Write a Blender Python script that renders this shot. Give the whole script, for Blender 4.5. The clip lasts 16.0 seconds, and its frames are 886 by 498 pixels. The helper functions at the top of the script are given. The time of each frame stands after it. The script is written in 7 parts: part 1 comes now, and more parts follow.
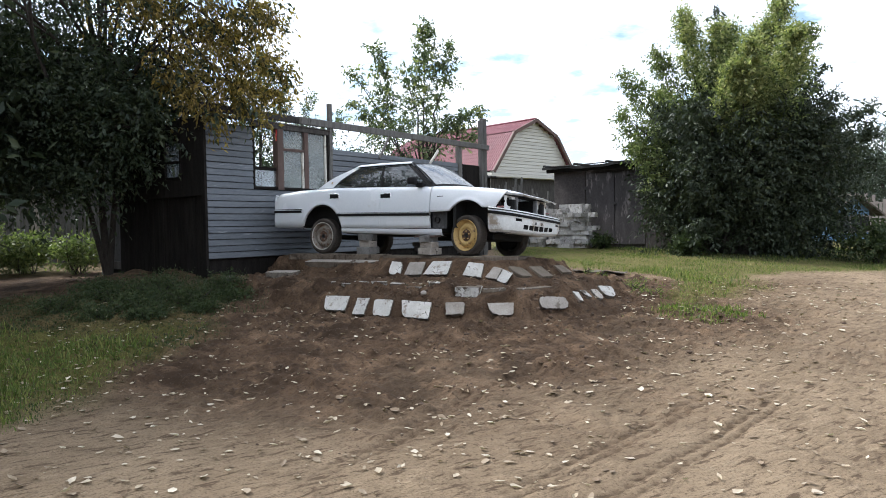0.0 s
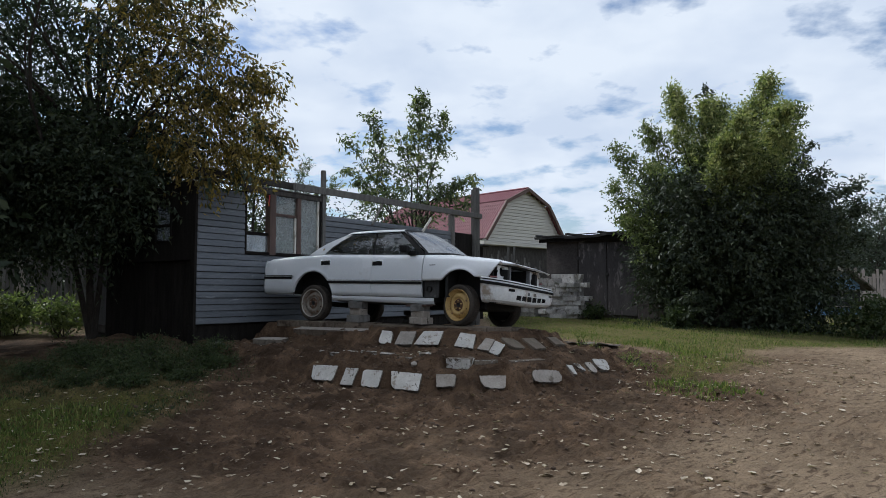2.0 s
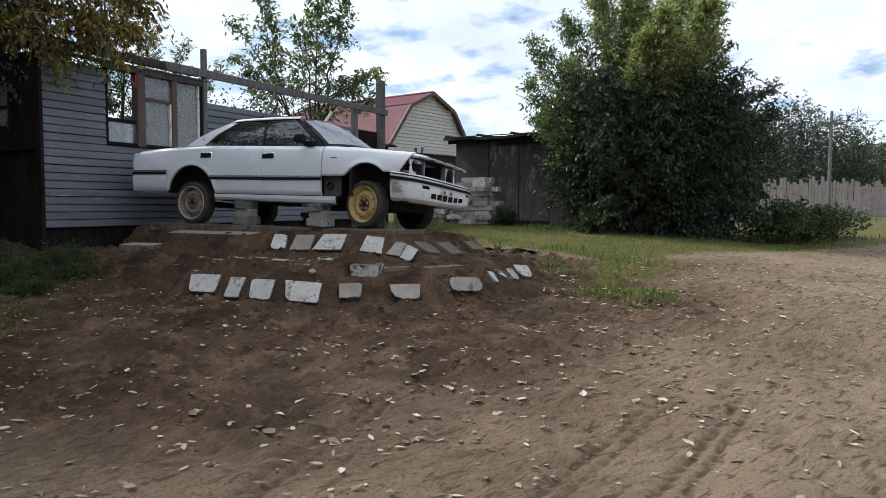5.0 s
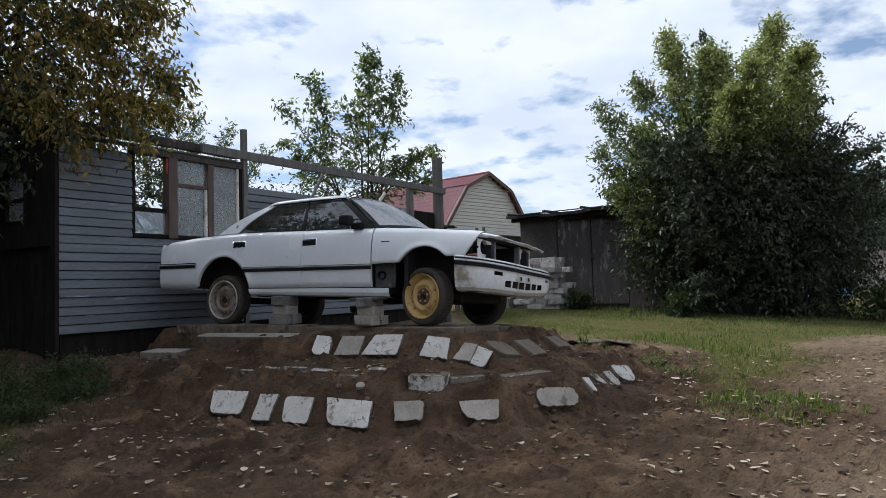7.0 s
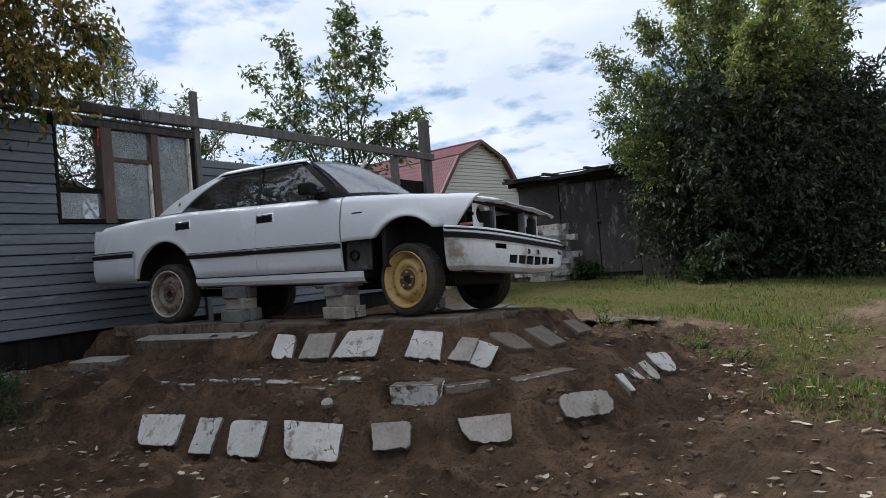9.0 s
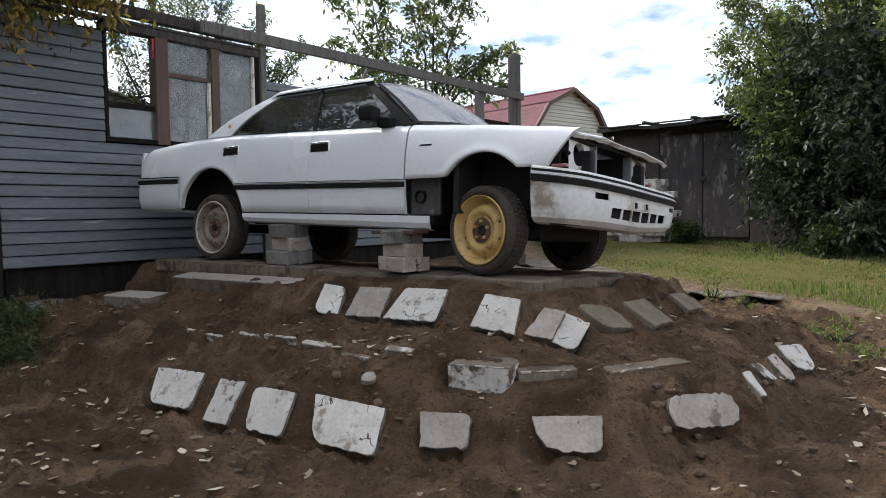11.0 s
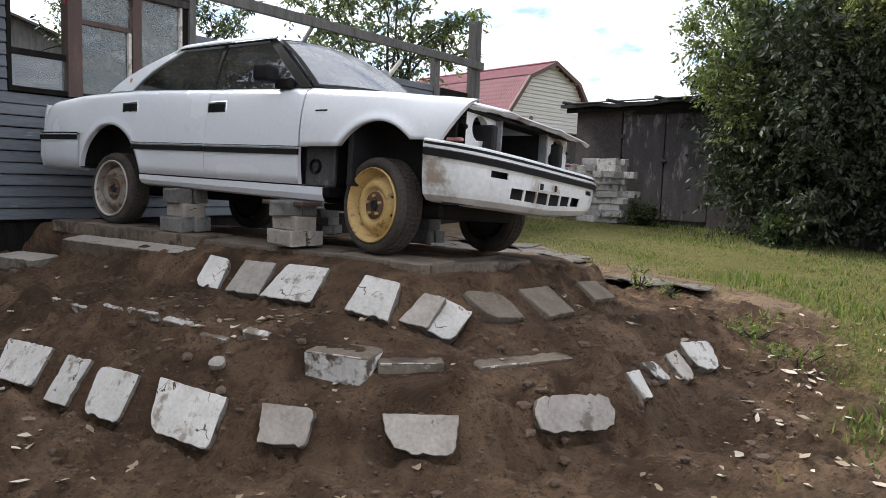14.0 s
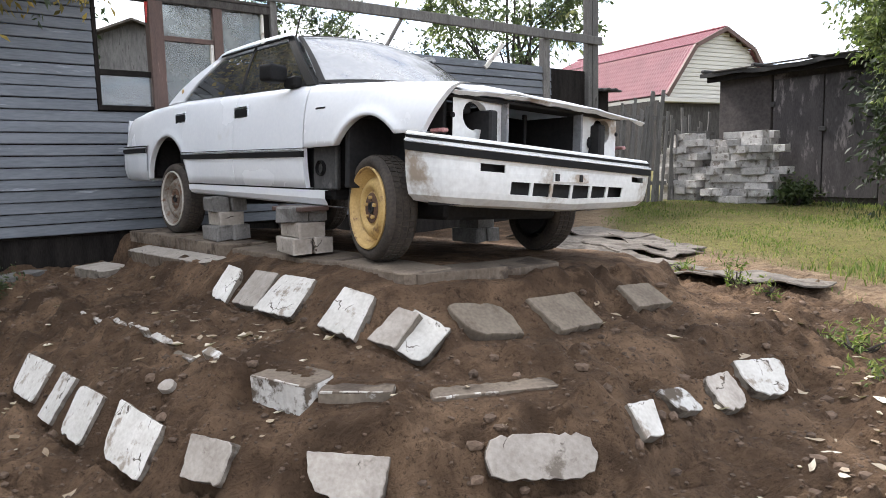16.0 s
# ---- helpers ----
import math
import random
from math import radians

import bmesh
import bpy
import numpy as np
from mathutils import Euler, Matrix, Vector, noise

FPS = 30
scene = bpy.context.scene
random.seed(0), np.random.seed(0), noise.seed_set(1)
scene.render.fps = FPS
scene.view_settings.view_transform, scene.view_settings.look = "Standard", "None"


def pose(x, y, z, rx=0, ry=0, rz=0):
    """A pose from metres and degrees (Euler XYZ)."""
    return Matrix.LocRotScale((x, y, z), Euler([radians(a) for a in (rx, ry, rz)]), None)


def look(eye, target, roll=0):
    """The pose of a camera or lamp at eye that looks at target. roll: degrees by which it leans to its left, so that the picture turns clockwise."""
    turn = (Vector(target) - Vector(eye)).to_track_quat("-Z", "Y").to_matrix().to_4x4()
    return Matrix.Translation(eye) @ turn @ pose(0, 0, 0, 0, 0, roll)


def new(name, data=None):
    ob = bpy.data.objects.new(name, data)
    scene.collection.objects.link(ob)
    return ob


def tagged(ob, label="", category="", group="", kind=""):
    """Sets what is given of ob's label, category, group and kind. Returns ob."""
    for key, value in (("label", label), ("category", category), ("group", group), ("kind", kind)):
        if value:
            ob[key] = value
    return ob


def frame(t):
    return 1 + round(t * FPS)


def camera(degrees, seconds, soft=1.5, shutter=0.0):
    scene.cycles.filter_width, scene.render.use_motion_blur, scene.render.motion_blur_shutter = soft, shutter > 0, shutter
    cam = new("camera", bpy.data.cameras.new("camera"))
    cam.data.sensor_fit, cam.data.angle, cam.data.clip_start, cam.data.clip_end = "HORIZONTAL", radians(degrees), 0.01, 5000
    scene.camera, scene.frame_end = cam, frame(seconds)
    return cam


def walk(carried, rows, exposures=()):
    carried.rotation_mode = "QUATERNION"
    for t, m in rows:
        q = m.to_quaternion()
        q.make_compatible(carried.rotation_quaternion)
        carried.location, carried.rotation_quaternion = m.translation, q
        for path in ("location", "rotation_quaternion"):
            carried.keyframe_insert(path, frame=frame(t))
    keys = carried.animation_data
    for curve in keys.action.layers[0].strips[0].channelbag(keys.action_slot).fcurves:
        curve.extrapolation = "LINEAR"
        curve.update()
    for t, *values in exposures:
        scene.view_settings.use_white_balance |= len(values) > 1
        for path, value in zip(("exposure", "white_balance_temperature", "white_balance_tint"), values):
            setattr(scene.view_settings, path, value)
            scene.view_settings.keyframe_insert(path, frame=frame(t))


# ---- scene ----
cam = camera(64.5, 16.0, soft=0.9)
PATH = [
    (0, (0.008, 0.095, 1.628), (0.007, 2.094, 1.568), -1.0),
    (0.5, (-0.009, 0.107, 1.655), (-0.031, 2.107, 1.664), -1.2),
    (1, (0.004, 0.131, 1.681), (0.017, 2.127, 1.8), 0.1),
    (1.5, (-0.016, 0.14, 1.672), (0.011, 2.135, 1.813), 0.2),
    (2, (-0.002, 0.214, 1.672), (0.023, 2.21, 1.8), 0.0),
    (2.5, (-0.043, 0.254, 1.658), (0.028, 2.251, 1.739), -0.1),
    (3, (-0.111, 0.339, 1.645), (-0.062, 2.338, 1.674), -0.2),
    (3.5, (-0.03, 0.615, 1.604), (-0.037, 2.614, 1.669), -3.4),
    (4, (-0.006, 0.827, 1.55), (0.136, 2.821, 1.493), -2.1),
    (4.2, (0.009, 0.937, 1.517), (0.313, 2.905, 1.33), 0.4),
    (6.3, (-0.051, 2.533, 1.535), (0.229, 4.514, 1.536), -0.1),
    (6.5, (-0.035, 2.689, 1.499), (0.182, 4.677, 1.497), -1.4),
    (7, (0.041, 3.098, 1.613), (0.185, 5.09, 1.719), -1.7),
    (7.5, (0.03, 3.438, 1.609), (0.256, 5.423, 1.701), 0.9),
    (8, (0.045, 3.772, 1.58), (0.241, 5.762, 1.612), -2.4),
    (8.2, (0.113, 3.957, 1.598), (0.277, 5.95, 1.628), -4.7),
    (10.3, (0.264, 5.327, 1.669), (0.26, 7.327, 1.697), -0.3),
    (10.5, (0.274, 5.466, 1.659), (0.188, 7.464, 1.655), 0.3),
    (11, (0.274, 5.572, 1.64), (0.192, 7.568, 1.534), -0.7),
    (11.5, (0.296, 5.665, 1.648), (0.14, 7.657, 1.57), -2.4),
    (12, (0.374, 5.667, 1.637), (0.153, 7.654, 1.579), -3.3),
    (12.5, (0.419, 5.65, 1.647), (0.178, 7.635, 1.623), -3.4),
    (13, (0.5, 5.635, 1.645), (0.255, 7.619, 1.611), -3.5),
    (13.5, (0.659, 5.689, 1.65), (0.521, 7.683, 1.573), -1.9),
    (14, (0.823, 5.903, 1.675), (0.793, 7.893, 1.484), 2.0),
    (14.5, (1.056, 6.042, 1.664), (0.782, 8.016, 1.497), -1.4),
    (15, (1.32, 6.109, 1.691), (0.505, 7.926, 1.504), -2.2),
    (15.5, (1.566, 6.281, 1.644), (0.743, 8.083, 1.368), 1.1),
    (16, (1.723, 6.5, 1.729), (1.202, 8.417, 1.499), -1.4),
]
EXPOSURES = ((0, 0.58, 5880, 10), (0.5, 0.05, 5810, 9), (1, -0.23, 5770, 10), (1.5, -0.39, 5760, 10), (2.5, -0.49, 5780, 9), (3, -0.31, 5930, 10), (4, -0.07, 5870, 10), (6.5, -0.18, 5860, 11), (7.5, -0.34, 5810, 11), (8.2, -0.31, 5810, 11), (10.5, 0.00, 6060, 11), (11.5, 0.39, 6210, 13), (12, 0.41, 6230, 13), (12.5, 0.33, 6260, 14), (13.5, 0.28, 6210, 13), (14, 0.50, 6160, 13), (14.5, 0.62, 6210, 13), (15, 1.03, 6190, 13), (16, 1.11, 6190, 13))
walk(cam, [(t, look(eye, target, roll)) for t, eye, target, roll in PATH], EXPOSURES)

# world: broken cloud over a pale blue sky, low-contrast sun from behind the house
world = bpy.data.worlds.new("sky")
scene.world = world
world.use_nodes = True
wn, wl = world.node_tree.nodes, world.node_tree.links
wn.clear()
SUN_ELEVATION, SUN_AZIMUTH = radians(46), radians(-60)   # azimuth from +y, positive to +x
w_out = wn.new("ShaderNodeOutputWorld")
w_bg = wn.new("ShaderNodeBackground")
w_bg2 = wn.new("ShaderNodeBackground")
w_mix = wn.new("ShaderNodeMixShader")
w_sky = wn.new("ShaderNodeTexSky")
w_sky.sky_type = "NISHITA"
w_sky.sun_disc = False
w_sky.sun_elevation = SUN_ELEVATION
w_sky.sun_rotation = SUN_AZIMUTH
w_bg.inputs["Strength"].default_value = 0.15
wl.new(w_sky.outputs[0], w_bg.inputs["Color"])
w_tc = wn.new("ShaderNodeTexCoord")
w_sep = wn.new("ShaderNodeSeparateXYZ")
wl.new(w_tc.outputs["Generated"], w_sep.inputs[0])
w_h = wn.new("ShaderNodeMath"); w_h.operation = "ADD"; w_h.inputs[1].default_value = 0.22
w_hm = wn.new("ShaderNodeMath"); w_hm.operation = "MAXIMUM"; w_hm.inputs[1].default_value = 0.0
wl.new(w_sep.outputs[2], w_hm.inputs[0]); wl.new(w_hm.outputs[0], w_h.inputs[0])
w_dx = wn.new("ShaderNodeMath"); w_dx.operation = "DIVIDE"
w_dy = wn.new("ShaderNodeMath"); w_dy.operation = "DIVIDE"
wl.new(w_sep.outputs[0], w_dx.inputs[0]); wl.new(w_h.outputs[0], w_dx.inputs[1])
wl.new(w_sep.outputs[1], w_dy.inputs[0]); wl.new(w_h.outputs[0], w_dy.inputs[1])
w_com = wn.new("ShaderNodeCombineXYZ")
wl.new(w_dx.outputs[0], w_com.inputs[0]); wl.new(w_dy.outputs[0], w_com.inputs[1])
w_com.inputs[2].default_value = 3.7
w_n = wn.new("ShaderNodeTexNoise")
w_n.inputs["Scale"].default_value = 4.8; w_n.inputs["Detail"].default_value = 7.0; w_n.inputs["Roughness"].default_value = 0.52
wl.new(w_com.outputs[0], w_n.inputs["Vector"])
w_r = wn.new("ShaderNodeValToRGB")
w_r.color_ramp.elements[0].position = 0.34; w_r.color_ramp.elements[0].color = (0.08, 0.08, 0.08, 1)
w_r.color_ramp.elements[1].position = 0.47; w_r.color_ramp.elements[1].color = (1, 1, 1, 1)
wl.new(w_n.outputs["Fac"], w_r.inputs[0])
w_n2 = wn.new("ShaderNodeTexNoise")
w_n2.inputs["Scale"].default_value = 3.1; w_n2.inputs["Detail"].default_value = 5.0
wl.new(w_com.outputs[0], w_n2.inputs["Vector"])
w_c = wn.new("ShaderNodeValToRGB")
w_c.color_ramp.elements[0].position = 0.35; w_c.color_ramp.elements[0].color = (0.78, 0.83, 0.90, 1)
w_c.color_ramp.elements[1].position = 0.62; w_c.color_ramp.elements[1].color = (0.97, 0.99, 1.0, 1)
wl.new(w_n2.outputs["Fac"], w_c.inputs[0])
wl.new(w_c.outputs[0], w_bg2.inputs["Color"])
w_bg2.inputs["Strength"].default_value = 1.2
wl.new(w_r.outputs[0], w_mix.inputs[0]); wl.new(w_bg.outputs[0], w_mix.inputs[1]); wl.new(w_bg2.outputs[0], w_mix.inputs[2])
wl.new(w_mix.outputs[0], w_out.inputs[0])

sun_data = bpy.data.lights.new("sun", "SUN")
sun_data.energy, sun_data.angle, sun_data.color = 4.6, radians(12), (1.0, 0.95, 0.86)
sun = new("sun", sun_data)
sun_dir = Vector((math.sin(SUN_AZIMUTH) * math.cos(SUN_ELEVATION), math.cos(SUN_AZIMUTH) * math.cos(SUN_ELEVATION), math.sin(SUN_ELEVATION)))
sun.matrix_world = look(sun_dir * 60, (0, 0, 0))

# ---------------------------------------------------------------- materials
def shade(name, a, b, scale=6.0, fine=60.0, rough=(0.7, 0.95), bump=0.3, dist=0.01, metal=0.0, c=None, c_at=0.62, c_scale=2.0, vary=0.0, coords="Object", spec=0.35, stretch=(1, 1, 1), island=False, cracks=0.0):
    """A two-scale weathered surface: a and b mixed by coarse and fine noise, c in worn patches, and a fine relief."""
    m = bpy.data.materials.new(name)
    m.use_nodes = True
    n, l = m.node_tree.nodes, m.node_tree.links
    p = n["Principled BSDF"]
    tc = n.new("ShaderNodeTexCoord")
    mp = n.new("ShaderNodeMapping")
    mp.inputs["Scale"].default_value = stretch
    l.new(tc.outputs[coords], mp.inputs["Vector"])
    oi = n.new("ShaderNodeObjectInfo")
    sh = n.new("ShaderNodeVectorMath"); sh.operation = "ADD"
    l.new(mp.outputs[0], sh.inputs[0])
    sc = n.new("ShaderNodeMath"); sc.operation = "MULTIPLY"; sc.inputs[1].default_value = 17.0
    l.new(oi.outputs["Random"], sc.inputs[0]); l.new(sc.outputs[0], sh.inputs[1])
    n1 = n.new("ShaderNodeTexNoise"); n1.inputs["Scale"].default_value = scale; n1.inputs["Detail"].default_value = 5
    n2 = n.new("ShaderNodeTexNoise"); n2.inputs["Scale"].default_value = fine; n2.inputs["Detail"].default_value = 3
    l.new(sh.outputs[0], n1.inputs["Vector"]); l.new(sh.outputs[0], n2.inputs["Vector"])
    ad = n.new("ShaderNodeMath"); ad.operation = "MULTIPLY_ADD"; ad.inputs[1].default_value = 0.45
    sub = n.new("ShaderNodeMath"); sub.operation = "MULTIPLY"; sub.inputs[1].default_value = 0.62
    l.new(n1.outputs["Fac"], sub.inputs[0]); l.new(n2.outputs["Fac"], ad.inputs[0]); l.new(sub.outputs[0], ad.inputs[2])
    rp = n.new("ShaderNodeMapRange"); rp.inputs["From Min"].default_value = 0.38; rp.inputs["From Max"].default_value = 0.68
    l.new(ad.outputs[0], rp.inputs["Value"])
    mx = n.new("ShaderNodeMix"); mx.data_type = "RGBA"
    mx.inputs[6].default_value, mx.inputs[7].default_value = (*a, 1), (*b, 1)
    l.new(rp.outputs[0], mx.inputs[0])
    col = mx.outputs[2]
    if c:
        n3 = n.new("ShaderNodeTexNoise"); n3.inputs["Scale"].default_value = c_scale; n3.inputs["Detail"].default_value = 8; n3.inputs["Roughness"].default_value = 0.65
        l.new(sh.outputs[0], n3.inputs["Vector"])
        r3 = n.new("ShaderNodeMapRange"); r3.inputs["From Min"].default_value = c_at; r3.inputs["From Max"].default_value = c_at + 0.08
        l.new(n3.outputs["Fac"], r3.inputs["Value"])
        m3 = n.new("ShaderNodeMix"); m3.data_type = "RGBA"
        l.new(r3.outputs[0], m3.inputs[0]); l.new(col, m3.inputs[6]); m3.inputs[7].default_value = (*c, 1)
        col = m3.outputs[2]
    if cracks:
        warp = n.new("ShaderNodeTexNoise"); warp.inputs["Scale"].default_value = 9.0; warp.inputs["Detail"].default_value = 4
        l.new(sh.outputs[0], warp.inputs["Vector"])
        bend = n.new("ShaderNodeVectorMath"); bend.operation = "MULTIPLY_ADD"; bend.inputs[1].default_value = (0.16, 0.16, 0.16)
        l.new(warp.outputs["Color"], bend.inputs[0]); l.new(sh.outputs[0], bend.inputs[2])
        vo = n.new("ShaderNodeTexVoronoi"); vo.feature = "DISTANCE_TO_EDGE"; vo.inputs["Scale"].default_value = cracks
        l.new(bend.outputs[0], vo.inputs["Vector"])
        thin = n.new("ShaderNodeMapRange"); thin.inputs["From Min"].default_value, thin.inputs["From Max"].default_value = 0.015, 0.005
        l.new(vo.outputs["Distance"], thin.inputs["Value"])
        some = n.new("ShaderNodeMapRange"); some.inputs["From Min"].default_value, some.inputs["From Max"].default_value = 0.525, 0.575
        l.new(n1.outputs["Fac"], some.inputs["Value"])
        both = n.new("ShaderNodeMath"); both.operation = "MULTIPLY"
        l.new(thin.outputs[0], both.inputs[0]); l.new(some.outputs[0], both.inputs[1])
        m4 = n.new("ShaderNodeMix"); m4.data_type = "RGBA"; m4.inputs[7].default_value = (0.07, 0.055, 0.042, 1)
        l.new(both.outputs[0], m4.inputs[0]); l.new(col, m4.inputs[6])
        col = m4.outputs[2]
    if vary:
        hs = n.new("ShaderNodeHueSaturation")
        vr = n.new("ShaderNodeMapRange"); vr.inputs["To Min"].default_value = 1 - vary; vr.inputs["To Max"].default_value = 1 + vary
        if island:
            ge = n.new("ShaderNodeNewGeometry"); l.new(ge.outputs["Random Per Island"], vr.inputs["Value"])
        else:
            l.new(oi.outputs["Random"], vr.inputs["Value"])
        l.new(vr.outputs[0], hs.inputs["Value"]); l.new(col, hs.inputs["Color"])
        col = hs.outputs[0]
    l.new(col, p.inputs["Base Color"])
    rr = n.new("ShaderNodeMapRange"); rr.inputs["To Min"].default_value, rr.inputs["To Max"].default_value = rough
    l.new(n1.outputs["Fac"], rr.inputs["Value"]); l.new(rr.outputs[0], p.inputs["Roughness"])
    p.inputs["Metallic"].default_value = metal
    p.inputs["Specular IOR Level"].default_value = spec
    if bump:
        bp = n.new("ShaderNodeBump"); bp.inputs["Strength"].default_value = bump; bp.inputs["Distance"].default_value = dist
        l.new(ad.outputs[0], bp.inputs["Height"]); l.new(bp.outputs[0], p.inputs["Normal"])
    return m


def leaf_shade(name, a, b, c, glow=0.35):
    """Leaves: three tones per leaf, some light coming through."""
    m = bpy.data.materials.new(name)
    m.use_nodes = True
    n, l = m.node_tree.nodes, m.node_tree.links
    n.clear()
    out = n.new("ShaderNodeOutputMaterial")
    ge = n.new("ShaderNodeNewGeometry")
    rp = n.new("ShaderNodeValToRGB")
    e = rp.color_ramp.elements
    e[0].color, e[1].color = (*a, 1), (*c, 1)
    k = e.new(0.62); k.color = (*b, 1)
    l.new(ge.outputs["Random Per Island"], rp.inputs[0])
    d = n.new("ShaderNodeBsdfPrincipled"); d.inputs["Roughness"].default_value = 0.5; d.inputs["Specular IOR Level"].default_value = 0.25
    t = n.new("ShaderNodeBsdfTranslucent")
    br = n.new("ShaderNodeMix"); br.data_type = "RGBA"; br.blend_type = "MULTIPLY"; br.inputs[0].default_value = 1.0; br.inputs[7].default_value = (1.05, 1.25, 0.62, 1)
    l.new(rp.outputs[0], br.inputs[6])
    mx = n.new("ShaderNodeMixShader"); mx.inputs[0].default_value = glow
    l.new(rp.outputs[0], d.inputs["Base Color"]); l.new(br.outputs[2], t.inputs["Color"])
    l.new(d.outputs[0], mx.inputs[1]); l.new(t.outputs[0], mx.inputs[2]); l.new(mx.outputs[0], out.inputs[0])
    return m


def glass_shade(name, tint, gloss_rough=0.02, dirt=0.04, film=(0.5, 0.52, 0.55), gain=1.5):
    """A thin pane: it lets tinted light through, mirrors by its Fresnel term, and carries a dusty film."""
    m = bpy.data.materials.new(name)
    m.use_nodes = True
    n, l = m.node_tree.nodes, m.node_tree.links
    n.clear()
    out = n.new("ShaderNodeOutputMaterial")
    tr = n.new("ShaderNodeBsdfTransparent"); tr.inputs[0].default_value = (*tint, 1)
    gl = n.new("ShaderNodeBsdfGlossy"); gl.inputs["Roughness"].default_value = gloss_rough; gl.inputs["Color"].default_value = (1, 1, 1, 1)
    fr = n.new("ShaderNodeFresnel"); fr.inputs[0].default_value = 1.52
    k = n.new("ShaderNodeMath"); k.operation = "MULTIPLY"; k.inputs[1].default_value = gain; k.use_clamp = True
    l.new(fr.outputs[0], k.inputs[0])
    m1 = n.new("ShaderNodeMixShader")
    l.new(k.outputs[0], m1.inputs[0]); l.new(tr.outputs[0], m1.inputs[1]); l.new(gl.outputs[0], m1.inputs[2])
    df = n.new("ShaderNodeBsdfDiffuse"); df.inputs[0].default_value = (*film, 1)
    tc = n.new("ShaderNodeTexCoord")
    nz = n.new("ShaderNodeTexNoise"); nz.inputs["Scale"].default_value = 5; nz.inputs["Detail"].default_value = 6
    l.new(tc.outputs["Object"], nz.inputs["Vector"])
    mr = n.new("ShaderNodeMapRange"); mr.inputs["From Min"].default_value = 0.35; mr.inputs["From Max"].default_value = 0.75
    mr.inputs["To Min"].default_value, mr.inputs["To Max"].default_value = dirt * 0.4, dirt * 2.2
    l.new(nz.outputs["Fac"], mr.inputs["Value"])
    m2 = n.new("ShaderNodeMixShader")
    l.new(mr.outputs[0], m2.inputs[0]); l.new(m1.outputs[0], m2.inputs[1]); l.new(df.outputs[0], m2.inputs[2])
    l.new(m2.outputs[0], out.inputs[0])
    return m


def ground_shade():
    """Trodden sandy road, dark damp soil and turf, told apart by two attributes; the soil one also spreads over
    tree-shaded ground.
    """
    m = bpy.data.materials.new("ground_cover")
    m.use_nodes = True
    n, l = m.node_tree.nodes, m.node_tree.links
    p = n["Principled BSDF"]
    tc = n.new("ShaderNodeTexCoord")

    def noise_at(scale, detail=6, rough=0.6, dist=0.0):
        t = n.new("ShaderNodeTexNoise")
        t.inputs["Scale"].default_value, t.inputs["Detail"].default_value, t.inputs["Roughness"].default_value = scale, detail, rough
        t.inputs["Distortion"].default_value = dist
        l.new(tc.outputs["Object"], t.inputs["Vector"])
        return t.outputs["Fac"]

    def mix(f, a, b):
        t = n.new("ShaderNodeMix"); t.data_type = "RGBA"
        l.new(f, t.inputs[0])
        for k, v in ((6, a), (7, b)):
            if isinstance(v, tuple):
                t.inputs[k].default_value = (*v, 1)
            else:
                l.new(v, t.inputs[k])
        return t.outputs[2]

    def span(f, lo, hi):
        t = n.new("ShaderNodeMapRange"); t.inputs["From Min"].default_value, t.inputs["From Max"].default_value = lo, hi
        l.new(f, t.inputs["Value"])
        return t.outputs[0]

    coarse, mid, fine = noise_at(0.8), noise_at(7.0, 8, 0.7), noise_at(55.0, 5, 0.7)
    road = mix(span(mid, 0.35, 0.65), (0.175, 0.132, 0.093), (0.275, 0.215, 0.153))
    mp = n.new("ShaderNodeMapping")
    mp.vector_type = "TEXTURE"
    mp.inputs["Rotation"].default_value = (0, 0, radians(60)); mp.inputs["Scale"].default_value = (1.7, 0.42, 1)
    l.new(tc.outputs["Object"], mp.inputs["Vector"])
    tracks = n.new("ShaderNodeTexNoise"); tracks.inputs["Scale"].default_value = 2.6; tracks.inputs["Detail"].default_value = 7; tracks.inputs["Roughness"].default_value = 0.7
    l.new(mp.outputs[0], tracks.inputs["Vector"])
    road = mix(span(coarse, 0.4, 0.62), road, (0.315, 0.248, 0.178))
    road = mix(span(tracks.outputs["Fac"], 0.55, 0.70), road, (0.345, 0.273, 0.198))
    road = mix(span(tracks.outputs["Fac"], 0.43, 0.30), road, (0.135, 0.10, 0.072))
    rp_map = n.new("ShaderNodeMapping"); rp_map.vector_type = "TEXTURE"
    rp_map.inputs["Rotation"].default_value = (0, 0, radians(33)); rp_map.inputs["Scale"].default_value = (0.20, 0.055, 1)
    l.new(tc.outputs["Object"], rp_map.inputs["Vector"])
    ripple = n.new("ShaderNodeTexNoise"); ripple.inputs["Scale"].default_value = 1.0; ripple.inputs["Detail"].default_value = 5; ripple.inputs["Roughness"].default_value = 0.65; ripple.inputs["Distortion"].default_value = 0.5
    l.new(rp_map.outputs[0], ripple.inputs["Vector"])
    # Ripple hollows darkened and crests lightened in the colour, as relief shading.
    road = mix(span(ripple.outputs["Fac"], 0.45, 0.38), road, (0.115, 0.083, 0.058))
    road = mix(span(ripple.outputs["Fac"], 0.57, 0.68), road, (0.345, 0.277, 0.204))
    road = mix(span(fine, 0.3, 0.5), (0.10, 0.073, 0.05), road)
    # Tread crevices: their shade is put into the road colour here.
    tread_dark = n.new("ShaderNodeAttribute"); tread_dark.attribute_name = "rut"
    road = mix(tread_dark.outputs["Fac"], road, (0.095, 0.068, 0.047))
    soil = mix(span(mid, 0.35, 0.7), (0.062, 0.042, 0.029), (0.128, 0.089, 0.062))
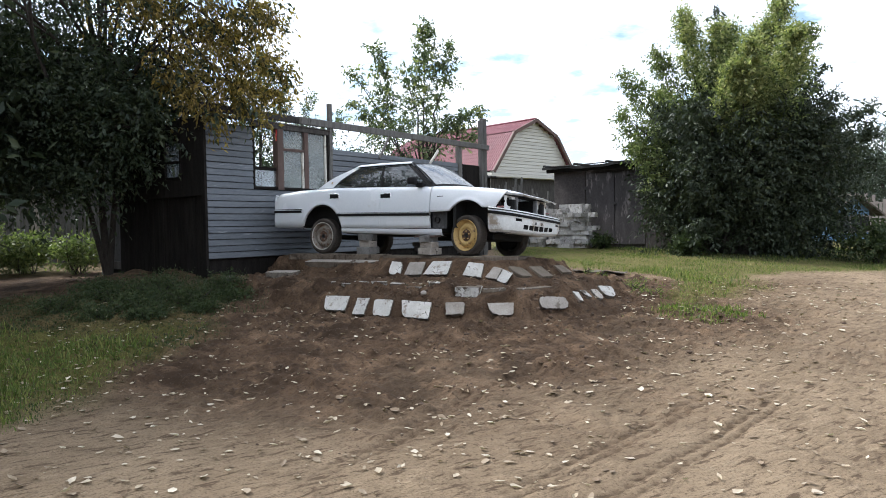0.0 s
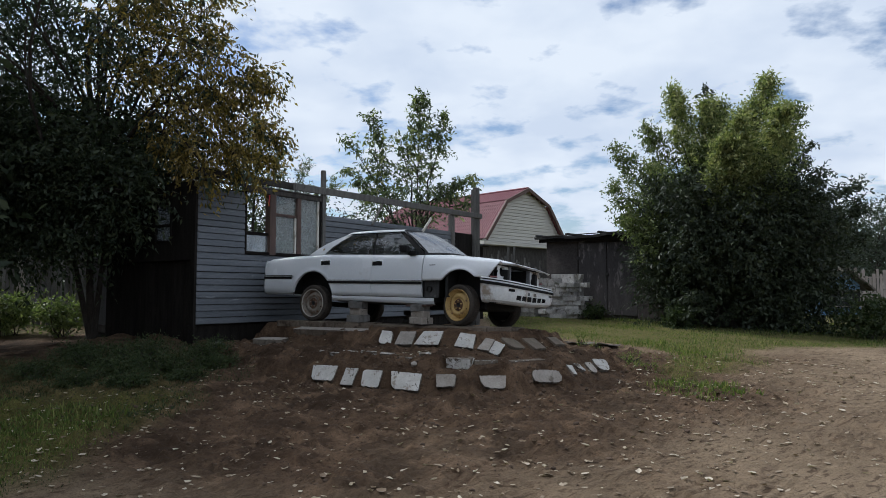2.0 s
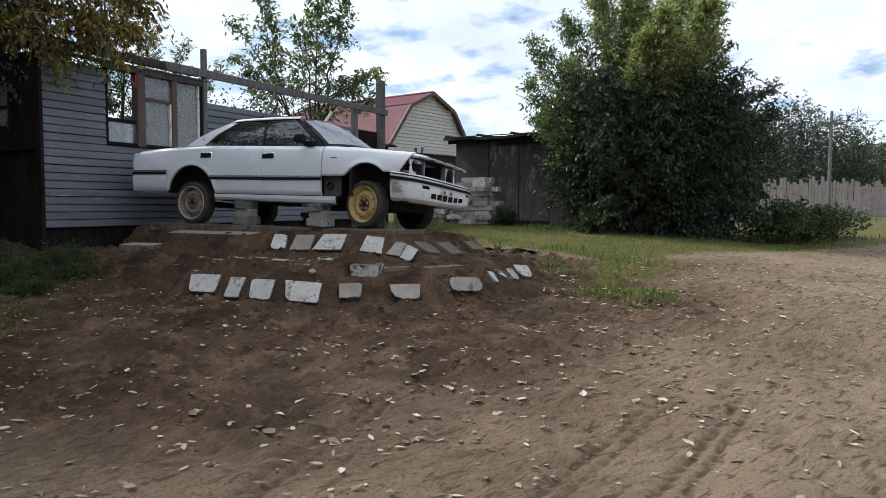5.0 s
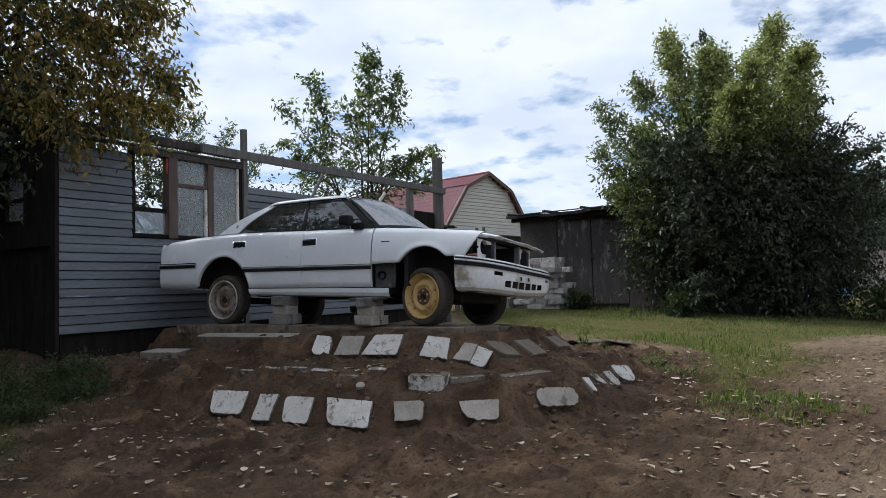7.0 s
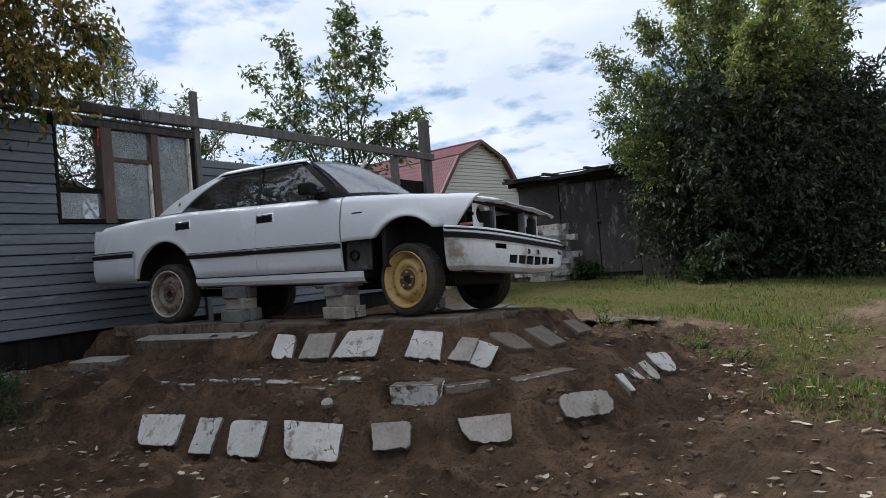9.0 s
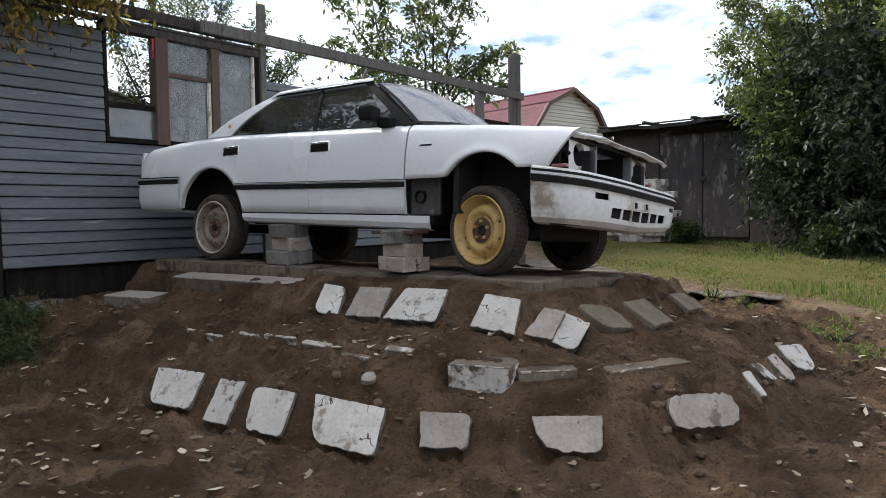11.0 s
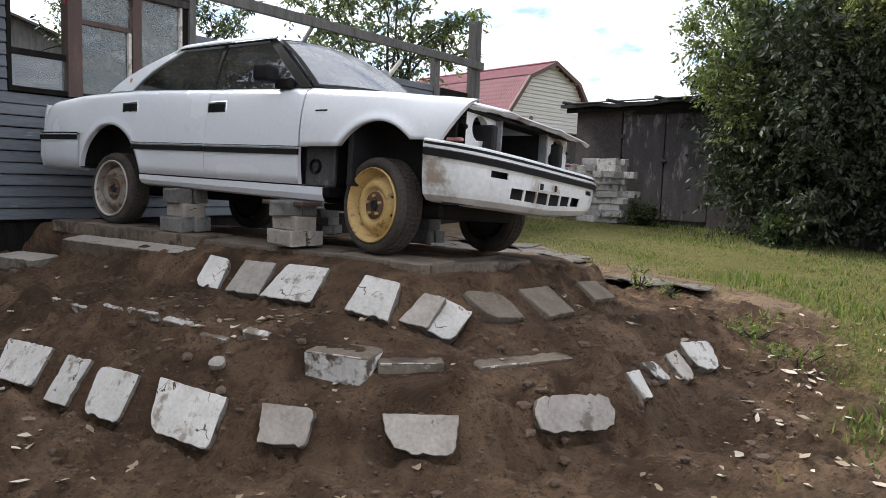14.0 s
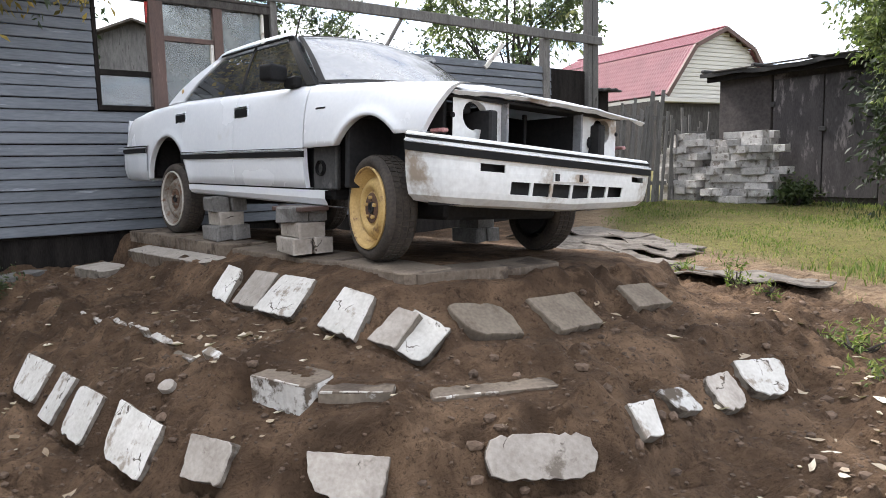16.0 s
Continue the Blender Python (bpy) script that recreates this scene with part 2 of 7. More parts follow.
    soil = mix(span(noise_at(1.3, 5, 0.6, 0.3), 0.52, 0.38), soil, (0.050, 0.034, 0.0235))
    soil = mix(span(noise_at(2.6, 6, 0.65, 0.6), 0.50, 0.66), soil, (0.175, 0.123, 0.086))
    # Crumb crevices darkened in the colour, standing for their shade.
    soil = mix(span(noise_at(21.0, 7, 0.75, 0.4), 0.44, 0.34), soil, (0.034, 0.0225, 0.0155))
    soil = mix(span(fine, 0.30, 0.46), (0.046, 0.031, 0.021), soil)
    turf = mix(span(mid, 0.3, 0.7), (0.075, 0.085, 0.022), (0.17, 0.17, 0.055))
    turf = mix(span(fine, 0.3, 0.6), (0.05, 0.045, 0.02), turf)
    a1 = n.new("ShaderNodeAttribute"); a1.attribute_name = "soil"
    a2 = n.new("ShaderNodeAttribute"); a2.attribute_name = "turf"
    pale = n.new("ShaderNodeMix"); pale.data_type = "RGBA"; pale.blend_type = "MULTIPLY"; pale.inputs[0].default_value = 1.0; pale.inputs[7].default_value = (0.91, 0.935, 0.965, 1)
    l.new(road, pale.inputs[6])
    col = mix(a1.outputs["Fac"], pale.outputs[2], soil)
    col = mix(a2.outputs["Fac"], col, turf)
    warm = n.new("ShaderNodeMix"); warm.data_type = "RGBA"; warm.blend_type = "MULTIPLY"; warm.inputs[0].default_value = 1.0; warm.inputs[7].default_value = (1.075, 0.985, 0.865, 1)
    l.new(col, warm.inputs[6])
    l.new(warm.outputs[2], p.inputs["Base Color"])
    p.inputs["Roughness"].default_value = 0.95
    p.inputs["Specular IOR Level"].default_value = 0.15
    add = n.new("ShaderNodeMath"); add.operation = "MULTIPLY_ADD"; add.inputs[1].default_value = 0.20
    l.new(fine, add.inputs[0])
    add2 = n.new("ShaderNodeMath"); add2.operation = "MULTIPLY_ADD"; add2.inputs[1].default_value = 0.8
    l.new(ripple.outputs["Fac"], add2.inputs[0]); l.new(mid, add2.inputs[2]); l.new(add2.outputs[0], add.inputs[2])
    bp = n.new("ShaderNodeBump"); bp.inputs["Strength"].default_value = 0.9; bp.inputs["Distance"].default_value = 0.07
    crumb = n.new("ShaderNodeMath"); crumb.operation = "MULTIPLY_ADD"; crumb.inputs[1].default_value = 0.45
    l.new(noise_at(21.0, 7, 0.75, 0.4), crumb.inputs[0]); l.new(add.outputs[0], crumb.inputs[2])
    l.new(crumb.outputs[0], bp.inputs["Height"]); l.new(bp.outputs[0], p.inputs["Normal"])
    return m


M_GROUND = ground_shade()
M_PAINT = shade("white_car_paint", (0.635, 0.655, 0.685), (0.70, 0.715, 0.735), 1.6, 40, (0.16, 0.34), 0.012, 0.002, spec=0.5, c=(0.60, 0.605, 0.60), c_at=0.64, c_scale=2.2)
M_PAINT_DIRTY = shade("scuffed_white_bumper", (0.54, 0.54, 0.53), (0.70, 0.71, 0.70), 3, 35, (0.3, 0.6), 0.05, 0.003, spec=0.45, c=(0.30, 0.245, 0.19), c_at=0.575, c_scale=2.2)
M_RUBBER = shade("black_rubber", (0.008, 0.008, 0.009), (0.017, 0.0165, 0.016), 8, 80, (0.6, 0.85), 0.1, 0.002, spec=0.12)
M_TYRE = shade("worn_tyre", (0.024, 0.0205, 0.018), (0.072, 0.059, 0.048), 7, 60, (0.75, 0.95), 0.3, 0.003)
M_CHROME = shade("dull_chrome", (0.55, 0.56, 0.58), (0.72, 0.73, 0.75), 10, 90, (0.15, 0.35), 0.02, 0.001, metal=1.0)
# Near-black for bays, wells and holes: their shade is in the colour.
M_VOID = shade("shade_black", (0.008, 0.008, 0.009), (0.022, 0.021, 0.021), 5, 40, (0.7, 0.9), 0.2, 0.004)
M_WINGSTEEL = shade("dusty_black_wing_steel", (0.020, 0.020, 0.021), (0.062, 0.060, 0.058), 7, 50, (0.5, 0.8), 0.2, 0.004, c=(0.11, 0.105, 0.10), c_at=0.6, c_scale=9)
M_GREYSTEEL = shade("grey_primed_steel", (0.17, 0.174, 0.182), (0.30, 0.305, 0.315), 7, 50, (0.45, 0.75), 0.15, 0.003, c=(0.085, 0.072, 0.064), c_at=0.56, c_scale=7)
M_GOLD = shade("gold_painted_steel", (0.38, 0.25, 0.088), (0.55, 0.38, 0.15), 9, 70, (0.4, 0.65), 0.1, 0.002, c=(0.17, 0.095, 0.048), c_at=0.55, c_scale=10)
M_RIM = shade("rusty_grey_steel_rim", (0.11, 0.092, 0.074), (0.24, 0.212, 0.178), 10, 80, (0.45, 0.7), 0.1, 0.002, c=(0.12, 0.068, 0.04), c_at=0.52, c_scale=14)
M_RIMEDGE = shade("bare_rim_edge", (0.34, 0.315, 0.27), (0.48, 0.455, 0.41), 12, 80, (0.45, 0.7), 0.1, 0.002, c=(0.16, 0.10, 0.065), c_at=0.6, c_scale=12)
M_HUB = shade("rusty_hub", (0.05, 0.03, 0.022), (0.14, 0.075, 0.045), 20, 120, (0.6, 0.9), 0.4, 0.003)
M_CABIN = shade("dark_grey_upholstery", (0.022, 0.023, 0.026), (0.05, 0.05, 0.055), 6, 90, (0.8, 0.95), 0.2, 0.003)
M_CARGLASS = glass_shade("tinted_car_glass", (0.34, 0.36, 0.365), 0.005, 0.06, (0.3, 0.31, 0.32), 2.2)
M_WINDSCREEN = glass_shade("dusty_windscreen_glass", (0.40, 0.43, 0.43), 0.08, 0.50, (0.30, 0.305, 0.315), 0.35)
M_PANE_DUSTY = glass_shade("dusty_window_glass", (0.36, 0.385, 0.385), 0.015, 0.30, (0.20, 0.215, 0.21), 1.6)
M_PANE = glass_shade("old_window_glass", (0.55, 0.58, 0.59), 0.01, 0.16, (0.42, 0.44, 0.46))
M_REDLENS = shade("red_lens", (0.26, 0.10, 0.10), (0.40, 0.22, 0.21), 20, 90, (0.2, 0.4), 0.05, 0.001)
M_WHITEWASH = shade("whitewashed_stone", (0.43, 0.405, 0.365), (0.58, 0.555, 0.515), 7, 55, (0.85, 0.98), 0.5, 0.008, c=(0.25, 0.21, 0.17), c_at=0.56, c_scale=9, vary=0.10, cracks=4.0)
M_GREYSTONE = shade("bare_concrete_slab", (0.25, 0.218, 0.186), (0.385, 0.345, 0.302), 8, 55, (0.88, 0.98), 0.5, 0.008, c=(0.15, 0.125, 0.10), c_at=0.6, c_scale=6, vary=0.12, cracks=3.2)
M_BROWNSTONE = shade("brown_flagstone", (0.105, 0.083, 0.062), (0.19, 0.156, 0.119), 7, 50, (0.88, 0.98), 0.45, 0.006, c=(0.09, 0.07, 0.05), c_at=0.58, c_scale=5, vary=0.1)
M_FLAKING = shade("flaking_limewash_on_dark_stone", (0.40, 0.382, 0.352), (0.54, 0.522, 0.492), 9, 55, (0.85, 0.98), 0.5, 0.010, c=(0.085, 0.066, 0.048), c_at=0.485, c_scale=8, vary=0.1)
M_LIMED = shade("worn_limewash_on_kerb", (0.11, 0.088, 0.066), (0.20, 0.165, 0.128), 8, 55, (0.88, 0.98), 0.5, 0.008, c=(0.50, 0.48, 0.45), c_at=0.52, c_scale=7, vary=0.1)
M_LIME = shade("old_lime_crust", (0.30, 0.27, 0.235), (0.47, 0.44, 0.40), 14, 70, (0.85, 0.98), 0.5, 0.006, c=(0.13, 0.10, 0.075), c_at=0.50, c_scale=18)
M_DIRTYSTONE = shade("soil_stained_stone", (0.10, 0.083, 0.066), (0.21, 0.182, 0.15), 9, 55, (0.88, 0.98), 0.5, 0.008, c=(0.05, 0.036, 0.026), c_at=0.54, c_scale=6, vary=0.1)
M_SOILEDSLAB = shade("earth_stained_concrete_slab", (0.088, 0.067, 0.049), (0.165, 0.132, 0.101), 5, 50, (0.88, 0.98), 0.6, 0.012, c=(0.055, 0.040, 0.029), c_at=0.53, c_scale=4, vary=0.1)
M_SLATE = shade("grey_slate_sheet", (0.075, 0.064, 0.053), (0.150, 0.130, 0.110), 6, 45, (0.85, 0.97), 0.6, 0.010, c=(0.055, 0.045, 0.036), c_at=0.53, c_scale=4, vary=0.1)
M_BRICK = shade("grey_silicate_brick", (0.29, 0.275, 0.26), (0.50, 0.48, 0.455), 12, 80, (0.85, 0.98), 0.5, 0.008, c=(0.17, 0.15, 0.13), c_at=0.55, c_scale=9, vary=0.28)
M_BRICK_DARK = shade("dark_foundation_block", (0.085, 0.08, 0.074), (0.18, 0.172, 0.162), 9, 70, (0.85, 0.98), 0.4, 0.005, vary=0.15)
M_SIDING = shade("blue_grey_painted_board", (0.082, 0.091, 0.104), (0.150, 0.161, 0.177), 2.2, 30, (0.5, 0.75), 0.25, 0.004, c=(0.30, 0.315, 0.34), c_at=0.62, c_scale=5, vary=0.07, stretch=(0.35, 1, 2.5))
M_BROWNWOOD = shade("red_brown_painted_wood", (0.055, 0.035, 0.029), (0.095, 0.059, 0.048), 5, 60, (0.5, 0.8), 0.3, 0.004, c=(0.20, 0.14, 0.11), c_at=0.63, c_scale=6, stretch=(3, 3, 0.5))
M_GREYWOOD = shade("weathered_grey_timber", (0.075, 0.071, 0.066), (0.165, 0.157, 0.148), 5, 55, (0.85, 0.97), 0.5, 0.006, c=(0.05, 0.045, 0.04), c_at=0.6, c_scale=5, vary=0.2, stretch=(3, 3, 0.6))
M_OLDWOOD = shade("dark_weathered_timber", (0.03, 0.027, 0.025), (0.085, 0.078, 0.072), 5, 55, (0.85, 0.97), 0.5, 0.006, vary=0.2, spec=0.15, stretch=(3, 3, 0.6))
# Near-black boards: the shade on them is put into the colour.
M_DARKWOOD = shade("shade_dark_boards", (0.008, 0.0072, 0.0066), (0.022, 0.019, 0.017), 4, 45, (0.85, 0.98), 0.4, 0.006, vary=0.2, spec=0.08, stretch=(3, 3, 0.5))
M_SHED = shade("patchy_dark_plaster", (0.028, 0.024, 0.023), (0.072, 0.061, 0.058), 2.2, 22, (0.85, 0.98), 0.45, 0.01, c=(0.215, 0.185, 0.175), c_at=0.60, c_scale=1.6)
M_SHEDDOOR = shade("dusty_grey_brown_steel_door", (0.028, 0.024, 0.024), (0.066, 0.058, 0.058), 3.0, 25, (0.6, 0.85), 0.25, 0.004, c=(0.17, 0.15, 0.145), c_at=0.56, c_scale=2.6, stretch=(2.2, 1, 0.7))
M_FELT = shade("black_roofing_felt", (0.022, 0.021, 0.021), (0.055, 0.052, 0.05), 4, 60, (0.8, 0.95), 0.4, 0.006)
M_REDROOF = shade("red_metal_roof_tile", (0.165, 0.056, 0.066), (0.222, 0.084, 0.094), 1.2, 20, (0.5, 0.7), 0.05, 0.004, vary=0.06, spec=0.4)
M_CREAM = shade("cream_vinyl_cladding", (0.45, 0.43, 0.385), (0.51, 0.49, 0.44), 0.8, 20, (0.5, 0.7), 0.05, 0.004, vary=0.03)
M_TRIM = shade("brown_fascia", (0.07, 0.04, 0.032), (0.11, 0.065, 0.05), 2, 30, (0.5, 0.7), 0.05, 0.004)
M_BARK = shade("rough_dark_bark", (0.02, 0.016, 0.013), (0.055, 0.046, 0.038), 9, 50, (0.9, 1.0), 0.8, 0.015, stretch=(2, 2, 0.6))
M_LEAF_DARK = leaf_shade("deep_green_leaves", (0.024, 0.034, 0.022), (0.044, 0.058, 0.034), (0.085, 0.100, 0.055), 0.3)
M_LEAF_GOLD = leaf_shade("turning_amber_leaves", (0.092, 0.076, 0.030), (0.225, 0.160, 0.050), (0.43, 0.30, 0.085), 0.5)
# Darker and brighter copies of one leaf: sun and shade in the colour.
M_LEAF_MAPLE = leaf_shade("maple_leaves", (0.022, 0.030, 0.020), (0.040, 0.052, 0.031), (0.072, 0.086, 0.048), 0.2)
M_LEAF_SUNTONE = leaf_shade("sun_bright_leaves", (0.072, 0.092, 0.042), (0.145, 0.172, 0.076), (0.265, 0.28, 0.13), 0.45)
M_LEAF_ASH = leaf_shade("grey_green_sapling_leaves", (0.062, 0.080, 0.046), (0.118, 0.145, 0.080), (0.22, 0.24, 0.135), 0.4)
M_LEAF_GILT = leaf_shade("yellowing_sun_bright_leaves", (0.17, 0.195, 0.085), (0.31, 0.32, 0.145), (0.50, 0.47, 0.24), 0.45)
# Far leaves greyed: the haze is put into the colour.
M_LEAF_FAR = leaf_shade("haze_greyed_far_leaves", (0.038, 0.050, 0.038), (0.062, 0.078, 0.056), (0.095, 0.11, 0.078), 0.25)
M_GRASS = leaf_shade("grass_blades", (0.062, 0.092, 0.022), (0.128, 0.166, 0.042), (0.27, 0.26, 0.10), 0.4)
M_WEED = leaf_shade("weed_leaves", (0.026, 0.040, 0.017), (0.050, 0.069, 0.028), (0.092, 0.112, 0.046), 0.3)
M_LITTER = leaf_shade("dry_fallen_leaves", (0.17, 0.115, 0.07), (0.40, 0.325, 0.235), (0.60, 0.53, 0.43), 0.1)
M_CLOD = shade("soil_clod", (0.060, 0.040, 0.027), (0.125, 0.085, 0.059), 20, 90, (0.9, 1), 0.5, 0.01, vary=0.25, island=True)
M_PALEBOARD = shade("pale_brown_boards", (0.22, 0.185, 0.165), (0.32, 0.275, 0.25), 3, 30, (0.7, 0.9), 0.2, 0.004, vary=0.1)
M_BLUE = shade("faded_blue_boards", (0.10, 0.19, 0.32), (0.16, 0.26, 0.40), 3, 30, (0.7, 0.9), 0.2, 0.004)
M_CLOTH = shade("red_and_white_cloth", (0.45, 0.05, 0.05), (0.60, 0.11, 0.10), 6, 60, (0.8, 0.95), 0.2, 0.003)

# ---------------------------------------------------------------- helpers for shapes
def part(name, bm, material, parent=None, label="", smooth=False):
    """Link a bmesh as one mesh object under a thing or a part."""
    me = bpy.data.meshes.new(name)
    bm.normal_update()
    bm.to_mesh(me)
    bm.free()
    me.materials.append(material)
    if smooth:
        me.polygons.foreach_set("use_smooth", [True] * len(me.polygons))
    ob = new(name, me)
    if parent is not None:
        ob.parent = parent
    if label:
        ob["label"] = label
    return ob


def mesh_part(name, verts, faces, material, parent=None, label="", smooth=False):
    me = bpy.data.meshes.new(name)
    me.from_pydata([tuple(v) for v in verts], [], faces)
    me.materials.append(material)
    if smooth:
        me.polygons.foreach_set("use_smooth", [True] * len(me.polygons))
    ob = new(name, me)
    if parent is not None:
        ob.parent = parent
    if label:
        ob["label"] = label
    return ob


def share(name, data, m, parent=None, label=""):
    """A further object on mesh data that exists already."""
    ob = new(name, data)
    if parent is not None:
        ob.parent = parent
    ob.matrix_basis = m
    if label:
        ob["label"] = label
    return ob


def root(name, m, label, category, group="", kind=""):
    ob = new(name)
    ob.empty_display_size = 0.1
    ob.matrix_world = m
    return tagged(ob, label, category, group, kind)


def box_bm(x0, x1, y0, y1, z0, z1, bevel=0.0, segs=1, bm=None, m=None):
    bm = bm or bmesh.new()
    vs = bmesh.ops.create_cube(bm, size=1.0)["verts"]
    t = Matrix.Translation(((x0 + x1) / 2, (y0 + y1) / 2, (z0 + z1) / 2)) @ Matrix.Diagonal((x1 - x0, y1 - y0, z1 - z0, 1))
    bmesh.ops.transform(bm, matrix=(m @ t) if m else t, verts=vs)
    if bevel:
        es = list({e for v in vs for e in v.link_edges})
        bmesh.ops.bevel(bm, geom=es, offset=bevel, segments=segs, affect="EDGES", profile=0.5)
    return bm


def grid_mesh(nu, nv, f, skip=None, bm=None):
    """A sheet of nu by nv points at f(u, v), u and v from 0 to 1; skip(i, j) leaves a face out."""
    bm = bm or bmesh.new()
    vs = [[bm.verts.new(f(i / (nu - 1), j / (nv - 1))) for j in range(nv)] for i in range(nu)]
    for i in range(nu - 1):
        for j in range(nv - 1):
            if not (skip and skip(i, j)):
                bm.faces.new((vs[i][j], vs[i + 1][j], vs[i + 1][j + 1], vs[i][j + 1]))
    return bm


def thicken(bm, t):
    """Give a sheet a thickness t against its normals."""
    bm.normal_update()
    bmesh.ops.recalc_face_normals(bm, faces=bm.faces)
    bmesh.ops.solidify(bm, geom=bm.faces[:], thickness=t)
    return bm


def revolve(profile, n=40, bm=None, axis="y", cx=0.0, cz=0.0):
    """A closed or open profile of (offset along the axis, radius) turned round the axis."""
    bm = bm or bmesh.new()
    rings = []
    for o, r in profile:
        ring = []
        for k in range(n):
            a = 2 * math.pi * k / n
            ring.append(bm.verts.new((cx + r * math.cos(a), o, cz + r * math.sin(a))))
        rings.append(ring)
    for a, b in zip(rings, rings[1:]):
        for k in range(n):
            bm.faces.new((a[k], a[(k + 1) % n], b[(k + 1) % n], b[k]))
    return bm


def interp(x, xs, ys):
    return float(np.interp(x, xs, ys))


# the car's own axes: X ahead from the rear axle, Y to the car's left, Z up from the hubs
CAR_AHEAD = Vector((2.28, -1.445, 0)).normalized()
CAR_RIGHT = Vector((CAR_AHEAD.y, -CAR_AHEAD.x, 0))
HUB = Vector((-1.96, 11.545, 1.53))


def at_car(ahead, right, z=None):
    p = HUB + CAR_AHEAD * ahead + CAR_RIGHT * right
    if z is not None:
        p.z = HUB.z + z
    return p


CAR_YAW = math.atan2(CAR_AHEAD.y, CAR_AHEAD.x)

# ---------------------------------------------------------------- ground
GROUND_Y = (-60, -5, 0, 5, 6.5, 8, 9, 10.5, 12.6, 16, 20, 40, 100, 400)
GROUND_Z = (-0.2, 0.06, 0.08, 0.13, 0.20, 0.38, 0.45, 0.56, 0.72, 0.90, 1.05, 1.25, 1.4, 2.0)
MOUND_D = (-0.6, -0.2, -0.13, 0.0, 0.19, 0.34, 0.64, 0.69, 0.75, 0.90, 0.965, 1.13, 1.3, 1.8, 2.3)
MOUND_Z = (-0.318, -0.33, -0.362, -0.378, -0.575, -0.622, -0.668, -0.692, -0.748, -0.792, -0.832, -1.03, -1.09, -1.17, -1.7)


def base_height(x, y):
    z = np.interp(y, GROUND_Y, GROUND_Z)
    s = np.clip((x - 5) / 6, 0, 1)
    z = z - 0.22 * s * s * (3 - 2 * s) * np.clip((y - 6) / 6, 0, 1)
    h = np.exp(-(((x + 4.4) / 2.2) ** 2 + ((y - 12.2) / 2.4) ** 2))
    shelf = 0.13 * np.exp(-(((x - 2.6) / 1.0) ** 2 + ((y - 11.6) / 1.1) ** 2))
    return z + 0.25 * h + shelf


def mound_distance(x, y):
    """How far outside the rounded platform a place lies, and its place along and across the car."""
    dx, dy = x - HUB.x, y - HUB.y
    a = dx * CAR_AHEAD.x + dy * CAR_AHEAD.y
    r = dx * CAR_RIGHT.x + dy * CAR_RIGHT.y
    rad = 0.55
    qx = np.abs(a - 1.1) - (2.35 - rad)
    qy = np.abs(r + 0.94) - (1.26 - rad)
    d = np.hypot(np.maximum(qx, 0), np.maximum(qy, 0)) + np.minimum(np.maximum(qx, qy), 0) - rad
    return d, a, r


def smooth01(x):
    x = np.clip(x, 0, 1)
    return x * x * (3 - 2 * x)


def height(x, y):
    """The lie of the land: gently rising ground and the two-tiered mound."""
    b = base_height(x, y)
    d, a, r = mound_distance(x, y)
    # the lower tier stands nearer to the platform round the nose than along the side
    shift = np.minimum(np.interp(a, (1.2, 1.5, 1.9, 2.3, 2.75, 3.26, 3.75), (-0.10, -0.09, -0.05, -0.03, 0.04, 0.09, 0.18)), np.interp(r, (-1.2, -0.8, -0.3, 0.35, 0.9), (0.0, 0.07, 0.08, 0.13, 0.18)))
    prof = np.interp(d + shift * smooth01((d - 0.3) / 0.5), MOUND_D, MOUND_Z) + HUB.z
    prof = prof - 0.055 * np.clip(-r - 0.1, 0, 2.4)
    prof = prof - 0.06 * smooth01((1.4 - a) / 0.15) * smooth01((r - 0.1) / 0.1) * smooth01((0.75 - r) / 0.3)
    corner = smooth01((-0.03 - a) / 0.12) * smooth01((r - 0.15) / 0.08)
    prof = prof * (1 - corner) + np.minimum(prof, HUB.z - 0.67) * corner
    back = np.clip((-r - 2.0) / 0.8, 0, 1)
    prof = prof - back * 0.8
    rear = np.clip((-0.9 - a) / 0.7, 0, 1)
    prof = prof - rear * 0.5
    k = 0.09
    h = np.clip(0.5 + 0.5 * (prof - b) / k, 0, 1)
    return b * (1 - h) + prof * h + k * h * (1 - h)


def height_at(x, y):
    return float(height(np.array(x, float), np.array(y, float)))


def turf_amount(x, y):
    """Where turf grows: beside the house, behind the mound and away from the road."""
    d, a, r = mound_distance(x, y)
    w = 0.35 * np.sin(1.3 * x + 0.7 * y) + 0.25 * np.sin(2.9 * y - 1.1 * x) + 0.15 * np.sin(6.1 * x + 4.3 * y)
    left = smooth01((-2.6 - 0.12 * np.abs(y - 8.8) - x + 0.4 * w) / 0.8) * smooth01((y - 5.0 - 0.3 * (x + 3.2) + 0.5 * w) / 0.8) * smooth01((11.2 + 0.5 * w - y) / 0.8)
    edge = 3.0 + (y - 8.9) * 0.66 + 1.25 * np.maximum(0.0, y - 12.0)
    right = smooth01((y - 8.6 + 0.5 * w) / 0.8) * smooth01((edge + 0.8 * w - x + 0.6) / 1.2) * smooth01((x - 1.2) / 0.5) * smooth01((d - np.interp(y, (10.8, 12.2, 13.4, 14.5, 16.4), (1.45, 1.95, 1.95, 2.45, 3.1)) + 0.3 * w) / 0.5)
    far = smooth01((y - 19) / 3)
    side = smooth01((x - 12.5 + w) / 2.5) * smooth01((y - 14) / 4)
    leftfar = smooth01((-x - 7.0 + w) / 1.5) * smooth01((y - 13.2 + 0.5 * w) / 0.8)
    return np.clip(np.maximum.reduce([left, right, far, side, leftfar]), 0, 1)


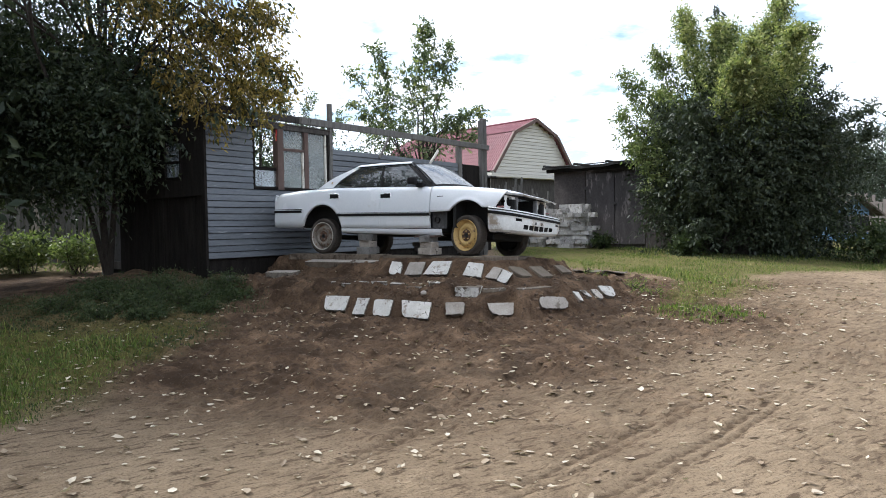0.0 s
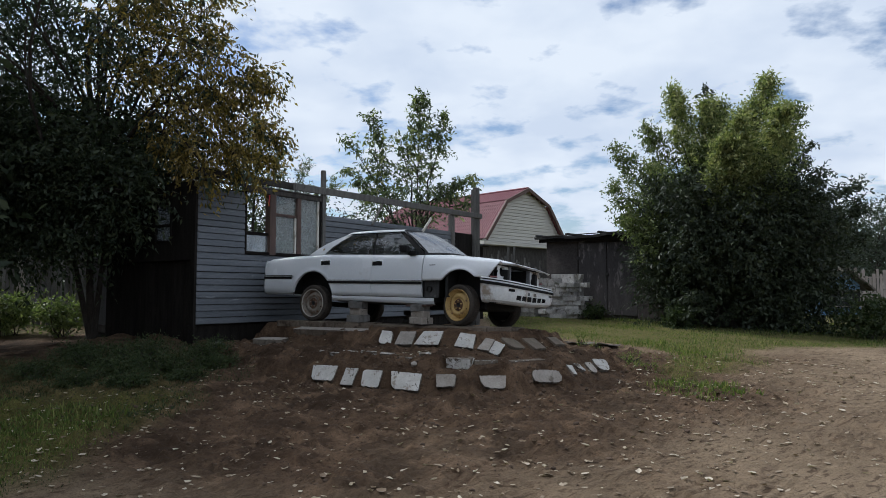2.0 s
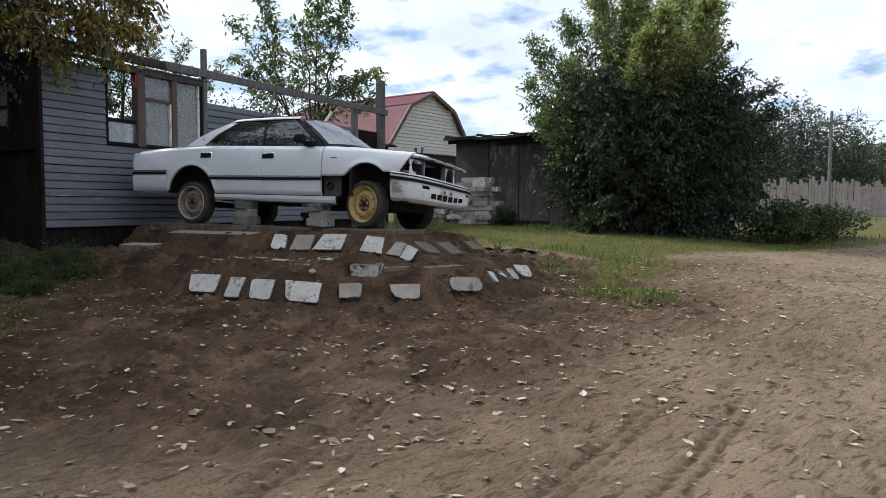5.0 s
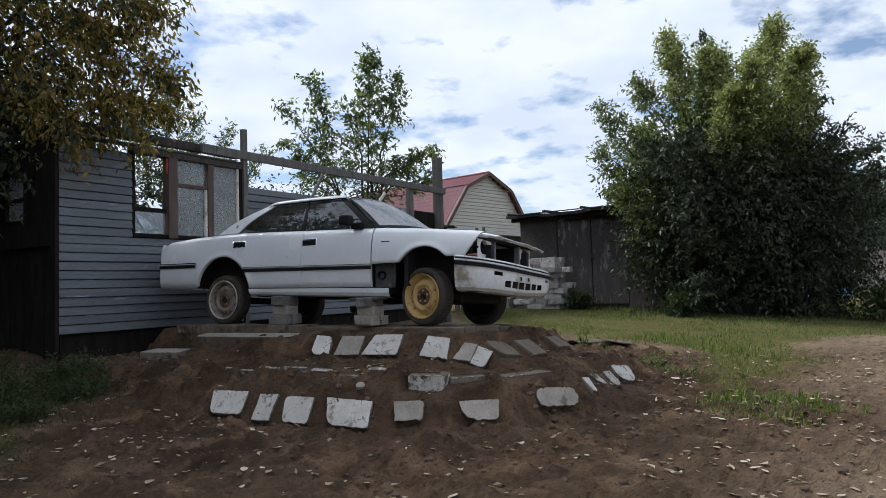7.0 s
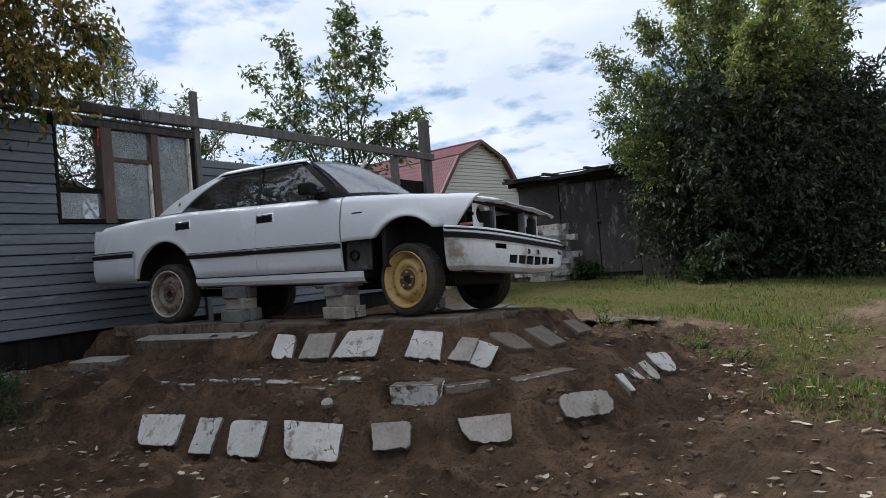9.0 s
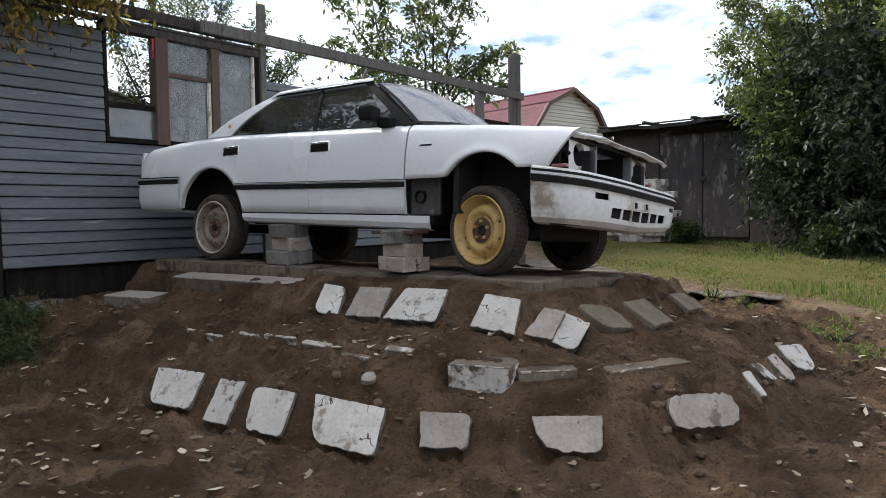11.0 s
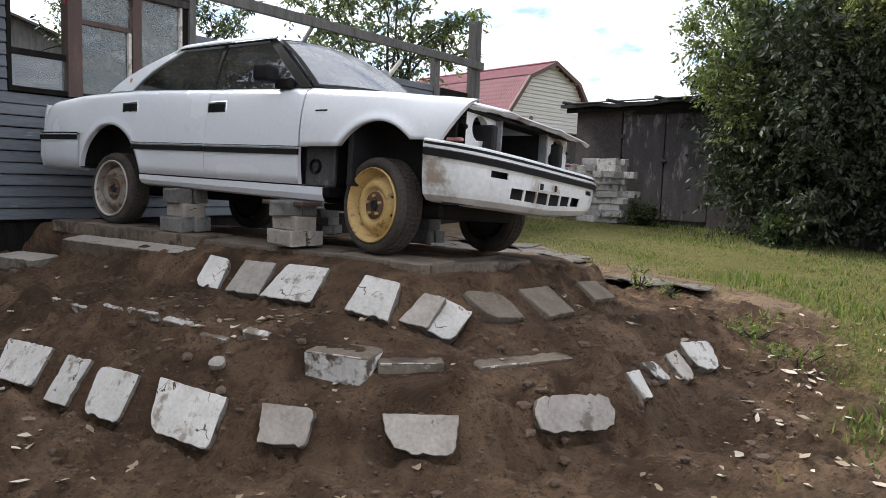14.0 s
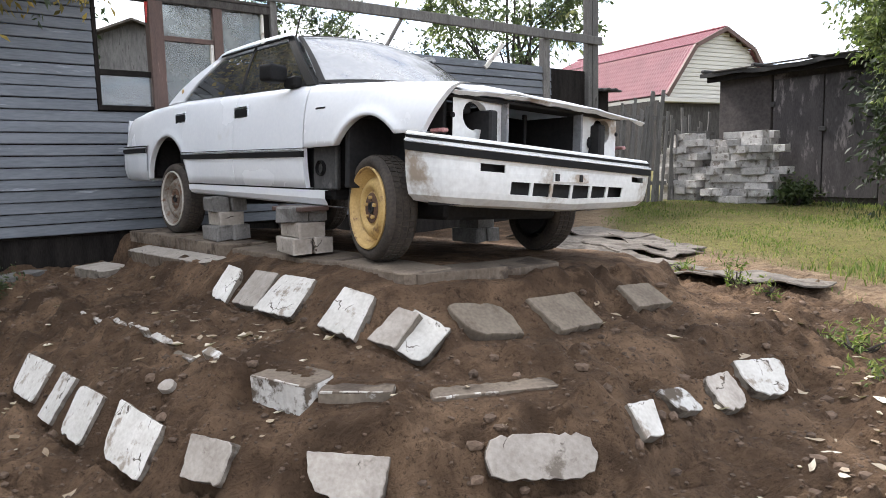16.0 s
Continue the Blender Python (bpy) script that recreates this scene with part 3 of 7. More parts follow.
def soil_amount(x, y):
    d, a, r = mound_distance(x, y)
    w = 0.3 * np.sin(1.7 * x + 0.9 * y) + 0.2 * np.sin(3.3 * y - 2.1 * x)
    m = smooth01((5.0 + 1.3 * w - d) / 3.4) * (1 - 0.5 * smooth01((d - 1.15 + 0.3 * w) / 0.4) * smooth01((y - 11.3) / 0.7) * smooth01((x - 0.3) / 0.6))
    # Leftward spread of the dark soil tone also stands for tree shade.
    l = smooth01((1.9 + 0.9 * w - x) / 2.6) * smooth01((y - 4.1 + 0.35 * x) / 1.9)
    return np.clip(np.maximum(m, l), 0, 1)


def graded(lo, hi, step, far, grow=1.13):
    """Even steps from lo to hi, then ever longer ones out to far on both sides."""
    mid = list(np.arange(lo, hi + 1e-6, step))
    out, s, v = [], step, hi
    while v < far:
        s *= grow; v += s; out.append(v)
    pre, s, v = [], step, lo
    while v > -far:
        s *= grow; v -= s; pre.append(v)
    return np.array(pre[::-1] + mid + out)


# stones set in the bank: ahead, right, height from the hubs, heading, tilt, roll, width above and below, length, slant, tone
UPPER = (
    (1.753, 0.395, -0.470, -31, 47, -5, 0.20, 0.23, 0.235, -0.07, 0), (2.082, 0.376, -0.469, -35, 44, 2, 0.28, 0.30, 0.25, -0.03, 1), (2.516, 0.429, -0.451, -33, 46, 1, 0.32, 0.40, 0.25, 0.02, 0),
    (3.076, 0.420, -0.467, -24, 46, -8, 0.23, 0.28, 0.24, -0.03, 0), (3.350, 0.350, -0.512, -10, 50, -12, 0.12, 0.16, 0.20, 0.05, 1), (3.441, 0.285, -0.555, 4, 48, -28, 0.21, 0.18, 0.22, 0.0, 0),
    (3.543, -0.056, -0.512, 52, 36, -11, 0.34, 0.28, 0.21, -0.05, 2), (3.624, -0.564, -0.543, 59, 36, -4, 0.38, 0.34, 0.24, -0.03, 2), (3.682, -1.206, -0.543, 60, 36, -7, 0.29, 0.34, 0.18, -0.03, 2))
LOWER = (
    (1.515, 1.445, -0.884, -29, 57, 1, 0.40, 0.35, 0.22, -0.02, 0), (1.924, 1.422, -0.909, -32, 55, 2, 0.20, 0.19, 0.25, 0.0, 0), (2.264, 1.404, -0.916, -30, 57, 0, 0.30, 0.26, 0.24, -0.03, 0),
    (2.748, 1.343, -0.924, -29, 56, -2, 0.45, 0.39, 0.24, -0.06, 0), (3.260, 1.229, -0.897, -20, 58, 3, 0.26, 0.23, 0.17, -0.01, 1), (3.746, 0.913, -0.917, 2, 60, 0, 0.33, 0.28, 0.17, -0.01, 1))
NOSE = (
    (4.207, 0.345, -0.874, 28, 62, -4, 0.43, 0.45, 0.17, 0.01, 1), (4.332, -0.173, -0.834, 64, 47, -11, 0.19, 0.13, 0.16, 0.04, 0), (4.330, -0.448, -0.822, 63, 42, -12, 0.20, 0.16, 0.13, -0.06, 3),
    (4.368, -0.796, -0.857, 62, 44, -7, 0.28, 0.22, 0.19, 0.05, 1), (4.420, -1.077, -0.841, 45, 45, -7, 0.33, 0.25, 0.20, 0.04, 0))

# kerb at the terrace edge: the front edge's place and heading, width, depth, thickness, top, tilt, step down to the soil before it
KERB = ((3.25, 0.90, -20, 0.34, 0.20, 0.17, -0.662, 3, 0.13), (3.55, 0.72, 10, 0.31, 0.15, 0.10, -0.686, 2, 0.045), (3.93, 0.29, 28, 0.54, 0.12, 0.07, -0.702, 5, 0.014))


def facing(ahead, right, z, heading, tilt, roll=0.0):
    """A pose on the bank: Z out of the face, which looks along the heading (degrees from -y towards +x) and leans back by the tilt; Y up the face."""
    h, t = radians(heading), radians(tilt)
    out = Vector((math.sin(h) * math.sin(t), -math.cos(h) * math.sin(t), math.cos(t)))
    along = Vector((math.cos(h), math.sin(h), 0))
    m = Matrix((along, out.cross(along), out)).transposed().to_4x4()
    return Matrix.Translation(at_car(ahead, right, z)) @ m @ Matrix.Rotation(radians(roll), 4, "Z")


gx, gy = graded(-4.6, 6.0, 0.029, 420), graded(3.6, 12.2, 0.029, 420)
GX, GY = np.meshgrid(gx, gy, indexing="ij")
GZ = height(GX, GY)
near = np.clip(1 - np.hypot(np.maximum(np.abs(GX - 0.75) - 6.2, 0), np.maximum(np.abs(GY - 8) - 4.9, 0)) / 3, 0, 1)
rough_amp = 0.012 + 0.055 * soil_amount(GX, GY)
bumps = np.array([noise.fractal(Vector((x * 1.9, y * 1.9, 0)), 0.9, 2.1, 5) if n > 0 else 0.0 for x, y, n in zip(GX.ravel(), GY.ravel(), near.ravel())]).reshape(GX.shape)
md = mound_distance(GX, GY)[0]
crumbs = np.array([noise.fractal(Vector((x * 7.5, y * 7.5, 3.0)), 0.8, 2.2, 3) if n > 0 else 0.0 for x, y, n in zip(GX.ravel(), GY.ravel(), near.ravel())]).reshape(GX.shape)
calm = np.ones_like(GX)                 # the soil lies close round every stone
for a, r, z, heading, tilt, roll, w0, w1, h, *_ in UPPER + LOWER + NOSE:
    m = facing(a, r, z, heading, tilt, roll)
    along, up, out = (m.to_3x3().col[k] for k in range(3))
    dx, dy = GX - m.translation.x, GY - m.translation.y
    dz = -(out.x * dx + out.y * dy) / out.z
    u, v = along.x * dx + along.y * dy + along.z * dz, up.x * dx + up.y * dy + up.z * dz
    edge = np.maximum(np.abs(u) - max(w0, w1) / 2, np.abs(v) - h / 2)
    hug = 1 - smooth01((edge - 0.005) / 0.075)
    sunk = np.where(edge < -0.02, 0.06, 0.024) / out.z
    GZ = GZ * (1 - hug) + (m.translation.z + dz - sunk) * hug
    calm = np.minimum(calm, 0.06 + 0.94 * smooth01((edge - 0.02) / 0.09))
for a, r, heading, w, d, t, z, tilt, step in KERB:
    p, h = at_car(a, r, z), radians(heading)
    u = (GX - p.x) * math.cos(h) + (GY - p.y) * math.sin(h)
    v = -(GX - p.x) * math.sin(h) + (GY - p.y) * math.cos(h)
    within = 1 - smooth01((np.abs(u) - w / 2 - 0.01) / 0.08)
    bed = p.z + np.where(v > 0.045, np.where(v < 0.09, -0.03, 0.012), -step - 0.35 * np.maximum(-v, 0))
    hug = within * (1 - smooth01((v - d - 0.02) / 0.10)) * (1 - smooth01((-v - 0.03) / 0.10))
    GZ = GZ * (1 - hug) + bed * hug
    calm = np.minimum(calm, 1 - 0.9 * hug)
near = near * calm
lumpy = np.where(md < -0.05, 0.2, 1.0) * (1 + 0.5 * np.exp(-((md - 0.8) / 0.2) ** 2) + 0.3 * np.exp(-((md - 1.5) / 0.3) ** 2))
GZ = GZ + crumbs * near * 0.040 * soil_amount(GX, GY) * lumpy
clumps = np.array([max(0.0, noise.noise(Vector((x * 10.5, y * 10.5, 9.0))) - 0.02) * (0.4 + 0.6 * max(0.0, noise.noise(Vector((x * 2.1, y * 2.1, 5.0))) + 0.4)) if n > 0 else 0.0 for x, y, n in zip(GX.ravel(), GY.ravel(), near.ravel())]).reshape(GX.shape)
GZ = GZ + clumps * near * 0.085 * soil_amount(GX, GY) * lumpy
GZ = GZ + bumps * rough_amp * near * lumpy
# tyre ruts along the road, with a mask that darkens the tread crevices
rut = np.zeros_like(GX)
for ox, oy, dirx, diry in ((0.0, 5.65, 0.527, 0.85), (1.3, 5.0, 0.69, 0.724), (1.85, 4.9, 0.69, 0.724)):
    off = (GX - ox) * -diry + (GY - oy) * dirx
    along = (GX - ox) * dirx + (GY - oy) * diry
    fade = smooth01((1.8 - np.abs(along)) / 0.8)
    tread = 0.5 + 0.5 * np.sign(np.sin(along * 46 + np.abs(off) * 26))
    GZ = GZ - near * fade * np.exp(-(off / 0.10) ** 4) * 0.012 - near * fade * np.exp(-((np.abs(off) - 0.05) / 0.026) ** 2) * 0.022 * (0.4 + 0.6 * tread)
    rut = np.maximum(rut, near * fade * np.exp(-((np.abs(off) - 0.05) / 0.026) ** 2) * (0.45 + 0.55 * tread))
nx_, ny_ = len(gx), len(gy)
g_idx = np.arange(nx_ * ny_).reshape(nx_, ny_)
g_faces = np.stack([g_idx[:-1, :-1], g_idx[1:, :-1], g_idx[1:, 1:], g_idx[:-1, 1:]], -1).reshape(-1, 4)
ground_me = bpy.data.meshes.new("ground")
ground_me.from_pydata(np.stack([GX, GY, GZ], -1).reshape(-1, 3).tolist(), [], g_faces.tolist())
# Left turf tone stays bright only in the sunlit patch.
for nm, val in (("rut", rut), ("soil", soil_amount(GX, GY)), ("turf", turf_amount(GX, GY) * np.where(GX < -1, 0.45 + 0.5 * smooth01((-2.5 - GX) / 0.9) * smooth01((9.4 - GY) / 1.4), 0.9))):
    at = ground_me.attributes.new(nm, "FLOAT", "POINT")
    at.data.foreach_set("value", val.ravel().astype(np.float32))
ground_me.polygons.foreach_set("use_smooth", [True] * len(ground_me.polygons))
ground_me.materials.append(M_GROUND)
ground = tagged(new("ground", ground_me), "trodden sandy ground with dark soil and turf", "ground", kind="structure")


def surface_at(x, y):
    """Height of the finished ground mesh, with its bumps."""
    i = min(max(int(np.searchsorted(gx, x)) - 1, 0), nx_ - 2)
    j = min(max(int(np.searchsorted(gy, y)) - 1, 0), ny_ - 2)
    u, v = (x - gx[i]) / (gx[i + 1] - gx[i]), (y - gy[j]) / (gy[j + 1] - gy[j])
    return float(GZ[i, j] * (1 - u) * (1 - v) + GZ[i + 1, j] * u * (1 - v) + GZ[i, j + 1] * (1 - u) * v + GZ[i + 1, j + 1] * u * v)

# ---------------------------------------------------------------- the car
CAR_M = Matrix.Translation(HUB) @ Matrix.Rotation(CAR_YAW, 4, "Z") @ Matrix.Rotation(radians(-3.2), 4, "X") @ Matrix.Translation((0, 0.79, 0))
car = root("car", CAR_M, "white four-door saloon stripped of lamps and grille, propped on bricks", "car")

TOP_X = (-1.12, -1.0, -0.5, 0.0, 0.3, 1.2, 2.15, 2.75, 3.1, 3.36)
TOP_Z = (0.70, 0.735, 0.765, 0.775, 0.775, 0.745, 0.715, 0.668, 0.63, 0.575)
HALF_X = (-1.16, -1.0, -0.6, 0.0, 2.9, 3.2, 3.45)
HALF_Y = (0.765, 0.80, 0.83, 0.842, 0.842, 0.83, 0.79)
ARCH_R, ARCH_F = (0.02, 0.43, 0.05, 0.505), (2.745, 0.385, 0.03, 0.485)


def belt(x):
    return interp(x, TOP_X, TOP_Z)


def side_y(x, z):
    w = interp(x, HALF_X, HALF_Y)
    t = belt(x)
    up = max(0.0, (z - 0.38) / (t - 0.38))
    dn = max(0.0, (0.34 - z) / 0.34)
    y = w - 0.055 * up ** 2.2 - 0.05 * dn ** 2
    if up > 0.86:                       # rolled shoulder
        y -= 0.035 * ((up - 0.86) / 0.14) ** 2
    for c, hw, z0, z1 in (ARCH_R, ARCH_F):    # flared lip round the wheel openings
        e = math.hypot((x - c) / hw, max(z - z0, 0) / (z1 - z0))
        y += 0.012 * math.exp(-((e - 1.02) / 0.07) ** 2)
    return y


def arch(x, a, low):
    c, hw, z0, z1 = a
    k = (x - c) / hw
    return max(low, z0 + (z1 - z0) * math.sqrt(max(0.0, 1 - k * k))) if abs(k) < 1 else low


def low_rear(x):
    return arch(x, ARCH_R, 0.165 if x < -0.2 else 0.13)


def low_door(x):
    return max(arch(x, ARCH_R, 0.0), 0.13 - 0.02 * (x - 0.4))


def low_fender(x):
    if x < 2.365:
        return 0.335
    return arch(x, ARCH_F, 0.335 if x < 2.7 else 0.375)


def stations(x0, x1, extra=()):
    xs = set(np.round(np.linspace(x0, x1, max(4, int((x1 - x0) / 0.035) + 1)), 4).tolist())
    for c, hw, _, _ in (ARCH_R, ARCH_F):
        for e in (-1, -0.996, -0.985, -0.96, -0.92, -0.86, -0.78, 0.78, 0.86, 0.92, 0.96, 0.985, 0.996, 1):
            x = c + e * hw
            if x0 < x < x1:
                xs.add(round(x, 4))
    for e in extra:
        if x0 < e < x1:
            xs.add(e)
    return sorted(xs)


def panel(name, x0, x1, low, side, material, parent, label="", extra=(), slant=0.0, rows=14):
    """A pressed side panel between two stations, from its lower edge to the belt line, with a folded lip."""
    bm = bmesh.new()
    xs = stations(x0, x1, extra)
    cols = []
    for x in xs:
        lo, hi = low(x), belt(x)
        col = []
        lip = [(lo + 0.004, 0.045), (lo, 0.012)]
        for z, inn in lip:
            col.append((x, z, side_y(x, z) - inn))
        for j in range(rows):
            v = j / (rows - 1)
            z = lo + (hi - lo) * (1 - (1 - v) ** 1.25)
            col.append((x, z, side_y(x, z)))
        col.append((x, hi + 0.006, side_y(x, hi) - 0.045))
        pts = []
        for xx, z, y in col:
            if slant and xx > x1 - 0.16:
                xx += (xx - (x1 - 0.16)) / 0.16 * (z - 0.41) * slant
            pts.append(bm.verts.new((xx, side * y, z)))
        cols.append(pts)
    for a, b in zip(cols, cols[1:]):
        for j in range(len(a) - 1):
            f = (a[j], b[j], b[j + 1], a[j + 1])
            bm.faces.new(f if side < 0 else f[::-1])
    # turned-in ends towards the shut lines
    for col, s in ((cols[0], 1), (cols[-1], -1)):
        rim = [bm.verts.new(v.co) for v in col]
        inner = [bm.verts.new((v.co.x + 0.004 * s, v.co.y - side * 0.035, v.co.z)) for v in col]
        for j in range(len(col) - 1):
            bm.faces.new((rim[j], rim[j + 1], inner[j + 1], inner[j]))
    bmesh.ops.recalc_face_normals(bm, faces=bm.faces)
    return part(name, bm, material, parent, label, smooth=True)


def car_box(name, x0, x1, y0, y1, z0, z1, material, parent, label="", bevel=0.004, segs=1):
    return part(name, box_bm(x0, x1, y0, y1, z0, z1, bevel, segs), material, parent, label)


for side in (-1, 1):
    panel("rear_quarter", -1.10, 0.3385, low_rear, side, M_PAINT, car, extra=(-0.401, -0.399))
    rear_door = panel("rear_door", 0.340, 1.1955, low_door, side, M_PAINT, car)
    front_door = panel("front_door", 1.199, 2.117, low_door, side, M_PAINT, car)
    panel("front_fender", 2.131, 3.215 if side < 0 else 3.13, low_fender, side, M_PAINT, car, "white fender with its lower rear part missing", extra=(2.364, 2.366), slant=0.75 if side < 0 else 0.1)
    # flush door pulls in chromed frames
    for door, hx, hz in ((rear_door, 0.27, 0.635), (front_door, 1.30, 0.605)):
        y = side * side_y(hx, hz)
        handle = part("door_handle", box_bm(hx - 0.10, hx + 0.10, y - 0.006, y + 0.008, hz - 0.042, hz + 0.042, 0.006), M_CHROME, door, "chrome-framed recessed door handle")
        part("handle_flap", box_bm(hx - 0.084, hx + 0.084, y + side * 0.008 - 0.003, y + side * 0.008 + 0.003, hz - 0.030, hz + 0.024, 0.002), M_RUBBER, handle)
    # rubbing strips with a bright upper edge
    for door, a, b in ((rear_door, 0.36, 1.188), (front_door, 1.201, 2.118)):
        for nm, dz0, dz1, proud, mat in (("moulding", -0.030, 0.009, 0.015, M_RUBBER), ("moulding_trim", 0.010, 0.019, 0.016, M_PAINT), ("moulding_lip", 0.021, 0.029, 0.012, M_RUBBER)):
            bm = bmesh.new()
            prev = None
            for x in np.linspace(a, b, 24):
                zc = 0.345 - 0.017 * x
                y0 = side_y(x, zc)
                ring = [bm.verts.new((x, side * (y0 + o), zc + dz)) for dz, o in ((dz0, -0.01), (dz0 + 0.004, proud), (dz1 - 0.004, proud), (dz1, -0.01))]
                if prev:
                    for k in range(3):
                        bm.faces.new((prev[k], ring[k], ring[k + 1], prev[k + 1]))
                else:
                    bm.faces.new(ring)
                prev = ring
            bm.faces.new(prev[::-1])
            bmesh.ops.recalc_face_normals(bm, faces=bm.faces)
            part(nm, bm, mat, door)
    # sill
    bm = bmesh.new()
    prev = None
    for x in np.linspace(0.44, 2.33, 40):
        zt, zb = 0.122 - 0.02 * (x - 0.4), 0.045 - 0.032 * (x - 0.44)
        y0 = side_y(x, zt)
        ring = [bm.verts.new((x, side * (y0 + o), z)) for z, o in ((zt, -0.03), (zt - 0.002, 0.004), ((zt + zb) / 2, 0.0), (zb + 0.012, -0.022), (zb, -0.06), (zb, -0.16))]
        if prev:
            for k in range(5):
                bm.faces.new((prev[k], ring[k], ring[k + 1], prev[k + 1]))
        prev = ring
    bmesh.ops.recalc_face_normals(bm, faces=bm.faces)
    part("sill", bm, M_PAINT, car)
    # bared black inner wing where the fender is cut away
    car_box("inner_wing_plate", 2.13, 2.375, side * 0.755 - 0.02, side * 0.755 + 0.02, 0.085, 0.345, M_WINGSTEEL, car, "bare dark inner wing plate", 0.01)
    bm = revolve([(-0.012, 0.045), (0.012, 0.048), (0.014, 0.036), (-0.012, 0.034)], 20, cx=2.225, cz=0.215)
    bmesh.ops.translate(bm, vec=(0, side * 0.78, 0), verts=bm.verts)
    part("wing_grommet", bm, M_RUBBER, car)
    # small script badge
    car_box("script_badge", 2.24, 2.34, side * side_y(2.3, 0.56) - 0.003, side * side_y(2.3, 0.56) + 0.003, 0.553, 0.564, M_RUBBER, car, "small dark badge bar", 0.001)
    # rear bumper corner and side

    def rear_plan(u, side=side):
        if u < 0.6:
            x = -0.405 - u / 0.6 * 0.65
            return x, interp(x, HALF_X, HALF_Y) + 0.012
        k = (u - 0.6) / 0.4
        return -1.055 - 0.145 * math.sin(k * math.pi / 2), (0.80 + 0.012) - 0.80 * (1 - math.cos(k * math.pi / 2)) * 1.0

    prof = ((0.435, -0.03), (0.43, 0.0), (0.345, 0.004), (0.25, 0.0), (0.17, -0.025), (0.15, -0.07))

    def rear_pt(u, v, side=side):
        x, y = rear_plan(u)
        z, o = prof[round(v * 5)]
        k = max(0.0, (u - 0.6) / 0.4)
        return (x - o * k, side * (y + o * (1 - k)), z + 0.02 * (u - 0.5))
    bm = grid_mesh(28, 6, rear_pt)
    bmesh.ops.recalc_face_normals(bm, faces=bm.faces)
    rb = part("rear_bumper", bm, M_PAINT, car, smooth=True)

    def strip_pt(u, v, side=side):
        x, y = rear_plan(u)
        k = max(0.0, (u - 0.6) / 0.4)
        o = (0.0, 0.016, 0.016, 0.0)[round(v * 3)]
        return (x - o * k, side * (y + o * (1 - k)), (0.435, 0.43, 0.40, 0.395)[round(v * 3)] + 0.02 * (u - 0.5))
    bm = grid_mesh(28, 4, strip_pt)
    bmesh.ops.recalc_face_normals(bm, faces=bm.faces)
    part("bumper_strip", bm, M_RUBBER, rb)
    for nm, z0, z1, mat in (("bumper_trim", 0.437, 0.447, M_PAINT), ("bumper_lip", 0.449, 0.459, M_RUBBER)):
        def lip_pt(u, v, side=side, z0=z0, z1=z1):
            x, y = rear_plan(u)
            k = max(0.0, (u - 0.6) / 0.4)
            o = (-0.01, 0.012, 0.012, -0.01)[round(v * 3)]
            return (x - o * k, side * (y + o * (1 - k)), (z0, z0 + 0.002, z1 - 0.002, z1)[round(v * 3)] + 0.02 * (u - 0.5))
        bm = grid_mesh(28, 4, lip_pt)
        bmesh.ops.recalc_face_normals(bm, faces=bm.faces)
        part(nm, bm, mat, rb)
    # small oval pillar badge
    bm = revolve([(-0.004, 0.0), (-0.004, 0.011), (0.004, 0.013)], 16)
    bmesh.ops.transform(bm, matrix=Matrix.Translation((0.17, side * 0.762, 0.86)) @ Matrix.Rotation(radians(35), 4, "Y") @ Matrix.Diagonal((0.8, -side, 1.6, 1)), verts=bm.verts)
    part("pillar_badge", bm, M_GOLD, car, "small oval gold badge")

# bonnet, boot lid, roof
def edge_y(x):
    return side_y(x, belt(x)) - 0.047


def bonnet_pt(u, v):
    y = (2 * v - 1)
    x = 2.20 + 0.10 * (1 - y * y) + u * (1.135 + 0.03 * (1 - y * y) - 0.10 * (1 - y * y))
    w = edge_y(min(x, 3.36)) - 0.004
    if u > 0.9:
        w += 0.02 * (u - 0.9) / 0.1
    x += 0.09 * u ** 3 * max(0.0, y)
    z = belt(min(x, 3.36)) + 0.008 - 0.035 * u * u * max(0.0, y + 0.5) / 1.5 + 0.045 * (1 - y * y) * (1 - 0.55 * u) + 0.008 * math.exp(-((abs(y) - 0.45) / 0.1) ** 2)
    if u > 0.97:
        z -= 0.006
    return (x, y * w, z)


bm = grid_mesh(34, 27, bonnet_pt)
bonnet = part("bonnet", thicken(bm, 0.009), M_PAINT, car, "white bonnet with a bent front lip", smooth=True)
def lip_pt(u, v):
    """The folded front edge of the bonnet, crumpled and dropped at its far corner."""
    y = 2 * v - 1
    crush = 0.003 * math.sin(17 * y) + 0.002 * math.sin(43 * y + 1.0) + 0.012 * math.exp(-((y - 0.86) / 0.06) ** 2)
    return (3.332 + 0.03 * (1 - y * y) + 0.075 * max(0.0, y) - 0.022 * u + 0.003 * math.sin(29 * y), y * (0.745 + 0.075 * max(0.0, y) ** 6), belt(3.345) - 0.008 - 0.035 * max(0.0, y + 0.5) / 1.5 + 0.02 * (1 - y * y) - 0.016 * u + crush * (0.3 + 0.7 * u))


part("bonnet_edge", thicken(grid_mesh(4, 61, lip_pt), 0.004), M_PAINT_DIRTY, bonnet, "crumpled chipped bonnet lip")


def boot_pt(u, v):
    y = 2 * v - 1
    x = -1.09 + u * (1.09 - 0.09 * (1 - y * y))
    return (x, y * (edge_y(x) - 0.004), belt(x) + 0.008 + 0.03 * (1 - y * y))


part("boot_lid", thicken(grid_mesh(18, 19, boot_pt), 0.02), M_PAINT, car)
bm = grid_mesh(6, 15, lambda u, v: (-1.10 - 0.03 * math.sin(u * 3.1), (2 * v - 1) * 0.755, 0.42 + u * 0.29))
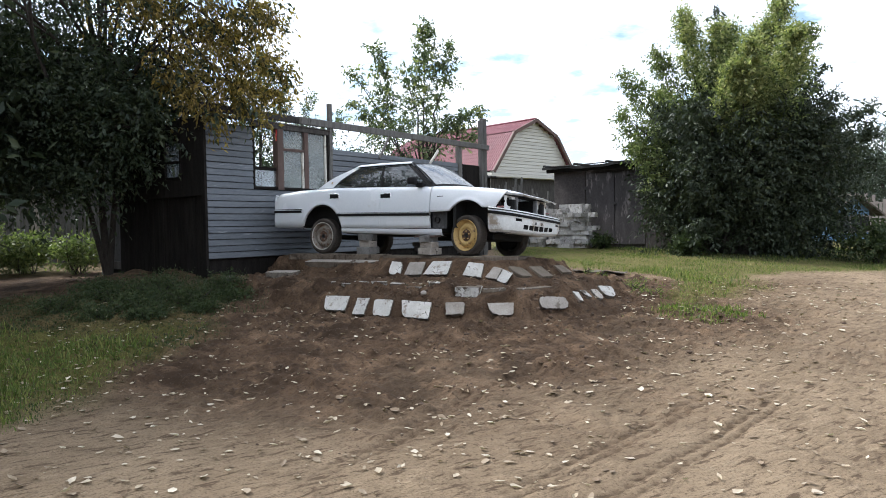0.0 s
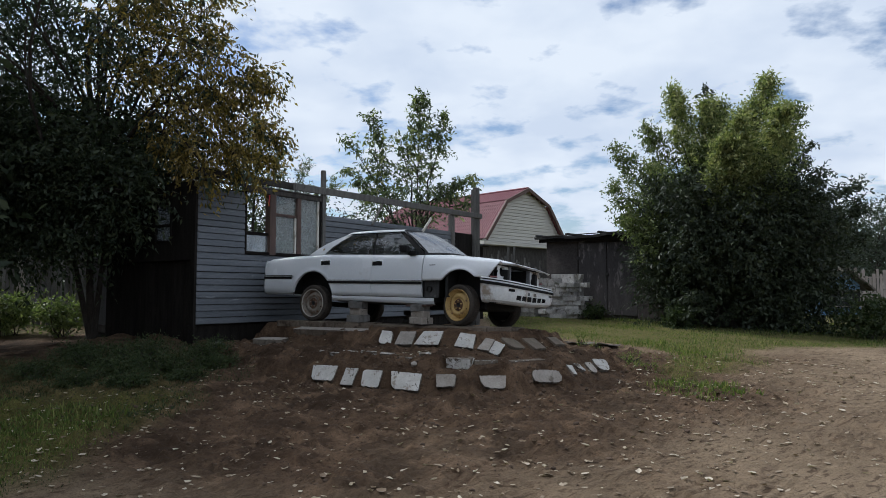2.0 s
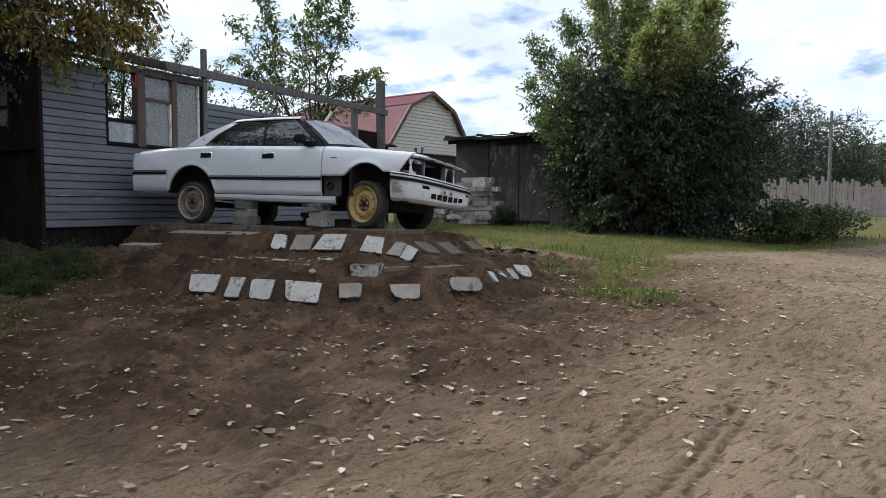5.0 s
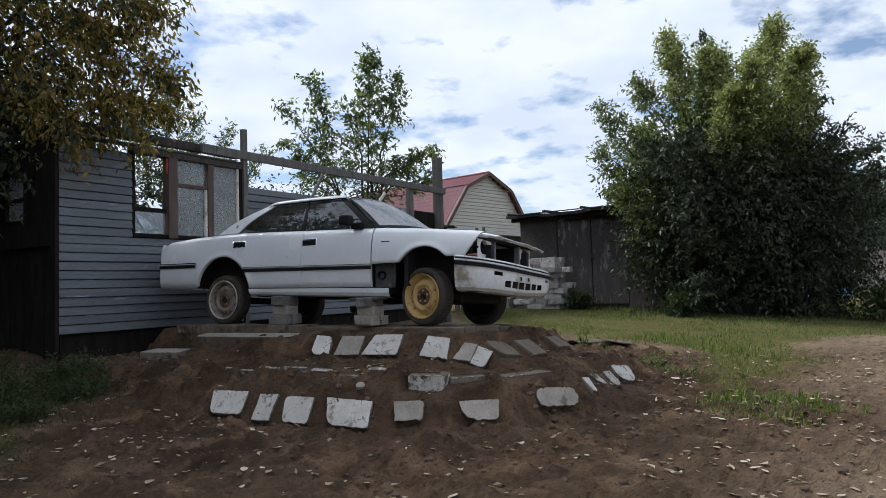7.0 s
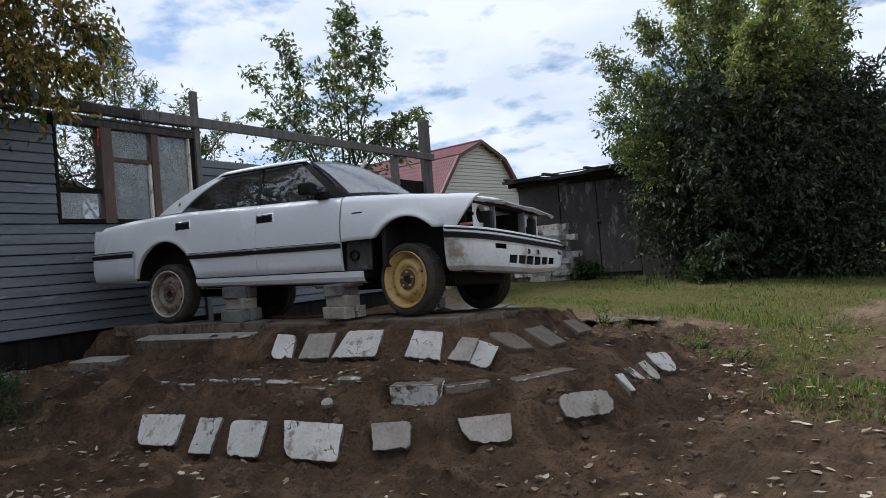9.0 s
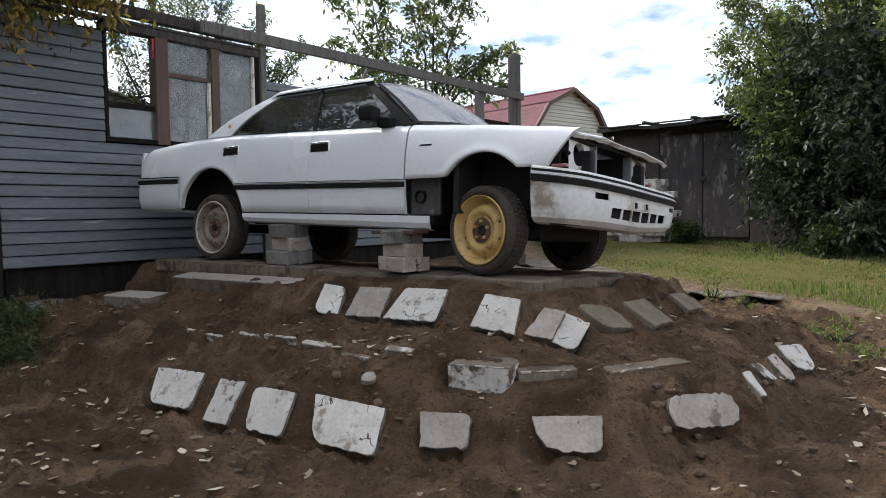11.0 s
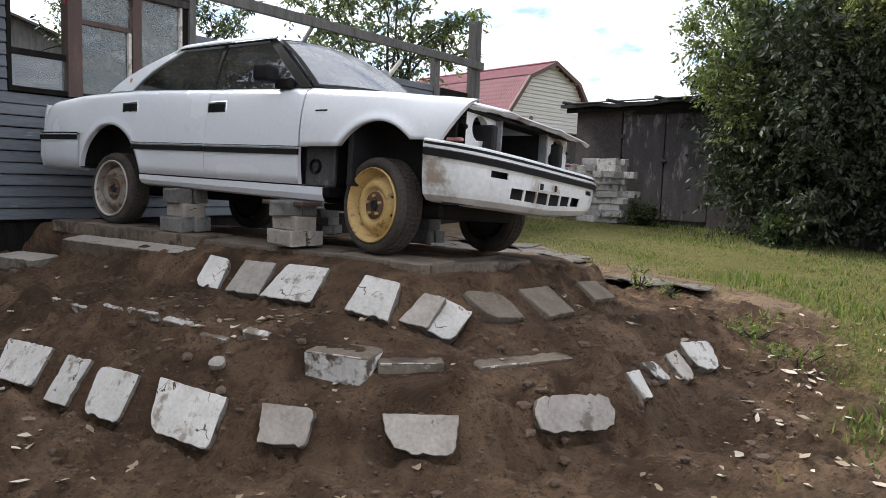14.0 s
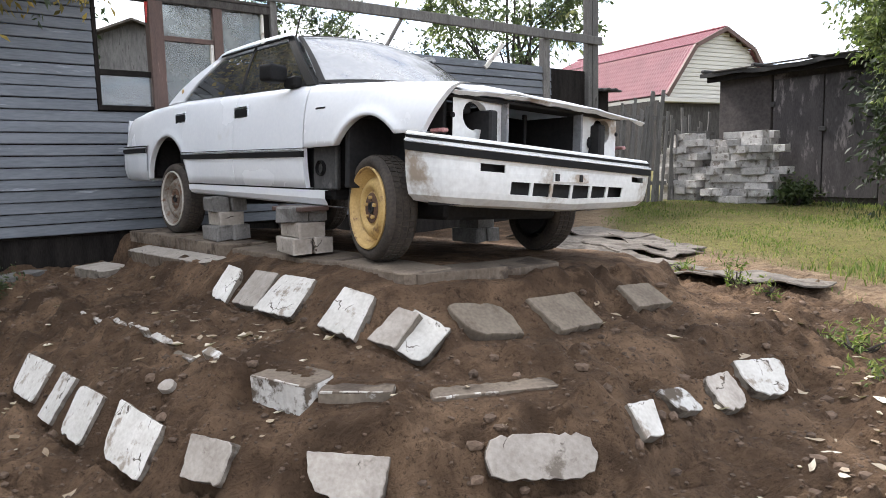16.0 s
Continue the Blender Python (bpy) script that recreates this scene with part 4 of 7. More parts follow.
part("rear_panel", thicken(bm, 0.02), M_PAINT, car)

ROOF_Y, ROOF_Z = 0.615, 1.105


def roof_pt(u, v):
    y = 2 * v - 1
    x = 0.63 + u * 0.985 + 0.05 * (1 - y * y) * (2 * u - 1)
    z = ROOF_Z + 0.055 * (1 - abs(y) ** 2.4) + 0.012 * math.sin(u * math.pi) - 0.012 * u
    return (x, y * ROOF_Y, z)


roof = part("roof", thicken(grid_mesh(18, 21, roof_pt), 0.03), M_PAINT, car)


def cabin_y(z, x=1.0):
    b = belt(x)
    k = (z - b) / (ROOF_Z - b)
    return 0.765 + (ROOF_Y - 0.765) * k - 0.012 * math.sin(k * math.pi) * -1


def cabin_strip(name, a0, a1, b0, b1, material, side, parent, t=0.03, proud=0.0, n=8, label="", bow=(0.0, 0.0)):
    """A strip of the cabin side from the belt (x from a0 to a1) to the roof edge (x from b0 to b1)."""
    def f(u, v):
        k = v
        xa, xb = a0 + (b0 - a0) * k - bow[0] * math.sin(k * math.pi), a1 + (b1 - a1) * k - bow[1] * math.sin(k * math.pi)
        x = xa + (xb - xa) * u
        zb = belt(x) + 0.004
        z = zb + (ROOF_Z + 0.004 - zb) * k
        return (x, side * (cabin_y(z, x) + proud), z)
    bm = grid_mesh(3, n, f)
    return part(name, thicken(bm, t) if t else bm, material, parent, label, smooth=False)


for side in (-1, 1):
    cabin_strip("rear_pillar", -0.12, 0.185, 0.56, 0.665, M_PAINT, side, car, n=12, bow=(0.075, 0.05))
    cabin_strip("front_pillar", 2.075, 2.135, 1.575, 1.625, M_RUBBER, side, car, label="black windscreen pillar")
    cabin_strip("window_frame", 2.035, 2.073, 1.55, 1.574, M_RUBBER, side, car, 0.02)
    cabin_strip("centre_pillar", 1.155, 1.19, 1.095, 1.125, M_RUBBER, side, car, 0.02, -0.006)
    cabin_strip("rear_side_window", 0.19, 1.155, 0.67, 1.095, M_CARGLASS, side, car, 0, -0.010, n=12, label="tinted rear side window", bow=(0.05, 0.0))
    cabin_strip("front_side_window", 1.19, 2.035, 1.125, 1.55, M_CARGLASS, side, car, 0, -0.010, label="tinted front side window")
    # black gutter and belt seals
    for nm, f in (("roof_gutter", lambda u, v, s=side: (0.60 + 1.0 * u, s * (ROOF_Y + 0.016 + 0.006 * v), ROOF_Z - 0.016 + 0.012 * v)),
                  ("belt_seal", lambda u, v, s=side: (0.28 + 1.78 * u, s * (side_y(0.28 + 1.78 * u, belt(0.28 + 1.78 * u)) - 0.03 - 0.02 * v), belt(0.28 + 1.78 * u) + 0.004 + 0.012 * v))):
        part(nm, thicken(grid_mesh(20, 2, f), 0.008), M_RUBBER, car)
    bm = grid_mesh(24, 7, lambda u, v, s=side: (0.53 + 1.12 * u, s * (ROOF_Y + 0.022 - 0.05 * (1 - math.cos(v * math.pi / 2))), ROOF_Z - 0.004 + 0.036 * math.sin(v * math.pi / 2) + 0.010 * math.sin(u * math.pi) - 0.03 * max(0.0, 1 - u / 0.12) ** 2))
    part("roof_rail", bm, M_PAINT, roof, smooth=True)
    # door mirror
    bm = box_bm(-0.09, 0.09, -0.105, 0.105, -0.068, 0.068, 0.03, 3)
    bmesh.ops.transform(bm, matrix=Matrix.Translation((1.83, side * 0.875, 0.80)) @ Matrix.Scale(0.78, 4) @ Matrix.Rotation(radians(-14 * side), 4, "Z") @ Matrix.Rotation(radians(90), 4, "Z") @ Matrix.Diagonal((1, 0.72, 1, 1)), verts=bm.verts)
    mirror = part("door_mirror", bm, M_RUBBER, car, "black door mirror", smooth=True)
    car_box("mirror_foot", 1.84, 1.98, side * 0.785 - 0.03, side * 0.785 + 0.03, 0.715, 0.785, M_RUBBER, mirror, "", 0.012)


def windscreen_pt(u, v, inset=0.0):
    y = 2 * v - 1
    yb, yt = 0.735 - inset, 0.585 - inset
    k = u
    x = (2.13 + 0.17 * (1 - y * y)) * (1 - k) + (1.63 + 0.06 * (1 - y * y)) * k
    z = (0.725 + 0.045 * (1 - y * y)) * (1 - k) + (1.10 + 0.048 * (1 - y * y)) * k + 0.02 * math.sin(k * math.pi)
    return (x, y * (yb * (1 - k) + yt * k), z)


part("windscreen", grid_mesh(12, 17, windscreen_pt), M_WINDSCREEN, car, "dusty windscreen with streaks", smooth=True)
bm = grid_mesh(10, 15, lambda u, v: ((-0.11 - 0.06 * (1 - (2 * v - 1) ** 2)) * (1 - u) + (0.61 - 0.03 * (1 - (2 * v - 1) ** 2)) * u, (2 * v - 1) * (0.69 * (1 - u) + 0.575 * u), (0.785 + 0.03 * (1 - (2 * v - 1) ** 2)) * (1 - u) + (1.105 + 0.04 * (1 - (2 * v - 1) ** 2)) * u + 0.03 * math.sin(u * math.pi)))
part("rear_window", bm, M_CARGLASS, car, smooth=True)
# black seal round the windscreen
bm = bmesh.new()
for v0, v1 in ((0.0, 0.025), (0.975, 1.0)):
    grid_mesh(12, 3, lambda u, v, a=v0, b=v1: tuple(Vector(windscreen_pt(u, a + (b - a) * v)) + Vector((0.006, 0, 0.006))), bm=bm)
for u0, u1 in ((0.0, 0.04), (0.965, 1.0)):
    grid_mesh(3, 17, lambda u, v, a=u0, b=u1: tuple(Vector(windscreen_pt(a + (b - a) * u, v)) + Vector((0.006, 0, 0.006))), bm=bm)
part("windscreen_seal", bm, M_RUBBER, car)
# structure inside and below, dark for shade; two low blocks added to darken underneath
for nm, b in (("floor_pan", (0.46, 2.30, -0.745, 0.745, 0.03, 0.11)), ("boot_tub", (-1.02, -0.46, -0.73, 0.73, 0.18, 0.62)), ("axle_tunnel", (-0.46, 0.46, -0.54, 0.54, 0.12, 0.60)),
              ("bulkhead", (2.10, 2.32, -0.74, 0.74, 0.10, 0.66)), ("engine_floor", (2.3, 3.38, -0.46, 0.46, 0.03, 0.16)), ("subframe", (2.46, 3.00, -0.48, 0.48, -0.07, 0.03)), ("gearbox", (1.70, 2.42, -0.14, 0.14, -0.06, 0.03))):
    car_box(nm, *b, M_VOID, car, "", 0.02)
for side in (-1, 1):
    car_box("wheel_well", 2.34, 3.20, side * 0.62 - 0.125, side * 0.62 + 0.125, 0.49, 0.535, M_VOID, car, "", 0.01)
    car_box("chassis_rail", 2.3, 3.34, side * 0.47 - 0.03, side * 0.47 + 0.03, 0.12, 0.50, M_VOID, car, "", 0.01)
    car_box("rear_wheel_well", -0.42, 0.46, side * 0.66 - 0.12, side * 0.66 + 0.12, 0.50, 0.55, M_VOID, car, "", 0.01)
    car_box("door_lining", 0.46, 2.12, side * 0.70 - 0.012, side * 0.70 + 0.012, 0.10, 0.735, M_CABIN, car, "", 0.01)
car_box("dashboard", 1.78, 2.14, -0.68, 0.68, 0.45, 0.715, M_CABIN, car, "", 0.04, 2)
car_box("parcel_shelf", -0.02, 0.36, -0.66, 0.66, 0.70, 0.745, M_CABIN, car, "", 0.01)
for y in (-0.36, 0.36):
    seat = car_box("front_seat", 1.12, 1.58, y - 0.24, y + 0.24, 0.14, 0.36, M_CABIN, car, "", 0.06, 2)
    bm = box_bm(-0.07, 0.07, -0.24, 0.24, 0.0, 0.60, 0.06, 2)
    bmesh.ops.transform(bm, matrix=Matrix.Translation((1.14, y, 0.30)) @ Matrix.Rotation(radians(-16), 4, "Y"), verts=bm.verts)
    back = part("seat_back", bm, M_CABIN, seat)
    bm = box_bm(-0.045, 0.045, -0.13, 0.13, 0.0, 0.17, 0.04, 2)
    bmesh.ops.transform(bm, matrix=Matrix.Translation((0.97, y, 0.87)) @ Matrix.Rotation(radians(-12), 4, "Y"), verts=bm.verts)
    part("headrest", bm, M_CABIN, seat)
bench = car_box("rear_bench", 0.36, 0.82, -0.62, 0.62, 0.14, 0.36, M_CABIN, car, "", 0.06, 2)
car_box("bench_back", 0.24, 0.40, -0.62, 0.62, 0.30, 0.74, M_CABIN, bench, "", 0.05, 2)
bm = revolve([(0.0, 0.165), (0.012, 0.178), (0.0, 0.19), (-0.012, 0.178), (0.0, 0.165)], 24)
bmesh.ops.transform(bm, matrix=Matrix.Translation((1.70, -0.36, 0.66)) @ Matrix.Rotation(radians(66), 4, "Y") @ Matrix.Rotation(radians(90), 4, "X"), verts=bm.verts)
part("steering_wheel", bm, M_RUBBER, car)

# front end: lamp panels with their empty holes, a slam panel and the bay behind, blackened for its shade
for side in (-1, 1):
    def lamp_pt(u, v, side=side):
        """A pressed plate bored with one large hole; u runs round, v from the hole to the rim."""
        a = u * 2 * math.pi
        c, s = math.cos(a), math.sin(a)
        r = 1.0 / max(abs(c), abs(s))
        hy, hz = 0.088 * c * (0.95), 0.072 * s
        py, pz = (0.155 if c < 0 else 0.215) * c * r, (0.098 if s > 0 else 0.150) * s * r
        k = max(0.0, (v - 0.16) / 0.84)
        y, z = hy + (py - hy) * k, hz + (pz - hz) * k
        return (3.275 - 0.04 * (v < 0.1) - 0.02 * k * (y > 0), side * (0.545 - y), 0.470 + z)
    bm = grid_mesh(41, 6, lamp_pt)
    bmesh.ops.remove_doubles(bm, verts=bm.verts, dist=0.0005)
    bmesh.ops.recalc_face_normals(bm, faces=bm.faces)
    lamp = part("headlamp_panel", bm, M_PAINT_DIRTY, car, "chipped white headlamp panel with an empty hole")
    car_box("panel_bracket", 3.235, 3.300, side * 0.322 - 0.008, side * 0.322 + 0.008, 0.33, 0.56, M_GREYSTEEL, lamp, "", 0.005)
    bm = revolve([(0.0, 0.0), (0.012, 0.026), (-0.004, 0.026)], 14)
    bmesh.ops.transform(bm, matrix=Matrix.Translation((3.283, side * 0.43, 0.395)) @ Matrix.Rotation(radians(90), 4, "Z") @ Matrix.Diagonal((0.8, 1, 1.3, 1)), verts=bm.verts)
    part("adjuster_hole", bm, M_VOID, lamp)
    car_box("lamp_socket", 3.262, 3.285, side * 0.70 - 0.012, side * 0.70 + 0.012, 0.45, 0.475, M_RUBBER, lamp, "", 0.006)
    car_box("corner_lens", 3.20, 3.30, side * 0.765 - 0.02, side * 0.765 + 0.02, 0.372, 0.392, M_REDLENS, lamp, "broken red lens remnant", 0.006)
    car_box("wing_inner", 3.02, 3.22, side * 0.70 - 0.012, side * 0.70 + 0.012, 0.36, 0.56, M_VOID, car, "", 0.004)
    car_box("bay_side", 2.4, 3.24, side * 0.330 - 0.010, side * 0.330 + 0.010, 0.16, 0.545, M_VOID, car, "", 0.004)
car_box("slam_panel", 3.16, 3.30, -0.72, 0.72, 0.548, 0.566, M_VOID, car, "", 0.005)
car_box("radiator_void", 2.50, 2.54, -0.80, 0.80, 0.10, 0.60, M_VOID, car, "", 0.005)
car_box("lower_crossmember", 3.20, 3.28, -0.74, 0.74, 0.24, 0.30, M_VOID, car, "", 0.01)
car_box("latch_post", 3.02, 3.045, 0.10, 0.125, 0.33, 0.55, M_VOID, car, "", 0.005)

FB_U = (0.0, 0.10, 0.17, 0.24, 0.32, 0.41, 0.5)
FB_X = (3.10, 3.28, 3.385, 3.445, 3.485, 3.505, 3.51)
FB_Y = (0.853, 0.845, 0.79, 0.655, 0.45, 0.22, 0.0)


def bumper_plan(u):
    """The bumper's line in plan, its corners rounded by a running mean."""
    xs, ys = 0.0, 0.0
    reach = min(0.04, u, 1 - u)
    for j in range(-4, 5):
        v = u + reach * j / 4
        s, k = (-1, v) if v < 0.5 else (1, 1 - v)
        y = interp(k, FB_U, FB_Y)
        pull = smooth01(y / 0.8) if s > 0 else 0.0          # torn loose and pulled forward on the far side
        xs += (interp(k, FB_U, FB_X) + 0.07 * float(pull)) / 9
        ys += s * y * (1 + 0.035 * float(pull)) / 9
    return xs, ys


def bumper_out(u, o):
    x, y = bumper_plan(u)
    x1, y1 = bumper_plan(min(1, u + 0.012))
    x0, y0 = bumper_plan(max(0, u - 0.012))
    t = Vector((x1 - x0, y1 - y0, 0)).normalized()
    return x + t.y * o, y - t.x * o


BUMPER_ROWS = ((0.385, -0.06), (0.384, -0.012), (0.375, 0.0), (0.335, 0.004), (0.285, 0.004), (0.262, 0.0), (0.215, 0.0), (0.162, -0.004), (0.074, -0.014), (0.042, -0.022), (0.010, -0.06), (0.0, -0.13))
NB = 121


def sag(x, y, z):
    """The bumper hangs lower towards the nose and on its far side."""
    k = min(1.0, max(0.0, (z - 0.06) / 0.25))
    return z - k * (0.05 * (x - 3.1) / 0.4 + 0.045 * (y + 0.84) / 1.68)


def bumper_pt(u, v):
    z, o = BUMPER_ROWS[round(v * (len(BUMPER_ROWS) - 1))]
    x, y = bumper_out(u, o)
    mid = 1 - abs(2 * u - 1)
    return (x, y, sag(x, y, z) - 0.012 * mid * (z < 0.1) + 0.03 * (1 - mid) * (z < 0.1))


def bumper_gap(i, j):
    y = bumper_plan((i + 0.5) / (NB - 1))[1]
    if j == 7 and abs(y + 0.03) < 0.47:
        return abs(((y + 0.50) / 0.157) % 1 - 0.5) < 0.44
    if j == 5 and 0.52 < abs(y) < 0.67:
        return True
    return False


bm = grid_mesh(NB, len(BUMPER_ROWS), bumper_pt, bumper_gap)
bmesh.ops.recalc_face_normals(bm, faces=bm.faces)
front_bumper = part("front_bumper", thicken(bm, 0.008), M_PAINT_DIRTY, car, "scuffed dirty white front bumper")
for nm, rows, mat in (("bumper_strip", ((0.332, 0.0), (0.330, 0.019), (0.292, 0.019), (0.289, 0.0)), M_RUBBER), ("bumper_trim", ((0.346, 0.0), (0.344, 0.018), (0.335, 0.018), (0.334, 0.0)), M_PAINT), ("bumper_groove", ((0.368, 0.0), (0.366, 0.008), (0.354, 0.008), (0.352, 0.0)), M_RUBBER)):
    bm = grid_mesh(81, 4, lambda u, v, r=rows: (*(q := bumper_out(0.004 + 0.992 * u, r[round(v * 3)][1])), sag(*q, r[round(v * 3)][0])))
    bmesh.ops.recalc_face_normals(bm, faces=bm.faces)
    part(nm, bm, mat, front_bumper)
# Black sheet behind the slots, so their depth reads as shade.
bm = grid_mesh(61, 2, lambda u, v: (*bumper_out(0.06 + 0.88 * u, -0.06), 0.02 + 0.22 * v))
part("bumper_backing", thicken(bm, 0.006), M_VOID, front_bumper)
bm = grid_mesh(3, 2, lambda u, v: (*bumper_out(0.42 + 0.12 * u, 0.006), 0.145 + 0.045 * v))
part("plate_holder", thicken(bm, 0.008), M_PAINT_DIRTY, front_bumper)
for y in (-0.17, 0.03):
    car_box("plate_slot", 3.49, 3.522, y - 0.014, y + 0.014, 0.15, 0.188, M_VOID, front_bumper, "", 0.003)

# aerial stub at the windscreen foot and a low black lip below the body
car_box("front_valance", 3.05, 3.28, -0.60, 0.60, 0.01, 0.05, M_VOID, car, "", 0.015)


def wheel(m, rim_mat, rim_label, edge_mat):
    """Tyre and pressed steel disc; the outer face looks along -Y."""
    w = new("wheel")
    w.parent = car
    w.matrix_basis = m
    R = 0.288
    tyre = revolve([(0.17, 0.205), (0.178, 0.25), (0.165, 0.277), (0.14, R - 0.002), (0.10, R), (0.05, R), (0.022, R - 0.003), (0.006, 0.276), (-0.004, 0.25), (0.004, 0.232), (0.014, 0.222), (0.03, 0.212)], 56)
    part("tyre", tyre, M_TYRE, w, "worn black tyre", smooth=True)
    bm = bmesh.new()
    for k in range(56):          # tread blocks
        a = 2 * math.pi * k / 56
        for o in (0.035, 0.075, 0.115):
            box_bm(-0.011, 0.011, o, o + 0.03, R - 0.004, R + 0.004, bm=bm, m=Matrix.Rotation(a + 0.03 * (o > 0.05), 4, "Y"))
    part("tread", bm, M_TYRE, w)
    rim = revolve([(0.028, 0.214), (0.002, 0.226), (-0.006, 0.222), (0.004, 0.212), (0.030, 0.207), (0.034, 0.199), (0.062, 0.192), (0.070, 0.180), (0.034, 0.160), (0.018, 0.140), (0.015, 0.124), (0.018, 0.110), (0.034, 0.100), (0.036, 0.092), (0.029, 0.084), (0.030, 0.052), (0.05, 0.048), (0.06, 0.0)], 56)
    rim_ob = part("rim", rim, rim_mat, w, rim_label, smooth=True)
    part("rim_edge", revolve([(0.0, 0.2275), (-0.0085, 0.2235), (-0.0075, 0.2185), (0.002, 0.2125)], 56), edge_mat, rim_ob, "worn bright rim edge", smooth=True)
    hub = revolve([(0.046, 0.036), (0.020, 0.032), (0.016, 0.026), (0.030, 0.020), (0.032, 0.0)], 24)
    part("hub_cap", hub, M_VOID, rim_ob, "black open hub")
    part("hub_plate", revolve([(0.0275, 0.084), (0.0255, 0.078), (0.025, 0.036)], 28), M_HUB, rim_ob, "rust-stained wheel centre")
    for k in range(5):
        a = 2 * math.pi * k / 5 + 0.3
        nut = revolve([(0.034, 0.011), (0.010, 0.011), (0.008, 0.008), (0.008, 0.0)], 6, cx=0.058 * math.cos(a), cz=0.058 * math.sin(a))
        part("wheel_nut", nut, rim_mat, rim_ob)
    for k in range(8):
        a = 2 * math.pi * (k + 0.5) / 8
        hole = revolve([(0.0305, 0.0), (0.0305, 0.010), (0.05, 0.012)], 10, cx=0.156 * math.cos(a), cz=0.136 * math.sin(a))
        part("vent_hole", hole, M_VOID, rim_ob)
    drum = revolve([(0.07, 0.0), (0.07, 0.175), (0.17, 0.175), (0.17, 0.0)], 24)
    part("brake_drum", drum, M_VOID, w)
    return w


wheel(Matrix.Translation((0, -0.79, 0)), M_RIM, "pale grey steel rim with rust", M_RIMEDGE)
wheel(Matrix.Translation((2.70, -0.79, -0.01)) @ Matrix.Rotation(radians(-12), 4, "Z"), M_GOLD, "gold-painted steel rim", M_GOLD)
wheel(Matrix.Translation((0, 0.79, 0)) @ Matrix.Rotation(math.pi, 4, "Z"), M_RIM, "pale grey steel rim with rust", M_RIMEDGE)
wheel(Matrix.Translation((2.70, 0.79, -0.01)) @ Matrix.Rotation(math.pi + radians(-12), 4, "Z"), M_RIM, "pale grey steel rim with rust", M_RIMEDGE)
for x in (0.0, 2.70):
    bm = bmesh.new()
    box_bm(x - 0.04, x + 0.04, -0.66, 0.66, -0.04, 0.04, 0.015, bm=bm)
    part("axle", bm, M_VOID, car)

# ---------------------------------------------------------------- the mound: slabs, stones and bricks
def flat_stone(name, w0, w1, h, slant, t, face, sides, label, category, m, seed, corners=(0.0, 0.0, 0.0, 0.0), rough=0.003, group=""):
    """A broken slab: w0 wide above, w1 below, h long, its face at z = 0 and its sides of another material.
    corners: how much is broken off below left, below right, above right and above left."""
    rnd = random.Random(seed)
    quad = [Vector((-w1 / 2 - slant / 2, -h / 2)), Vector((w1 / 2 - slant / 2, -h / 2)), Vector((w0 / 2 + slant / 2, h / 2)), Vector((-w0 / 2 + slant / 2, h / 2))]
    line = []
    for k in range(4):
        p, a, b = quad[k], quad[k - 1] - quad[k], quad[(k + 1) % 4] - quad[k]
        c = corners[k] + 0.006
        line += [p + a.normalized() * c, p + (a.normalized() + b.normalized()) * c * 0.30, p + b.normalized() * c]
    ring = []
    for k, p in enumerate(line):
        q = line[(k + 1) % len(line)]
        n = max(1, int((q - p).length / 0.022))
        side = Vector(((q - p).y, -(q - p).x)).normalized()
        for j in range(n):
            chip = rnd.uniform(0.0, 0.010) if rnd.random() < 0.07 else 0.0
            ring.append(p + (q - p) * (j / n) + side * (rnd.uniform(-rough, rough * 0.6) - chip) * (1 if j else 0.4))
    if h > 0.12:        # the lower edge is broken raggedly, with one deeper notch
        notch, deep = rnd.uniform(-0.3, 0.35) * w1, rnd.choice((0.0, 0.004, 0.010))
        wave = [rnd.uniform(0, 6) for _ in range(3)]
        for p in ring:
            if p.y < -h * 0.36:
                u = p.x * 37
                bite = 0.0035 * (1 + math.sin(u + wave[0])) * (0.5 + 0.5 * math.sin(u * 2.7 + wave[1])) + 0.003 * math.sin(u * 7.3 + wave[2]) * rnd.random()
                p.y += max(0.0, bite) + deep * math.exp(-((p.x - notch) / 0.018) ** 2)
    n = len(ring)
    bm = bmesh.new()
    rings = []
    for scale, z, jig in ((0.5, 0.0, 0.0), (0.80, 0.0, 0.0), (0.975, 0.0, 0.0), (1.0, -0.006, 0.001), (1.0, -t * 0.5, 0.004), (0.99, -t, 0.0)):
        rings.append([bm.verts.new((p.x * scale, p.y * scale, z + rnd.uniform(-jig, jig))) for p in ring])
    mid = bm.verts.new((0, 0, 0))
    for i in range(n):
        bm.faces.new((rings[0][i], rings[0][(i + 1) % n], mid))
    for k, (a, b) in enumerate(zip(rings, rings[1:])):
        for i in range(n):
            bm.faces.new((a[i], b[i], b[(i + 1) % n], a[(i + 1) % n])).material_index = int(k > 2)
    bm.faces.new(rings[-1][::-1]).material_index = 1
    bmesh.ops.recalc_face_normals(bm, faces=bm.faces)
    ob = part(name, bm, face)
    ob.data.materials.append(sides)
    ob.matrix_world = m
    return tagged(ob, label, category, group)


